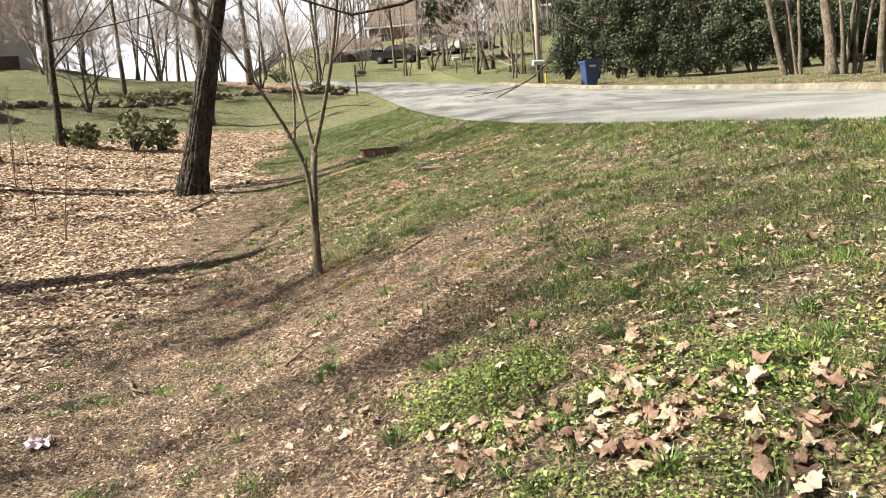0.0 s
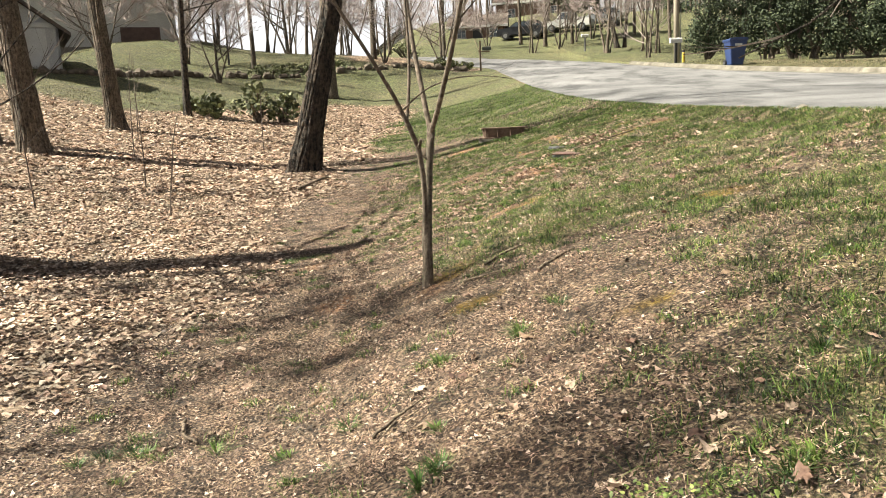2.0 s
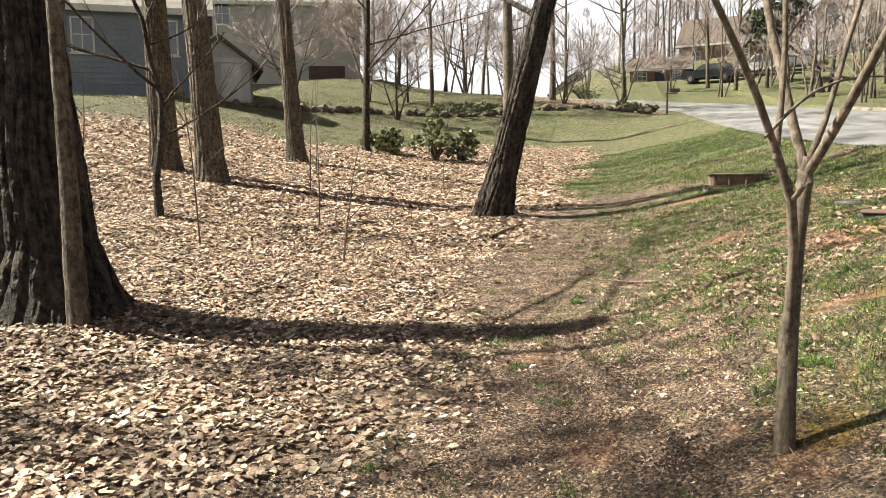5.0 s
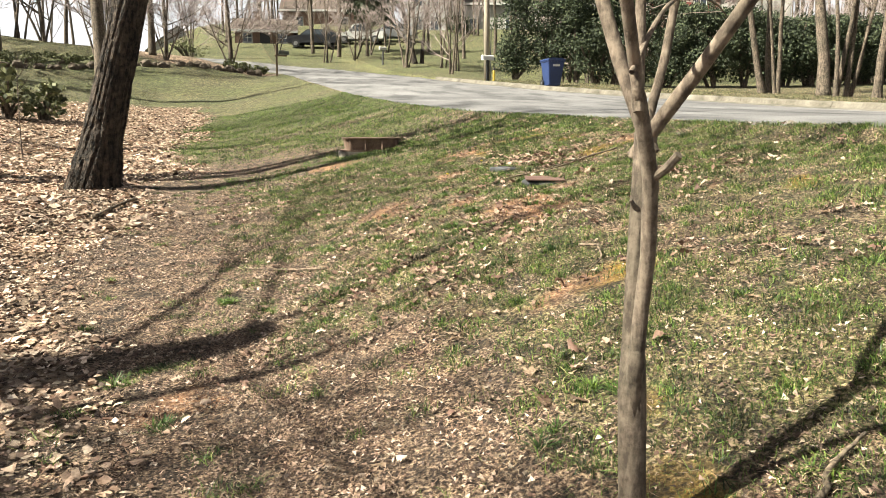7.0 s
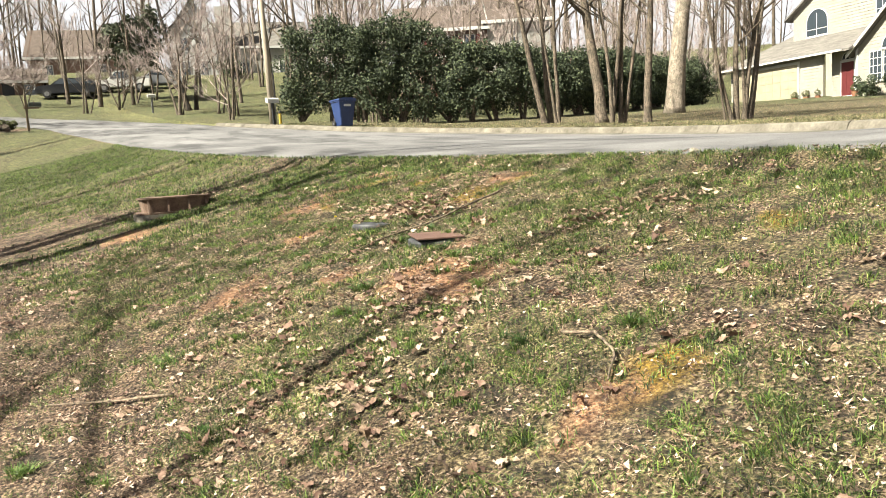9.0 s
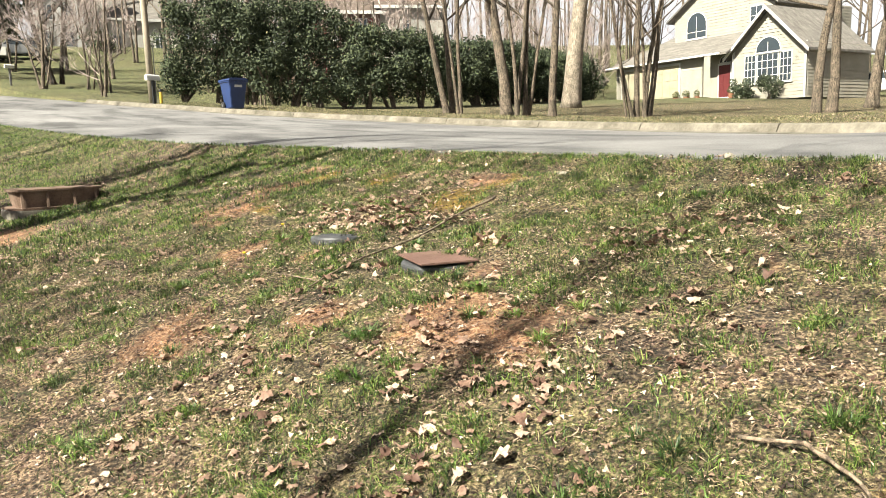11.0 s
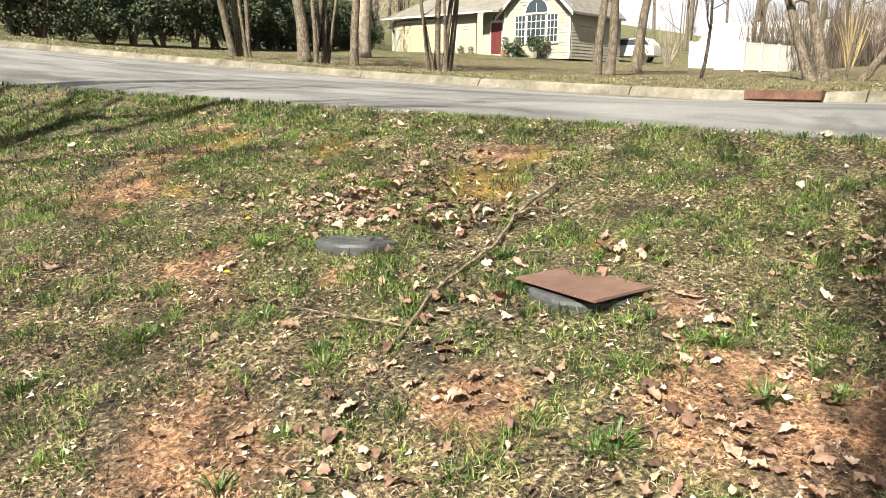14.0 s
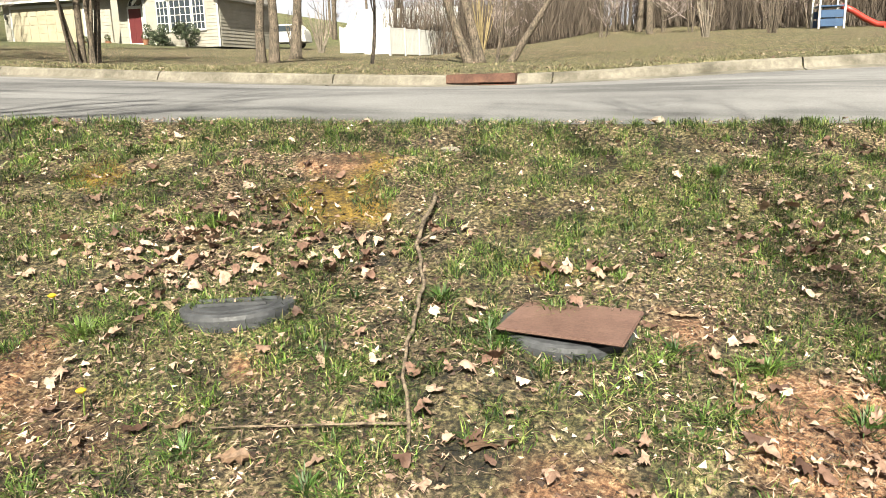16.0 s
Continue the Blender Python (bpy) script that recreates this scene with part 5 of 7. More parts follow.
M_STICK = bark("dead_wood", (0.07, 0.05, 0.036), (0.34, 0.27, 0.20), 60, 0.8, 0.01)
stick([(0.54, 11.32, 0.035), (0.33, 11.30, 0.03), (0.20, 11.28, 0.02), (-0.01, 11.19, 0.02), (-0.17, 11.16, 0.015), (-0.40, 11.12, 0.01), (-0.63, 11.03, 0.01)], 0.0075, "long crooked lichen-grey stick lying between the meter boxes",
      [([(-0.58, 11.05, 0.012), (-0.63, 11.19, 0.02), (-0.70, 11.43, 0.01)], 0.0038), ([(0.20, 11.28, 0.03), (0.25, 11.23, 0.05), (0.33, 11.21, 0.02)], 0.005)])
stick([(-3.75, 12.40, 0.02), (-3.71, 12.80, 0.02), (-3.66, 13.25, 0.03)], 0.022, "stout pale broken branch in the leaf litter")
stick([(-0.38, 6.99, 0.01), (-0.29, 7.08, 0.012), (-0.19, 7.14, 0.01)], 0.008, "short pale broken stick beside the sapling")
stick([(-0.47, 6.82, 0.01), (-0.31, 6.76, 0.012), (-0.17, 6.71, 0.01)], 0.007, "thin straight stick beside the sapling")
stick([(-0.05, 6.49, 0.01), (0.04, 6.60, 0.01), (0.11, 6.68, 0.01)], 0.008, "short dark stick on the bank")
stick([(-0.47, 5.22, 0.01), (-0.39, 5.31, 0.02), (-0.34, 5.40, 0.01)], 0.006, "thin forked twig in thatch", [([(-0.41, 5.28, 0.01), (-0.42, 5.20, 0.02), (-0.45, 5.14, 0.01)], 0.004)])
stick([(-1.44, 5.68, 0.01), (-1.38, 5.56, 0.012), (-1.26, 5.47, 0.01)], 0.009, "short curved pale stick in dead grass")
stick([(-0.33, 9.04, 0.01), (-0.28, 8.91, 0.03), (-0.30, 8.77, 0.02), (-0.39, 8.67, 0.01)], 0.006, "thin curved pale twig arching over grass")
stick([(-1.57, 10.13, 0.01), (-1.80, 10.30, 0.012), (-2.10, 10.54, 0.01)], 0.007, "thin dark stick on bare thatch")


def stone(x, y, r, label, mat, name="stone", group="", squash=0.6, flat=1.0):
    t = Geo()
    t.lathe([(r * math.cos(a), r * squash * math.sin(a)) for a in np.linspace(-1.2, 1.3, 6)], 9, squash=flat)
    t.v = [(a * rnd.uniform(0.8, 1.2), b * rnd.uniform(0.8, 1.2), c * rnd.uniform(0.85, 1.15)) for a, b, c in t.v]
    ob = part(name, t, mat, smooth=False)
    ob.matrix_basis = pose(x, y, gz(x, y) + r * squash * 0.5, rnd.uniform(-10, 10), rnd.uniform(-10, 10), rnd.uniform(0, 360))
    return tagged(ob, label, "stone", group)


M_ROCK = plain("pale_limestone", (0.24, 0.21, 0.17), (0.44, 0.40, 0.34), 8, 0.9)
M_FIELD = plain("brown_fieldstone", (0.10, 0.075, 0.055), (0.26, 0.21, 0.16), 4, 0.95)
stone(1.70, 10.0, 0.055, "pale angular stone at the road's edge", M_ROCK)
stone(1.06, 11.41, 0.04, "small flat tan stone in the grass", M_ROCK, squash=0.4)
stone(1.5, 10.6, 0.03, "small pale pebble at the road's edge", M_ROCK)
stone(1.75, 9.45, 0.04, "grey pebble at the road's edge", M_ROCK)


def dandelion(x, y):
    t = thing("dandelion", pose(x, y, gz(x, y)), "small yellow dandelion flower in the lawn", "flower", "dandelions on the bank")
    part("stalk", Geo().tube([(0, 0, 0), (0.004, 0, 0.03), (0.005, 0, 0.055)], [0.002, 0.002, 0.002], 5), M_CLOVER, t)
    part("flower", Geo().lathe(((0.003, 0.052), (0.010, 0.057), (0.011, 0.060), (0.005, 0.064)), 12), M_FLOWER, t)


def wrapper(x, y):
    """A crumpled piece of clear pink film."""
    g, n = Geo(), 9
    vs = [((i / (n - 1) - 0.5) * 0.10 + rnd.uniform(-0.008, 0.008), (j / (n - 1) - 0.5) * 0.12 + rnd.uniform(-0.008, 0.008), 0.012 + abs(rnd.gauss(0, 0.014))) for i in range(n) for j in range(n)]
    fs = [(i * n + j, (i + 1) * n + j, (i + 1) * n + j + 1, i * n + j + 1) for i in range(n - 1) for j in range(n - 1)]
    ob = part("plastic_wrapper", g.add(vs, fs), M_FILM)
    ob.matrix_basis = pose(x, y, gz(x, y), 0, 0, 25)
    tagged(ob, "crumpled pink plastic wrapper lying on thatch", "litter")


M_FILM = plain("pink_film", (0.62, 0.42, 0.50), (0.95, 0.80, 0.88), 40, 0.25, relief=0.1)
wrapper(-1.49, 4.93)
M_FLOWER = plain("dandelion_yellow", (0.72, 0.50, 0.01), (0.86, 0.66, 0.03), 80, 0.7, relief=0.2)
for x, y in ((-0.4, 12.08), (-0.72, 11.72)):
    dandelion(x, y)


# single large leaves on the bank, each its own thing
def big_leaf(x, y, size, tone):
    k = len(LEAF_OUTLINE)
    fold, curl = rnd.uniform(-0.3, 0.45), rnd.uniform(-0.5, 0.5)
    mid = [(0, v) for v in (-0.5, -0.2, 0.15, 0.52)]
    wide = rnd.uniform(0.55, 0.95)
    pts = [(px * size * wide * q, py * size * q) for px, py in LEAF_OUTLINE for q in (rnd.uniform(0.7, 1.12),)] + [(px * size, py * size) for px, py in mid[1:3]]
    vs = [(px, py, fold * abs(px) + curl * py * py / size + rnd.uniform(-0.06, 0.06) * size) for px, py in pts]
    lo = min(v[2] for v in vs)
    vs = [(a, b, c - lo * 0.8 + 0.006) for a, b, c in vs]
    c1, c2 = k, k + 1
    fs = [(i, i + 1, c1 if i < 3 or i > 9 else c2) for i in range(k - 1)] + [(k - 1, 0, c1), (3, c2, c1), (10, c1, c2)]
    ob = part("oak_leaf", Geo().add(vs, fs), M_BIGLEAF)
    ob.matrix_basis = pose(x, y, gz(x, y), rnd.uniform(-12, 12), rnd.uniform(-12, 12), rnd.uniform(0, 360))
    return tagged(ob, tone, "leaf", "large leaves on the bank")


M_BIGLEAF = per_piece("large_dry_leaf", ((0.0, (0.14, 0.08, 0.052)), (0.5, (0.33, 0.215, 0.14)), (1.0, (0.50, 0.38, 0.265))), 0.65, 0.15, island=False)
for k in range(70):
    yy = rnd.uniform(3.0, 13.0)
    xx = float(near_edge(yy)) + rnd.uniform(-3.9, -0.3)
    big_leaf(xx, yy, rnd.uniform(0.045, 0.08), "large curled dry oak leaf lying on grass")
for x, y, s in ((-0.04, 5.43, 0.10), (-0.27, 5.16, 0.10), (-2.22, 5.22, 0.09), (-0.21, 5.65, 0.07), (-0.97, 5.49, 0.06), (0.04, 5.2, 0.08), (-0.94, 8.5, 0.09), (-1.07, 7.99, 0.08), (-0.76, 7.74, 0.10), (-1.01, 9.1, 0.10), (-1.86, 9.02, 0.09), (-1.52, 8.6, 0.08), (-2.47, 9.29, 0.08), (-2.37, 10.07, 0.08), (-2.43, 8.31, 0.09), (-0.86, 5.71, 0.10), (0.0, 5.66, 0.10), (-0.95, 8.46, 0.09), (-0.76, 7.95, 0.09), (-0.59, 10.89, 0.09), (-0.7, 11.5, 0.10), (-0.76, 11.34, 0.09), (0.02, 11.74, 0.10), (0.0, 10.5, 0.09)):
    big_leaf(x, y, s, "large pale brown leaf lying flat on thatch")


# ---- trees across the road ----
def stems(n, spread, h, r, lean=0.12):
    out = []
    for k in range(n):
        a = 2 * math.pi * k / n + rnd.uniform(-0.4, 0.4)
        out.append((spread * math.cos(a), spread * math.sin(a), lean * math.cos(a) * rnd.uniform(0.5, 1.4), lean * math.sin(a) * rnd.uniform(0.5, 1.4), h * rnd.uniform(0.85, 1.1), r * rnd.uniform(0.75, 1.2)))
    return out


FAR = dict(near=False, depth=3, sliver=0.007, kids=(2, 4), sides=8, flare=1.4, twig_r=0.02, bend=0.075, limb_len=0.33)
tree("street_tree", 11.9, 31.0, [(-0.25, 0, -0.30, 0, 9, 0.115), (0.05, 0.1, -0.10, 0.05, 9, 0.10), (0.3, 0, 0.0, 0, 9, 0.08), (0.1, -0.2, -0.18, 0, 8, 0.06)], "bare tree with several leaning trunks beside the kerb", mat=M_BARK, limbs_n=8, first=0.30, group="trees across the road", **FAR)
tree("street_tree", 12.15, 27.65, [(-0.3, 0, -0.05, 0, 9, 0.18), (0.15, 0.1, 0.03, 0, 9, 0.08), (0.4, 0, 0.08, 0, 8.5, 0.08), (-0.05, -0.2, 0.0, 0, 8, 0.07), (0.6, 0.1, 0.15, 0, 8, 0.07)], "bare clump of upright trunks beside the kerb", mat=M_BARK, limbs_n=8, first=0.30, group="trees across the road", **FAR)
tree("street_tree", 12.9, 26.7, [(0, 0, -0.01, 0, 9, 0.13)], "single straight bare trunk beside the kerb", mat=M_BARK, limbs_n=8, first=0.30, group="trees across the road", **FAR)
tree("poplar_tree", 19.6, 34.0, [(0, 0, -0.015, 0, 18, 0.38)], "tall straight pale-barked poplar on the far lawn", mat=M_PALE, limbs_n=8, first=0.3, **FAR)
tree("street_tree", 16.0, 26.1, [(-0.35, 0, -0.22, 0, 7, 0.07), (-0.1, 0.1, -0.06, 0, 8, 0.10), (0.15, 0, 0.10, 0, 8, 0.085), (0.35, 0, 0.26, 0, 8, 0.10), (0.0, -0.2, 0.03, 0, 7, 0.06), (-0.6, 0, -0.12, 0, 5, 0.04)], "bare clump of dark spreading trunks in front of the yellow house", mat=M_BARK, limbs_n=8, first=0.30, group="trees across the road", **FAR)
tree("street_tree", 22.7, 24.25, [(-0.2, 0.15, -0.02, 0.02, 10, 0.17), (0.2, -0.15, 0.03, -0.02, 10, 0.18)], "pair of straight grey trunks growing from one mulch bed", mat=M_BARK, limbs_n=8, first=0.30, group="trees across the road", **FAR)
tree("street_tree", 28.9, 26.3, [(0, 0, 0.03, 0, 10, 0.24)], "single brown trunk on the far lawn", mat=M_BARK, limbs_n=8, first=0.30, group="trees across the road", **FAR)
tree("young_tree", 17.4, 18.2, [(0, 0, 0.22, -0.15, 4, 0.055)], "thin leaning bare tree beside the kerb", mat=M_OAK, limbs_n=8, first=0.3, **FAR)
tree("street_tree", 17.9, 15.25, [(-0.1, 0.35, -0.12, 0.42, 5, 0.13), (0, 0.1, -0.05, 0.12, 5.5, 0.15), (0, -0.35, 0.0, -0.10, 5.5, 0.05), (0, -0.7, 0.05, -0.55, 6, 0.10)], "wide V-shaped bare tree with dark and pale trunks", mat=M_BARK, limbs_n=8, first=0.30, group="trees across the road", **FAR)


# ---- woods and hillside trees, few kinds and many copies ----
def spread_copies(template, places, lo=0.8, hi=1.2):
    for x, y in places:
        s = rnd.uniform(lo, hi)
        c = copy_thing(template, pose(x, y, gz(x, y), rnd.uniform(-2, 2), rnd.uniform(-2, 2), rnd.uniform(0, 360)))
        c.scale = (s, s, s * rnd.uniform(0.9, 1.1))


WOOD = dict(near=False, depth=3, sliver=0.012, kids=(2, 4), sides=6, flare=1.2, twig_r=0.03, group="bare woods behind the houses", twig_mat=M_BUDS)
w1 = tree("forest_tree", 58, 32, [(0, 0, 0.02, 0, 15, 0.20)], "tall thin bare forest tree with reddish twigs", mat=M_BARK, limbs_n=7, first=0.3, limb_len=0.28, **WOOD)
w2 = tree("forest_tree", 60, 12, [(0, 0, -0.03, 0, 13, 0.15), (0.4, 0.2, 0.06, 0, 12, 0.12)], "twin-stemmed bare forest tree with reddish twigs", mat=M_BARK, limbs_n=5, first=0.3, limb_len=0.28, **WOOD)
w3 = tree("forest_tree", 52, 55, [(0, 0, 0.0, 0.02, 17, 0.24)], "tall bare forest tree with a spreading crown", mat=M_BARK, limbs_n=8, first=0.35, limb_len=0.32, **WOOD)
w4 = tree("understory_tree", 50, 8, [(0, 0, 0.1, 0, 6, 0.07), (0.2, 0.1, -0.1, 0.1, 6, 0.06), (-0.2, 0.1, -0.2, -0.1, 5, 0.05)], "low bare understory tree with fine twigs", mat=M_BARK, limbs_n=5, first=0.15, limb_len=0.35, **WOOD)
woods = []
for _ in range(80):
    a = rnd.uniform(0, 1)
    woods.append((rnd.uniform(50, 78), -32 + 62 * a))
woods += [(rnd.uniform(56, 90), rnd.uniform(30, 75)) for _ in range(40)]
woods += [(rnd.uniform(30, 58), rnd.uniform(62, 92)) for _ in range(30)]
woods += [(rnd.uniform(10, 32), rnd.uniform(70, 100)) for _ in range(26)]
woods += [(rnd.uniform(8, 34), rnd.uniform(66, 104)) for _ in range(26)]
woods += [(rnd.uniform(-26, 8), rnd.uniform(104, 135)) for _ in range(26)]
for k, w in enumerate((w1, w2, w3, w4)):
    spread_copies(w, woods[k::4])
spread_copies(w1, [(rnd.uniform(9, 36), rnd.uniform(50, 64)) for _ in range(12)], 0.6, 0.9)
spread_copies(w4, [(rnd.uniform(8, 36), rnd.uniform(49, 60)) for _ in range(22)], 0.9, 1.4)
under = [(rnd.uniform(44, 54), rnd.uniform(-30, 24)) for _ in range(28)] + [(rnd.uniform(24, 34), rnd.uniform(46, 60)) for _ in range(14)]
spread_copies(w4, under, 0.5, 1.0)
hill = [(-7.3, 72), (-4.9, 69), (3.3, 55), (-2.6, 68), (9, 62), (2.6, 57), (-16, 80), (-20, 74), (-9, 88), (-1, 84), (10, 74), (14, 70), (-13, 66), (4, 100), (-4, 104), (-12, 104), (-18, 96), (-24, 88), (12, 96)]
spread_copies(w3, hill[::3], 0.6, 0.9)
spread_copies(w1, hill[1::3], 0.6, 0.9)
spread_copies(w4, hill[2::3] + [(2.6, 49), (-5.5, 64)], 0.8, 1.2)
tree("hill_tree", 0.95, 61.0, [(0, 0, -0.30, 0, 9, 0.20), (0.5, 0.2, 0.02, 0, 8, 0.14)], "leaning dark bare tree on the hillside lawn", mat=M_OAK, limbs_n=9, first=0.3, **FAR)
dogwood = tree("dogwood_tree", -15.2, 44.5, [(0, 0, 0.05, 0.05, 4.5, 0.10), (0.1, 0.1, 0.3, -0.1, 4, 0.06), (-0.1, 0, -0.3, 0.1, 4, 0.06)], "small spreading bare garden tree with pale buds", mat=M_BARK, limbs_n=9, first=0.22, limb_len=0.5, near=False, depth=3, sliver=0.011, kids=(3, 5), sides=6, flare=1.3, twig_r=0.02, bend=0.08, up=0.01, twig_mat=M_BUDS, group="small bare garden trees")
spread_copies(w3, [(-14, 86), (-6, 88), (-18, 88), (-1, 84), (2.5, 72), (-4.5, 80)], 0.55, 0.75)
spread_copies(w1, [(-10, 84), (-8, 78), (-12, 80), (1.5, 78), (5, 66), (-15.5, 90)], 0.5, 0.75)
spread_copies(dogwood, [(-17.8, 36.5), (-21.5, 40), (-24.5, 45), (-12.5, 46.5), (-16.5, 52), (-10.5, 53), (-20, 50), (-26, 52), (-22, 34), (0.2, 57), (-3.5, 66), (-10, 70)], 0.8, 1.35)
left = [(-18.4, 41.6), (-22, 51.5), (-24, 63), (-13.6, 48), (-28, 70), (-33, 60), (-30, 80), (-20, 60), (-26, 90), (-38, 72), (-17, 70), (-36, 88), (-45, 80), (-14, 58), (-40, 60), (-34, 100), (-22, 110), (-48, 100)]
spread_copies(w3, left[::3], 0.5, 0.8)
spread_copies(w4, left[1::3], 0.9, 1.4)
spread_copies(w1, left[2::3], 0.6, 0.9)


# ---- houses ----
def siding_material(name, dark, light):
    return plain(name, dark, light, 1.2, 0.7, relief=0.08, fine=25)


M_CREAM = siding_material("cream_siding", (0.37, 0.345, 0.285), (0.47, 0.445, 0.385))
M_CREAM_DOOR = plain("cream_garage_door", (0.42, 0.37, 0.26), (0.52, 0.47, 0.35), 1.5, 0.6, relief=0.05)
M_GREYSIDE = siding_material("grey_siding", (0.48, 0.47, 0.44), (0.60, 0.585, 0.55))
M_BLUESIDE = siding_material("blue_grey_siding", (0.20, 0.23, 0.28), (0.30, 0.33, 0.38))
M_PALESIDE = siding_material("pale_siding", (0.55, 0.55, 0.55), (0.70, 0.70, 0.70))
M_SHINGLE = plain("grey_shingles", (0.13, 0.12, 0.11), (0.28, 0.26, 0.24), 3, 0.95, stretch=(0.4, 1, 1), fine=14)
M_SHINGLE_B = plain("brown_shingles", (0.09, 0.066, 0.055), (0.17, 0.13, 0.108), 3, 0.95, fine=14)
M_BRICK = plain("red_brick", (0.20, 0.118, 0.09), (0.33, 0.215, 0.17), 5, 0.9, fine=30)
M_REDDOOR = plain("red_paint", (0.12, 0.018, 0.022), (0.17, 0.032, 0.034), 3, 0.5, relief=0.03)
M_SHUTTER = plain("red_shutter", (0.20, 0.03, 0.03), (0.30, 0.06, 0.05), 3, 0.6, relief=0.05)
M_SOIL = plain("brown_panel", (0.08, 0.045, 0.035), (0.15, 0.09, 0.07), 3, 0.8)
gm, gn, gl, gb = shader("window_glass", 0.06)
gb.inputs["Base Color"].default_value = (0.035, 0.045, 0.055, 1)
gb.inputs["Specular IOR Level"].default_value = 0.9
M_GLASS = gm


def lapped(t, mat, x0, x1, z0, z1, y=0.0, apex=None, m=Matrix(), step=0.2, name="wall", depth=0.08):
    """A wall that faces -y, clad in separate lapped boards."""
    rim = [(x0, z0), (x1, z0), (x1, z1)] + ([apex] if apex else []) + [(x0, z1)]
    w = part(name, Geo().prism(rim, depth, m @ pose(0, y + 0.015, 0)), mat, t)
    top = gable_top(x0, x1, z1, *apex) if apex else None
    z = z0
    while z < (apex[1] if apex else z1) - 0.03:
        h = min(step, (apex[1] if apex else z1) - z)
        a, b = top(z) if top else (x0, x1)
        c, d = top(z + h) if top else (x0, x1)
        vs = [(a, y - 0.03, z), (b, y - 0.03, z), (d, y - 0.006, z + h), (c, y - 0.006, z + h), (a, y + 0.012, z), (b, y + 0.012, z), (d, y + 0.012, z + h), (c, y + 0.012, z + h)]
        part("board", Geo().add([m @ Vector(v) for v in vs], ((0, 1, 2, 3), (7, 6, 5, 4), (0, 3, 7, 4), (2, 1, 5, 6), (1, 0, 4, 5), (3, 2, 6, 7))), mat, w)
        z += step
    return w


def gable_top(x0, x1, z1, apex_x, apex_z):
    def f(z):
        if z <= z1:
            return x0, x1
        k = min(1, (z - z1) / (apex_z - z1))
        return x0 + (apex_x - x0) * k, x1 + (apex_x - x1) * k
    return f


def window(parent, x, z, w, h, y, cols=2, rows=2, arch=False, shutters=None, m=Matrix()):
    """A framed window proud of a wall that faces -y; (x, z) is its lower left corner."""
    outer = [(x, z), (x + w, z)]
    if arch:
        outer += [(x + w / 2 + w / 2 * math.cos(a), z + h + w / 2 * math.sin(a)) for a in np.linspace(0, math.pi, 15)]
    else:
        outer += [(x + w, z + h), (x, z + h)]
    win = part("window", Geo().prism([(p, q) for p, q in outer], 0.06, m @ pose(0, y - 0.06, 0)), M_WHITE, parent)
    k = 0.07
    inner = [(x + k, z + k), (x + w - k, z + k)]
    if arch:
        inner += [(x + w / 2 + (w / 2 - k) * math.cos(a), z + h + (w / 2 - k) * math.sin(a)) for a in np.linspace(0, math.pi, 15)]
    else:
        inner += [(x + w - k, z + h - k), (x + k, z + h - k)]
    part("pane", Geo().prism(inner, 0.02, m @ pose(0, y - 0.075, 0)), M_GLASS, win)
    for c in range(1, cols):
        part("muntin", Geo().box((x + w * c / cols - 0.02, y - 0.10, z + k), (x + w * c / cols + 0.02, y - 0.074, z + h - k + (w * 0.35 if arch else 0)), m), M_WHITE, win)
    for r in range(1, rows):
        part("muntin", Geo().box((x + k, y - 0.098, z + h * r / rows - 0.02), (x + w - k, y - 0.072, z + h * r / rows + 0.02), m), M_WHITE, win)
    part("sill", Geo().box((x - 0.05, y - 0.12, z - 0.06), (x + w + 0.05, y, z), m), M_WHITE, win)
    if shutters:
        for sx in (x - 0.42, x + w + 0.07):
            part("shutter", Geo().box((sx, y - 0.05, z), (sx + 0.35, y, z + h), m), shutters, win, bevel=0.01)
    return win


def slab_roof(parent, pts, mat, thick=0.14, name="roof"):
    """A roof plane from its four corners."""
    vs = [Vector(p) for p in pts]
    return part(name, Geo().add(vs + [v - Vector((0, 0, thick)) for v in vs], ((0, 1, 2, 3), (7, 6, 5, 4), (0, 4, 5, 1), (1, 5, 6, 2), (2, 6, 7, 3), (3, 7, 4, 0))), mat, parent)


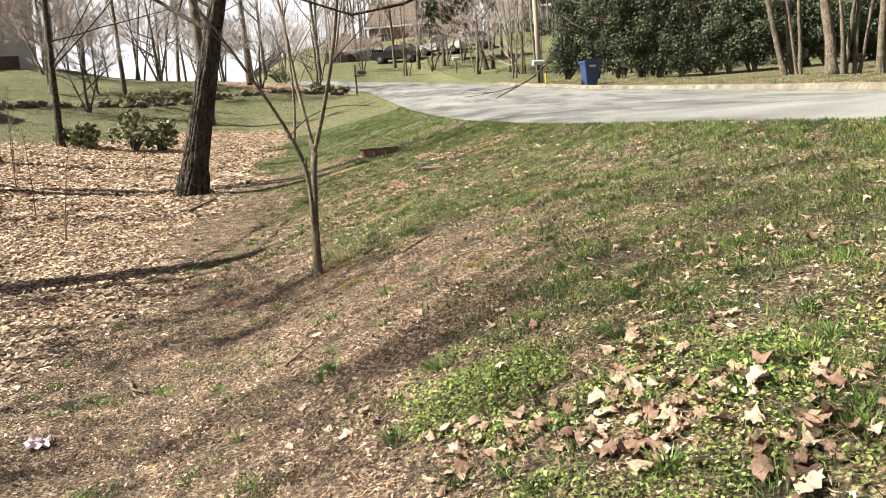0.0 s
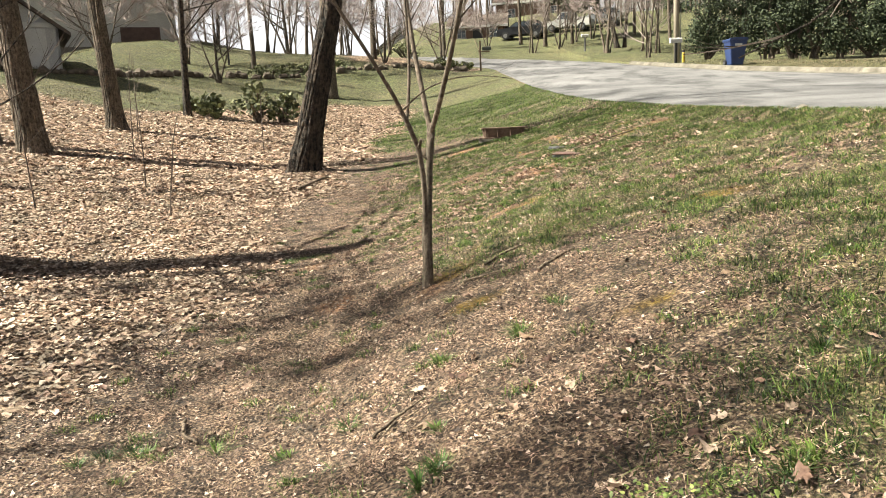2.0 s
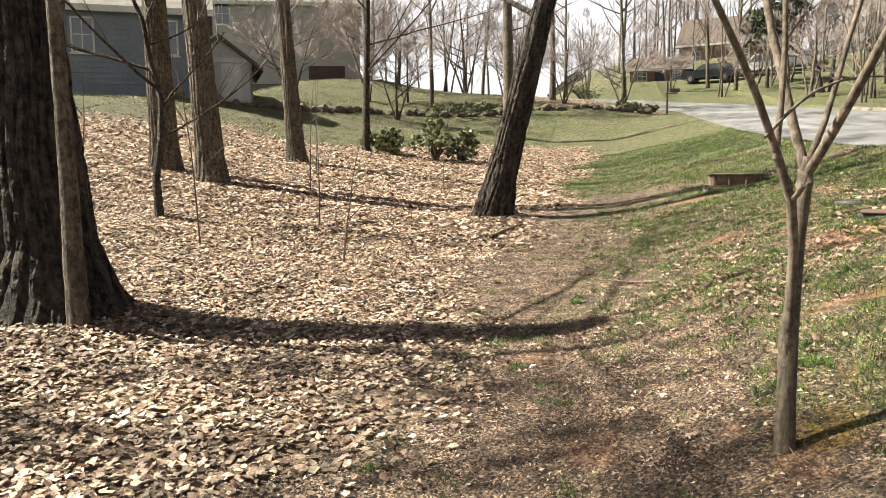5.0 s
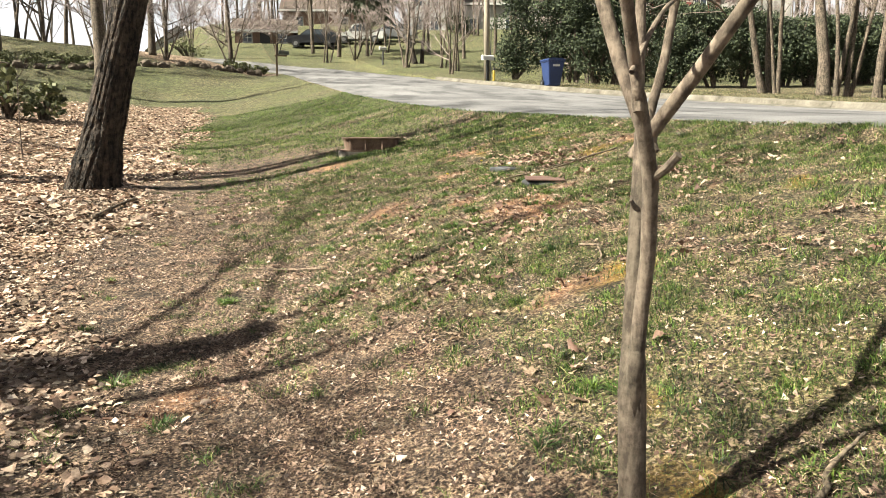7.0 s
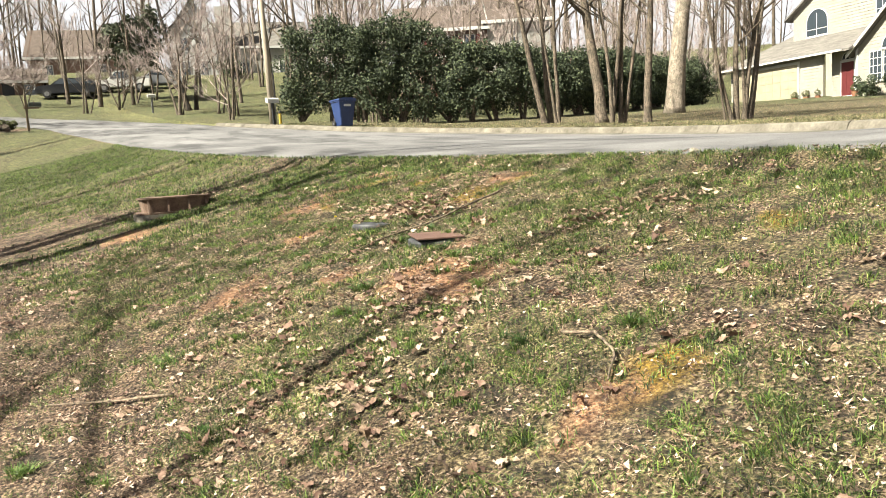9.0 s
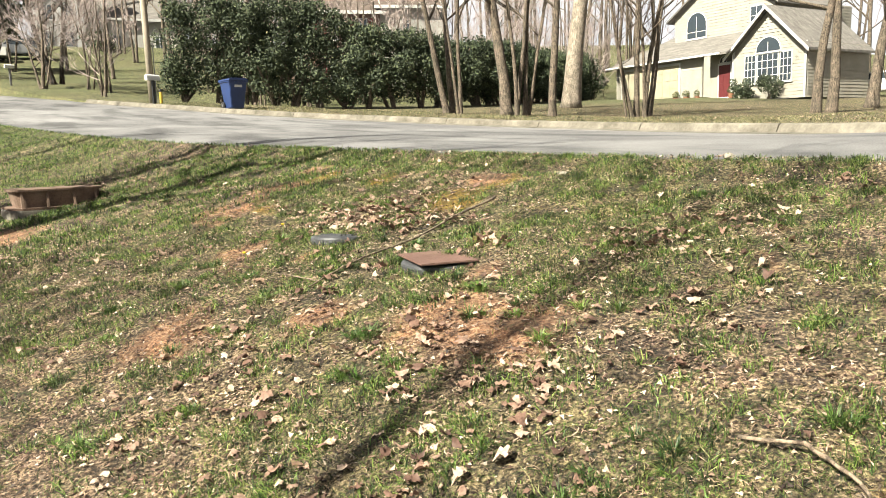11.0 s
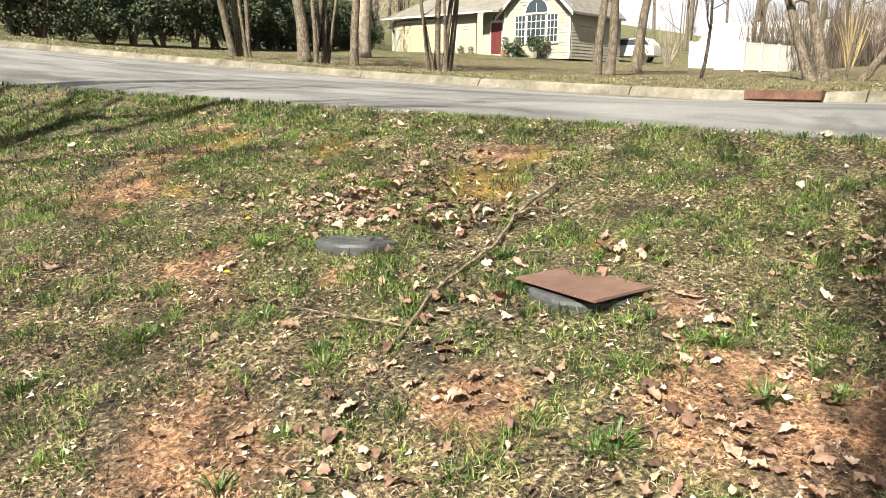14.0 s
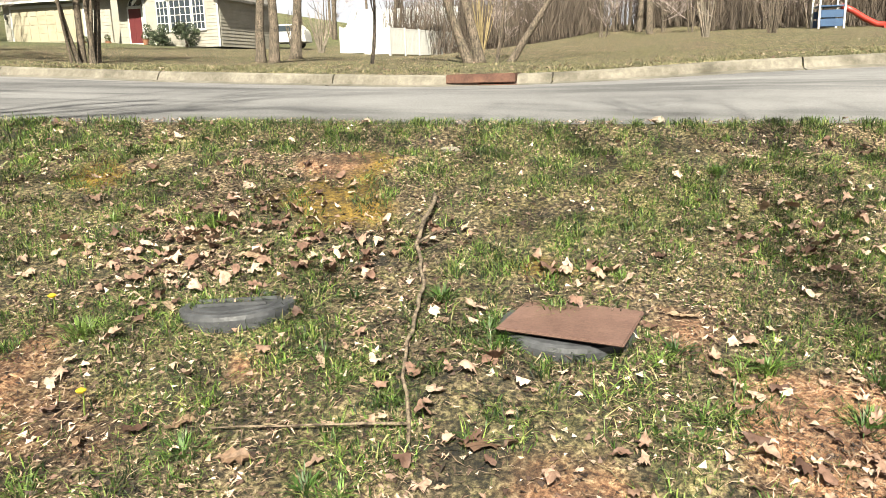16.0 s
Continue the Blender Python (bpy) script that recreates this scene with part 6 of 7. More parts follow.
def yellow_house():
    """Local x runs along the front, y into the house."""
    t = thing("house", pose(39, 43.5, 3.6, 0, 0, -90), "cream clapboard house with arched window, red door and garage", "house")
    # front gable
    lapped(t, M_CREAM, 2.0, 7.2, -0.3, 2.75, 0.0, (4.6, 5.15))
    lapped(t, M_CREAM, 0, 6, -0.3, 2.9, m=pose(7.2, 0.1, 0, 0, 0, 90))
    lapped(t, M_CREAM, -4, 0, -0.3, 2.9, m=pose(2.0, 0.0, 0, 0, 0, -90))
    for sx in (2.0, 7.08):
        part("corner_board", Geo().box((sx, -0.06, -0.3), (sx + 0.12, 0.03, 2.95)), M_WHITE, t)
    slab_roof(t, [(1.6, -0.45, 2.5), (1.6, 6.0, 2.5), (4.6, 6.0, 5.35), (4.6, -0.45, 5.35)], M_SHINGLE)
    slab_roof(t, [(7.6, -0.45, 2.5), (4.6, -0.45, 5.35), (4.6, 6.0, 5.35), (7.6, 6.0, 2.5)], M_SHINGLE)
    for a, b in (((1.6, 2.48), (4.6, 5.33)), ((7.6, 2.48), (4.6, 5.33))):
        part("barge_board", Geo().add([(a[0], -0.5, a[1] - 0.22), (b[0], -0.5, b[1] - 0.22), (b[0], -0.5, b[1]), (a[0], -0.5, a[1]), (a[0], -0.44, a[1] - 0.22), (b[0], -0.44, b[1] - 0.22), (b[0], -0.44, b[1]), (a[0], -0.44, a[1])], ((0, 1, 2, 3), (7, 6, 5, 4), (0, 3, 7, 4), (2, 1, 5, 6), (1, 0, 4, 5), (3, 2, 6, 7))), M_WHITE, t)
    # the great arched window: three lights below, a half round above
    window(t, 2.92, 0.72, 0.85, 1.80, 0.0, 3, 4)
    window(t, 3.85, 0.72, 1.5, 1.80, 0.0, 4, 4)
    window(t, 5.43, 0.72, 0.85, 1.80, 0.0, 3, 4)
    window(t, 3.7, 2.56, 1.8, 0.06, 0.0, 2, 1, arch=True)
    # entry
    lapped(t, M_CREAM, -0.1, 2.0, -0.3, 2.9, 0.33)
    d = part("door", Geo().box((0.72, 0.19, 0.1), (1.62, 0.27, 2.15)), M_REDDOOR, t, "red front door", bevel=0.01)
    for px, pz in ((0.80, 0.25), (1.22, 0.25), (0.80, 1.0), (1.22, 1.0)):
        part("panel", Geo().box((px, 0.17, pz), (px + 0.33, 0.195, pz + 0.6)), M_REDDOOR, d, bevel=0.008)
    part("door_frame", Geo().box((0.62, 0.20, -0.1), (1.72, 0.30, 2.25)), M_WHITE, t)
    window(t, 0.70, 2.27, 0.94, 0.06, 0.29, 3, 1, arch=True)
    part("porch_step", Geo().box((-0.1, -0.3, -0.5), (2.0, 0.3, -0.02)), M_CONCRETE, t)
    # garage
    lapped(t, M_CREAM, -8.3, -0.1, 0.2, 3.0, -0.4)
    lapped(t, M_CREAM, -6, 0, 0.2, 3.0, m=pose(-8.3, -0.4, 0, 0, 0, -90))
    g = part("garage_door", Geo().box((-7.6, -0.50, 0.3), (-2.1, -0.42, 2.45)), M_CREAM_DOOR, t)
    for r in range(4):
        for c in range(8):
            part("panel", Geo().box((-7.5 + c * 0.68, -0.52, 0.38 + r * 0.53), (-6.92 + c * 0.68, -0.495, 0.82 + r * 0.53)), M_CREAM_DOOR, g, bevel=0.012)
    part("garage_trim", Geo().box((-7.75, -0.49, 2.45), (-1.95, -0.40, 2.62)), M_WHITE, t)
    for sx in (-7.75, -2.1):
        part("garage_trim", Geo().box((sx, -0.49, 0.2), (sx + 0.15, -0.40, 2.45)), M_WHITE, t)
    slab_roof(t, [(-8.9, -0.9, 2.85), (2.2, -0.9, 2.85), (2.2, 4.2, 5.2), (-6.6, 4.2, 5.2)], M_SHINGLE)
    part("gutter", Geo().box((-8.9, -1.0, 2.74), (1.7, -0.88, 2.86)), M_WHITE, t)
    part("lamp", Geo().lathe(((0.05, 0), (0.08, 0.1), (0.08, 0.26), (0.02, 0.34)), 8, pose(-8.0, -0.58, 1.85)), M_DARK, t)
    part("downpipe", Geo().tube([(2.05, -0.12, 0), (2.05, -0.12, 2.7)], [0.04, 0.04], 6), M_WHITE, t)
    # upper storey
    lapped(t, M_CREAM, -5.4, 3.0, 3.6, 6.4, 2.6, (-1.2, 8.8))
    slab_roof(t, [(-5.9, 2.2, 6.0), (-5.9, 9.0, 6.0), (-1.2, 9.0, 9.0), (-1.2, 2.2, 9.0)], M_SHINGLE)
    slab_roof(t, [(3.5, 2.2, 6.0), (-1.2, 2.2, 9.0), (-1.2, 9.0, 9.0), (3.5, 9.0, 6.0)], M_SHINGLE)
    window(t, -4.2, 4.5, 1.8, 0.95, 2.57, 2, 2, arch=True)
    window(t, 1.2, 4.7, 1.0, 1.3, 2.57, 2, 2)
    lapped(t, M_CREAM, 0, 8, -0.3, 6.2, m=pose(3.0, 2.7, 0, 0, 0, 90))
    part("back_wall", Geo().box((-8.3, 8.8, -0.5), (3.0, 9.0, 6.2)), M_CREAM, t)
    return t


yellow_house()
for x, y, h, w in ((37.9, 40.0, 1.45, 1.0), (37.9, 38.0, 1.4, 0.95)):
    bush("foundation_shrub", x, y, h, w, "rounded dark evergreen shrub under the arched window", "shrub", M_HEDGE, n=2200, size=(0.07, 0.14), group="shrubs before the house", z=3.35, stems=2)
bush("topiary_shrub", 37.6, 52.0, 1.7, 0.4, "small clipped evergreen beside the garage", "shrub", M_SHRUB, n=900, size=(0.07, 0.14), low=0.8, z=4.1, stems=1)


def planter(x, y, z):
    t = thing("planter", pose(x, y, z), "clay flower pot with dry plants beside the red door", "planter", "pots at the porch")
    part("pot", Geo().lathe(((0.14, 0), (0.2, 0.3), (0.22, 0.32), (0.18, 0.32)), 12), plain("terracotta", (0.30, 0.13, 0.07), (0.42, 0.21, 0.12), 6) if "terracotta" not in bpy.data.materials else bpy.data.materials["terracotta"], t)
    part("plant", leaf_cloud("plant", [(0, 0, 0.5)], [0.25], 160, (0.06, 0.14)), M_SHRUB, t)


for x, y in ((38.6, 44.0), (38.4, 44.8), (38.3, 45.6), (38.5, 41.2)):
    planter(x, y, 3.55)


def box_house(x, y, z, turn, L, D, H, rise, wall_mat, roof_mat, label, wins=(), ridge="x", door=None, shutters=None, chimney=None, overhang=0.4, lap=False):
    """A plain house: front along local x facing -y."""
    t = thing("house", pose(x, y, z, 0, 0, turn), label, "house")
    part("foundation", Geo().box((0.05, 0.05, -1.5), (L - 0.05, D - 0.05, 0.05)), M_CONCRETE, t)
    af, asd = (None, (D / 2, H + rise)) if ridge == "x" else ((L / 2, H + rise), None)
    for span, apex, m, seen in ((L, af, Matrix(), True), (D, asd, pose(L, 0, 0, 0, 0, 90), True), (L, af, pose(L, D, 0, 0, 0, 180), False), (D, asd, pose(0, D, 0, 0, 0, -90), False)):
        if lap and seen:
            lapped(t, wall_mat, 0, span, 0, H, apex=apex, m=m)
        else:
            part("wall", Geo().prism([(0, 0), (span, 0), (span, H)] + ([apex] if apex else []) + [(0, H)], 0.1, m), wall_mat, t)
    o = overhang
    if ridge == "x":
        k = rise * o / (D / 2)
        slab_roof(t, [(-o, -o, H - k), (L + o, -o, H - k), (L + o, D / 2, H + rise), (-o, D / 2, H + rise)], roof_mat)
        slab_roof(t, [(-o, D + o, H - k), (-o, D / 2, H + rise), (L + o, D / 2, H + rise), (L + o, D + o, H - k)], roof_mat)
    else:
        k = rise * o / (L / 2)
        slab_roof(t, [(-o, -o, H - k), (L / 2, -o, H + rise), (L / 2, D + o, H + rise), (-o, D + o, H - k)], roof_mat)
        slab_roof(t, [(L + o, -o, H - k), (L + o, D + o, H - k), (L / 2, D + o, H + rise), (L / 2, -o, H + rise)], roof_mat)
    part("fascia", Geo().box((-o, -o - 0.03, H - 0.35 if ridge == "x" else H - 0.3), (L + o, -o + 0.02, H - 0.12)) if ridge == "x" else Geo().box((-0.05, -0.08, H - 0.1), (L + 0.05, -0.02, H + 0.08)), M_WHITE, t)
    for wx, wz, ww, wh in wins:
        window(t, wx, wz, ww, wh, 0, 2, 2, False, shutters)
    if door:
        part("door", Geo().box((door[0], -0.06, 0.05), (door[0] + door[1], 0, door[2])), door[3], t)
    if chimney:
        cx, cy, cw, ch, cm = chimney
        part("chimney", Geo().box((cx, cy, -0.5), (cx + cw, cy + cw * 0.7, ch)), cm, t)
    return t


# brick house above the hedge: brick front, grey side
box_house(15.9, 60.6, 4.8, -20, 6.6, 9, 6.0, 2.4, M_BRICK, M_SHINGLE_B, "two-storey brick house with red shutters behind the hedge", [(0.9, 3.9, 0.9, 1.5), (2.9, 3.9, 0.9, 1.5), (4.8, 3.9, 0.9, 1.5), (4.8, 0.9, 0.9, 1.5), (2.9, 0.9, 0.9, 1.5)], shutters=M_SHUTTER)
box_house(22.1, 58.4, 4.8, -20, 4.6, 9, 6.4, 2.6, M_GREYSIDE, M_SHINGLE_B, "grey-sided wing of the house behind the hedge", [(1.6, 4.6, 0.6, 0.9)])
# white house with tall chimney on the hill
box_house(1.2, 90.5, 10.6, -6, 4.4, 8, 5.6, 3.0, M_PALESIDE, M_SHINGLE, "white gabled house on the hill with tall windows", [(0.8, 0.8, 0.9, 1.5), (2.6, 0.8, 0.9, 1.5), (0.8, 3.3, 0.9, 1.4), (2.6, 3.3, 0.9, 1.4)], ridge="y", lap=False)
box_house(5.6, 91.5, 10.4, -6, 9.5, 8, 4.2, 3.2, M_GREYSIDE, M_SHINGLE, "grey wing with a tall chimney on the hill", [(2.5, 1.2, 0.9, 1.3), (6.5, 1.2, 0.9, 1.3)], chimney=(0.2, -0.5, 1.7, 8.2, M_GREYSIDE))
# brick house far up the road
box_house(-15.2, 79.5, 8.0, 6, 5.4, 6, 2.0, 1.3, M_BRICK, M_SHINGLE_B, "low brown brick house up the road", [(0.7, 0.7, 0.9, 0.9), (3.9, 0.7, 0.9, 0.9)], door=(2.3, 0.9, 1.7, M_DARK), chimney=(1.6, 2.6, 0.6, 3.9, M_BRICK))
box_house(-13.0, 97, 11.4, -4, 9.5, 8, 3.0, 3.4, M_BRICK, M_SHINGLE_B, "brown-roofed house behind the low brick house", [(1.4, 0.9, 1.0, 1.2), (6.6, 0.9, 1.0, 1.2)])
# low house with garage beyond the bed
box_house(-26.2, 90.0, 6.9, 10, 6.0, 6, 2.2, 2.4, M_PALESIDE, M_SHINGLE, "low pale house beyond the planting bed", [(1.2, 0.7, 1.0, 1.0), (4, 0.7, 1.0, 1.0)], ridge="y")
# the tall pale house on the rise
box_house(-38.8, 42.2, 6.35, 32, 13.4, 7, 5.4, 1.4, M_GREYSIDE, M_SHINGLE, "tall grey-sided house on the rise with brown basement panels", [(4.0, 3.8, 1.0, 1.4), (8.2, 3.8, 1.0, 1.4)], door=(10.0, 2.4, 1.2, M_SOIL), lap=True)
# blue-grey house close by and its low garage
box_house(-26.6, 22.6, 3.4, 42, 7.2, 4, 3.5, 0.9, M_BLUESIDE, M_SHINGLE, "blue-grey clapboard house beside the leaf litter", [(5.55, 1.7, 0.75, 1.3), (2.6, 1.7, 0.8, 1.3)], lap=True, door=(6.7, 0.45, 2.3, M_DARK))
box_house(-22.2, 27.45, 3.45, 42, 2.5, 4, 1.65, 0.95, M_PALESIDE, M_SHINGLE_B, "low pale garage with a white door", [], door=(1.3, 0.75, 1.5, M_WHITE), ridge="y")
bush("dark_shrub", -21.2, 27.3, 1.7, 0.36, "narrow dark evergreen shrub before the garage", "shrub", M_HEDGE, n=1600, size=(0.08, 0.16), stems=2)


# ---- cars on the far drive ----
def car(x, y, turn, paint, label, tall=1.0, truck=False):
    t = thing("car", pose(x, y, gz(x, y), 0, 0, turn), label, "car", "cars on the drive")
    side = [(-2.3, 0.35), (2.3, 0.35), (2.35, 0.75), (2.2, 0.98), (1.15, 1.05)]
    side += [(0.55, 1.55 * tall), (-0.6, 1.6 * tall), (-0.85, 1.1), (-2.3, 1.05)] if truck else [(0.45, 1.55 * tall), (-1.7, 1.58 * tall), (-2.2, 1.1)]
    part("body", Geo().prism(side, 1.75, pose(0, -0.875, 0)), paint, t, bevel=0.06)
    win = [(0.95, 1.08), (0.45, 1.46 * tall), (-0.5, 1.5 * tall), (-0.7, 1.1)] if truck else [(0.95, 1.08), (0.4, 1.46 * tall), (-1.6, 1.48 * tall), (-1.95, 1.1)]
    for sy in (-0.89, 0.86):
        part("side_window", Geo().prism(win, 0.03, pose(0, sy, 0)), M_GLASS, t)
    part("windscreen", Geo().add([(1.14, -0.7, 1.1), (1.14, 0.7, 1.1), (0.6, 0.65, 1.5 * tall), (0.6, -0.65, 1.5 * tall), (1.05, -0.7, 1.1), (1.05, 0.7, 1.1), (0.5, 0.65, 1.5 * tall), (0.5, -0.65, 1.5 * tall)], ((0, 1, 2, 3), (7, 6, 5, 4), (0, 3, 7, 4), (1, 5, 6, 2), (0, 4, 5, 1), (3, 2, 6, 7))), M_GLASS, t)
    for wx in (-1.45, 1.45):
        for sy in (-0.8, 0.8):
            w = part("wheel", Geo().lathe(((0.2, -0.11), (0.34, -0.10), (0.34, 0.10), (0.2, 0.11)), 16, pose(wx, sy, 0.34, 90, 0, 0)), M_DARK, t)
            part("rim", Geo().lathe(((0.19, -0.125), (0.19, 0.125)), 12, pose(wx, sy, 0.34, 90, 0, 0)), M_STEEL, w)
    for sy in (-0.62, 0.62):
        part("headlight", Geo().box((2.26, sy - 0.18, 0.72), (2.37, sy + 0.18, 0.86)), M_WHITE, t)
    return t


M_CARDARK = plain("dark_car_paint", (0.03, 0.032, 0.036), (0.05, 0.052, 0.058), 2, 0.3, 0.4, relief=0)
M_CARSILVER = plain("silver_car_paint", (0.42, 0.43, 0.45), (0.52, 0.53, 0.55), 2, 0.3, 0.5, relief=0)
car(-7.6, 76.5, 172, M_CARDARK, "dark grey hatchback parked on the hillside drive", 1.0)
car(-3.4, 78.5, 170, M_WHITE, "white pickup parked on the hillside drive", 1.12, True)
car(-0.4, 80.5, 168, M_CARSILVER, "silver car parked on the hillside drive", 1.05)
car(46.8, 36.8, 100, M_WHITE, "white car parked beside the cream house", 1.0)


# ---- fence, shed and playset ----
def fence():
    t = thing("fence", pose(0, 0, 0), "white vinyl privacy fence around the back garden", "fence")
    runs = [((45.0, 31.2), (45.0, 27.8)), ((45.0, 27.8), (53.5, 25.6))]
    for (ax, ay), (bx, by) in runs:
        n = max(2, round(math.dist((ax, ay), (bx, by)) / 1.8))
        turn = math.degrees(math.atan2(by - ay, bx - ax))
        for k in range(n):
            f0, f1 = k / n, (k + 1) / n
            x0, y0, x1, y1 = ax + (bx - ax) * f0, ay + (by - ay) * f0, ax + (bx - ax) * f1, ay + (by - ay) * f1
            L, z = math.dist((x0, y0), (x1, y1)), min(gz(x0, y0), gz(x1, y1)) + 0.05
            m = pose(x0, y0, z, 0, 0, turn)
            part("post", Geo().box((-0.06, -0.06, -0.2), (0.06, 0.06, 1.75), m), M_WHITE, t)
            for j in range(10):
                part("slat", Geo().box((0.07 + j * (L - 0.14) / 10, -0.02, 0.05), (0.07 + (j + 0.94) * (L - 0.14) / 10, 0.02, 1.6), m), M_WHITE, t)
            part("rail", Geo().box((0.05, -0.03, 1.6), (L - 0.05, 0.03, 1.68), m), M_WHITE, t)


fence()
box_house(52.5, 33.5, 3.2, -80, 7.5, 4, 2.0, 1.2, M_PALESIDE, M_PALESIDE, "low white shed with a pale roof behind the fence", [(2, 0.8, 0.8, 0.8)])


def playset():
    z = gz(44.3, 2.3)
    t = thing("playset", pose(44.3, 2.3, z, 0, 0, 8), "children's playset with blue panel, white posts and red slide", "playset")
    for px, py in ((0, -0.64), (0, 0.64), (1.2, -0.64), (1.2, 0.64)):
        part("post", Geo().box((px - 0.05, py - 0.05, -0.1), (px + 0.05, py + 0.05, 2.5)), M_WHITE, t, bevel=0.01)
    for k in range(2):
        part("panel", Geo().box((-0.03, -0.58, 0.12 + k * 0.46), (0.03, 0.58, 0.52 + k * 0.46)), M_PLAYBLUE, t, bevel=0.015)
        part("panel", Geo().box((1.17, -0.58, 0.12 + k * 0.46), (1.23, 0.58, 0.52 + k * 0.46)), M_PLAYBLUE, t, bevel=0.015)
    part("deck", Geo().box((-0.05, -0.62, 1.15), (1.25, 0.62, 1.22)), M_PLAYBLUE, t)
    pts = [(0.6, -0.65, 1.2), (0.6, -1.2, 0.95), (0.6, -1.9, 0.5), (0.6, -2.5, 0.2), (0.6, -3.0, 0.14)]
    slide = part("slide", Geo().tube(pts, [0.16] * 5, 8), M_PLAYRED, t, "red plastic slide", smooth=True)
    part("slide_foot", Geo().box((0.45, -2.95, -0.1), (0.75, -2.85, 0.12)), M_PLAYRED, slide)


M_PLAYBLUE = plain("blue_play_plastic", (0.03, 0.075, 0.17), (0.05, 0.115, 0.24), 4, 0.5, relief=0.05)
M_PLAYRED = plain("red_play_plastic", (0.38, 0.03, 0.02), (0.52, 0.06, 0.04), 4, 0.45, relief=0.05)
playset()


# ---- left-hand garden: stone edge, bushes, planting bed ----
def stone_edge(points, label, group, lo, hi):
    for (ax, ay), (bx, by) in zip(points, points[1:]):
        n = max(2, round(math.dist((ax, ay), (bx, by)) / ((lo + hi) * 0.8)))
        for k in range(n):
            f = (k + rnd.random() * 0.5) / n
            stone(ax + (bx - ax) * f + rnd.uniform(-0.15, 0.15), ay + (by - ay) * f + rnd.uniform(-0.15, 0.15), rnd.uniform(lo, hi), label, M_FIELD, "edging_stone", group, 0.75, rnd.uniform(0.7, 1.0))


stone_edge([(-20.5, 25.0), (-19.5, 31.5), (-19.7, 36.0), (-18.0, 38.8), (-15.3, 41.1), (-13.8, 43.5), (-10.8, 45.5), (-7.6, 47.6)], "brown fieldstone of the low garden edging", "fieldstone edging", 0.13, 0.30)
for x, y, h, w in ((-11.3, 24.0, 0.7, 0.6), (-10.1, 24.4, 1.25, 0.85), (-9.5, 24.9, 1.0, 0.7), (-12.0, 24.6, 0.7, 0.6)):
    bush("evergreen_bush", x, y, h, w, "loose broad-leaved evergreen bush at the edge of leaf litter", "shrub", M_SHRUB, n=330, size=(0.10, 0.22), group="evergreen bushes", lump_n=14, stems=7)
for x, y, h, w in ((-9.6, 49.0, 0.6, 0.55), (-8.9, 48.8, 0.55, 0.5), (-8.1, 49.0, 0.5, 0.45), (-13.5, 55, 1.3, 1.4), (-17.0, 40.5, 0.6, 1.2), (-16.0, 42.0, 0.5, 1.2), (-14.7, 43.3, 0.5, 1.1)):
    bush("garden_shrub", x, y, h, w, "small green shrub in the planting bed", "shrub", M_SHRUB, n=700, size=(0.08, 0.16), group="planting bed shrubs")
for x, y, h in ((-2.2, 69, 6.5), (-1.0, 71, 7.5), (-3.4, 72, 6)):
    bush("pine_tree", x, y, h, 1.5, "dark green pine on the hillside lawn", "tree", M_PINE, n=1300, size=(0.2, 0.5), low=2.4, group="pines on the hill", lump_n=34, stems=2)
bush("round_shrub", 6.5, 88.0, 1.9, 1.8, "dark rounded shrub before the hill house", "shrub", M_HEDGE, n=1500, size=(0.2, 0.35), stems=2)
M_CANE = plain("yellow_canes", (0.30, 0.22, 0.10), (0.50, 0.40, 0.22), 6, 0.9, relief=0)


def cane_shrub(x, y, h, n, label, mat):
    t = thing("cane_shrub", pose(x, y, gz(x, y)), label, "shrub", "bare shrubs on the far lawn")
    for k in range(n):
        a, s = rnd.uniform(0, 6.28), rnd.uniform(0.05, 0.35)
        pts = wander((s * 0.5 * math.cos(a), s * 0.5 * math.sin(a), -0.05), (s * math.cos(a), s * math.sin(a), 1), h * rnd.uniform(0.7, 1.1), 5, 0.08, 0.02)
        part("cane", Geo().tube(pts, [0.03, 0.026, 0.022, 0.018, 0.014, 0.008], 4), mat, t)


cane_shrub(41, 20.8, 3.2, 26, "upright yellowish bare cane shrub on the far lawn", M_CANE)
cane_shrub(42.5, 31.5, 2.6, 30, "wide bare grey shrub before the white fence", M_PALE)
cane_shrub(43, 33.5, 2.4, 24, "wide bare brown shrub before the white fence", M_BARK)
cane_shrub(37.5, 6.0, 2.2, 22, "low bare brown shrub near the playset", M_BARK)
cane_shrub(36, 9.0, 2.0, 18, "low bare tangled shrub on the far lawn", M_PALE)


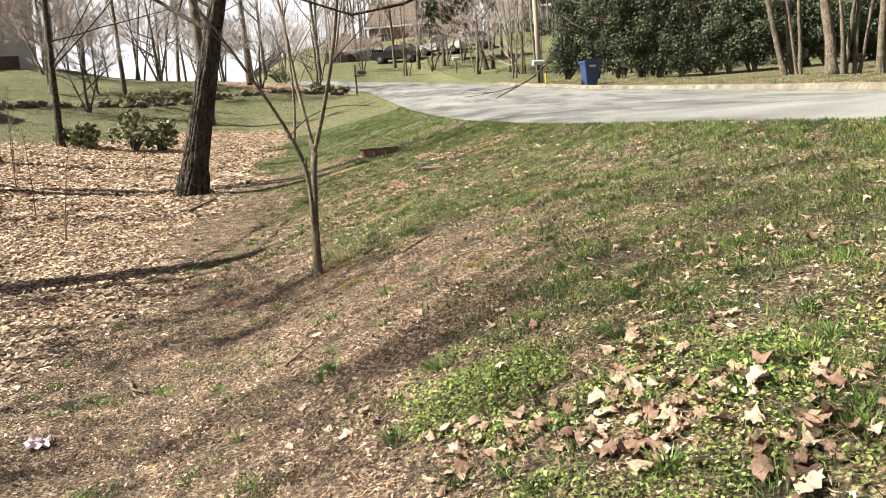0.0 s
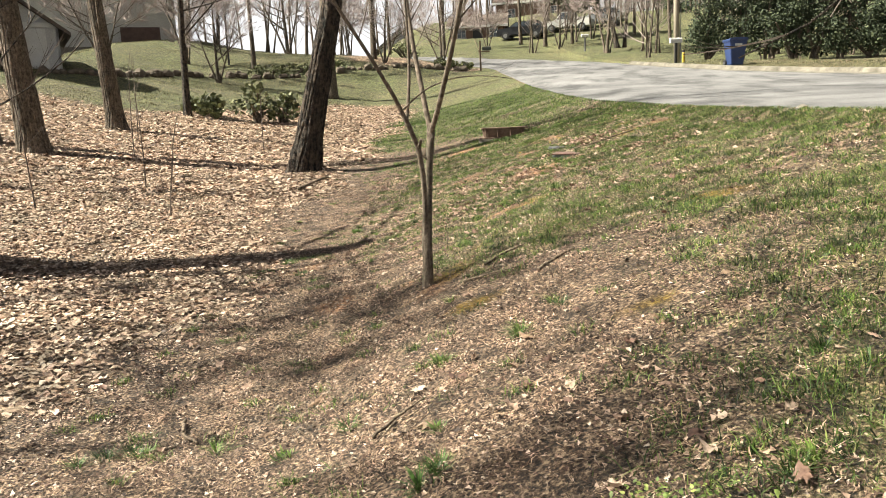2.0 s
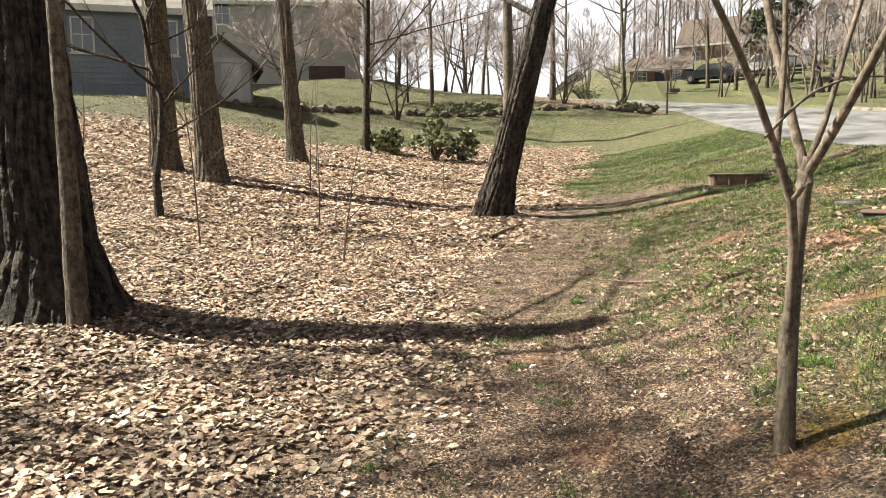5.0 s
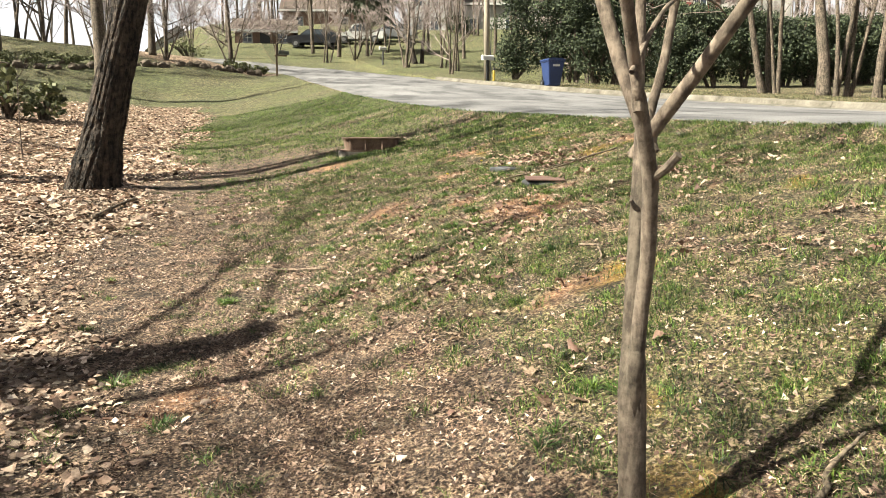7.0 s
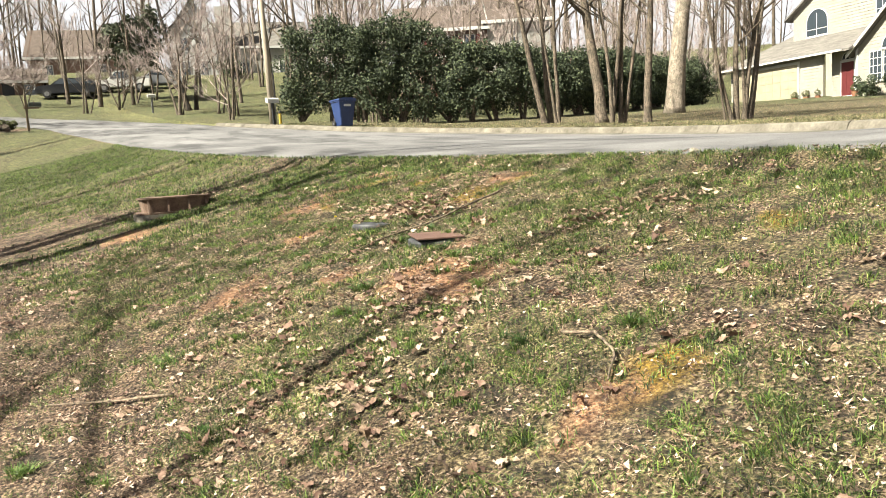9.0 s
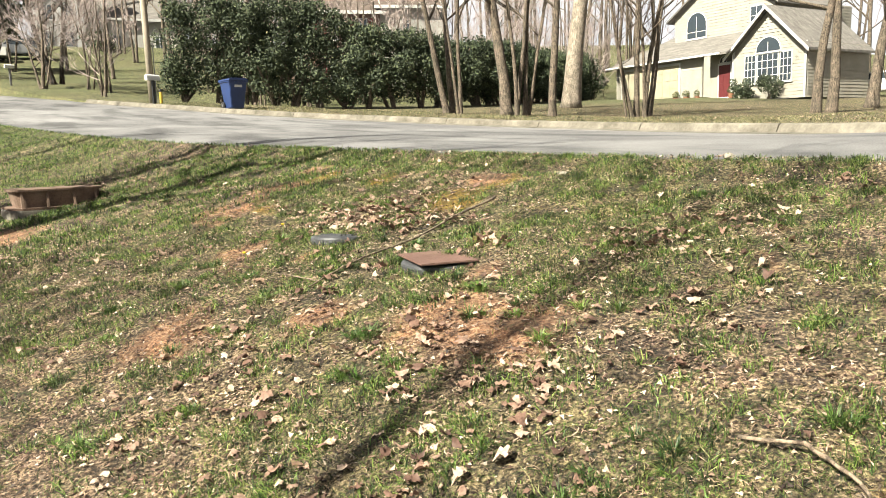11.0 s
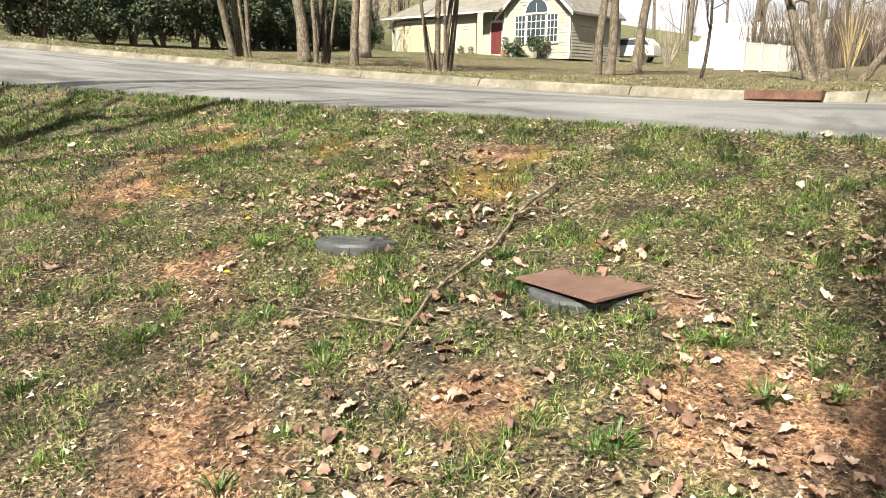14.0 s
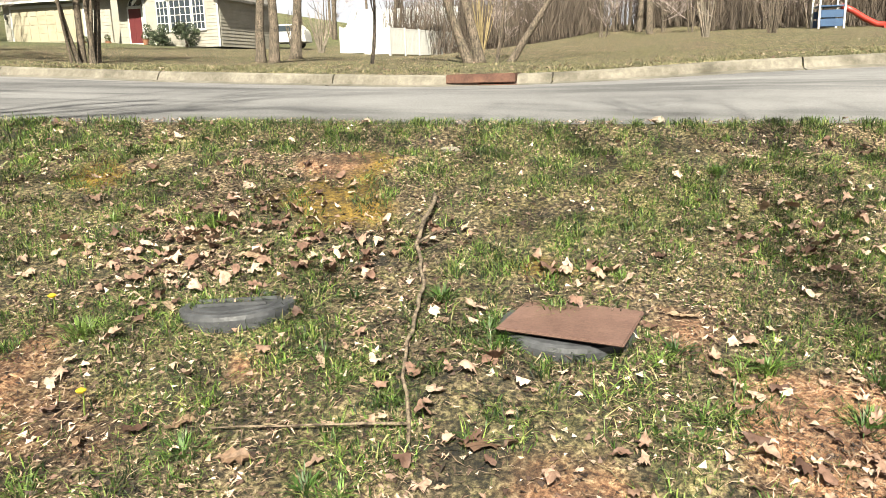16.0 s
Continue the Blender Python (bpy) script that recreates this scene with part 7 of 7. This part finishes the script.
def garden_post(x, y, h):
    t = thing("post", pose(x, y, gz(x, y)), "thin dark garden post standing on the lawn", "post")
    part("shaft", Geo().tube([(0, 0, -0.1), (0, 0, h)], [0.06, 0.05], 8), M_DARK, t)
    part("cap", Geo().lathe(((0.07, h), (0.07, h + 0.06), (0.02, h + 0.1)), 8), M_DARK, t)


garden_post(-19.9, 41.7, 2.6)


# ---- rough growth across the road ----
def slivers(name, x, y, h, w, lean):
    """Bare stalks and twigs as thin upright slivers."""
    n = len(x)
    z = ground_z(x, y)
    hh, a, b = RNG.uniform(h[0], h[1], n), RNG.uniform(0, 6.28, n), RNG.uniform(0, 6.28, n)
    ln = RNG.normal(0, lean, n) * hh
    lift = RNG.random(n) ** 2 * hh * 0.8
    v = np.stack([np.stack([x - np.cos(a) * w, y - np.sin(a) * w, z + lift], -1), np.stack([x + np.cos(a) * w, y + np.sin(a) * w, z + lift], -1), np.stack([x + np.cos(b) * ln, y + np.sin(b) * ln, z + lift + hh], -1)], 1)
    return bulk_mesh(name, v.reshape(-1, 3), np.arange(3 * n).reshape(-1, 3))


x, y = RNG.uniform(49, 74, 80000), RNG.uniform(-34, 30, 80000)
ok = vnoise(x, y, 5, 91) > 0.38
stuff("brushwood", slivers("brushwood", x[ok], y[ok], (0.6, 4.2), 0.022, 0.45), M_BRUSH, "dense bare brush at the foot of the woods", "brush")
y = RNG.uniform(-6, 40, 80000)
x = far_edge(y) + 0.25 + np.abs(RNG.normal(0, 1, 80000)) ** 1.6 * 6
stuff("verge_grass", blades("verge_grass", x, y, (0.015, 0.06), (0.008, 0.022), 1.2), M_DRYGRASS, "dry tan and green grass on the far verge", "grass")
y = RNG.uniform(0, 36, 4000)
x = far_edge(y) + 0.6 + RNG.random(4000) * 22
stuff("verge_leaves", leaves("verge_leaves", x, y, (0.03, 0.075), LEAF_ROUND, 0.15, 0.4), M_FALLEN, "dead leaves scattered over the far lawn", "fallen leaves")


# ---- the plan is drawn small: bring every thing to its true size ----
for ob in list(scene.objects):
    if ob.parent is None and ob.type in {"MESH", "EMPTY"}:
        ob.matrix_basis = Matrix.Scale(SIZE, 4) @ ob.matrix_basis
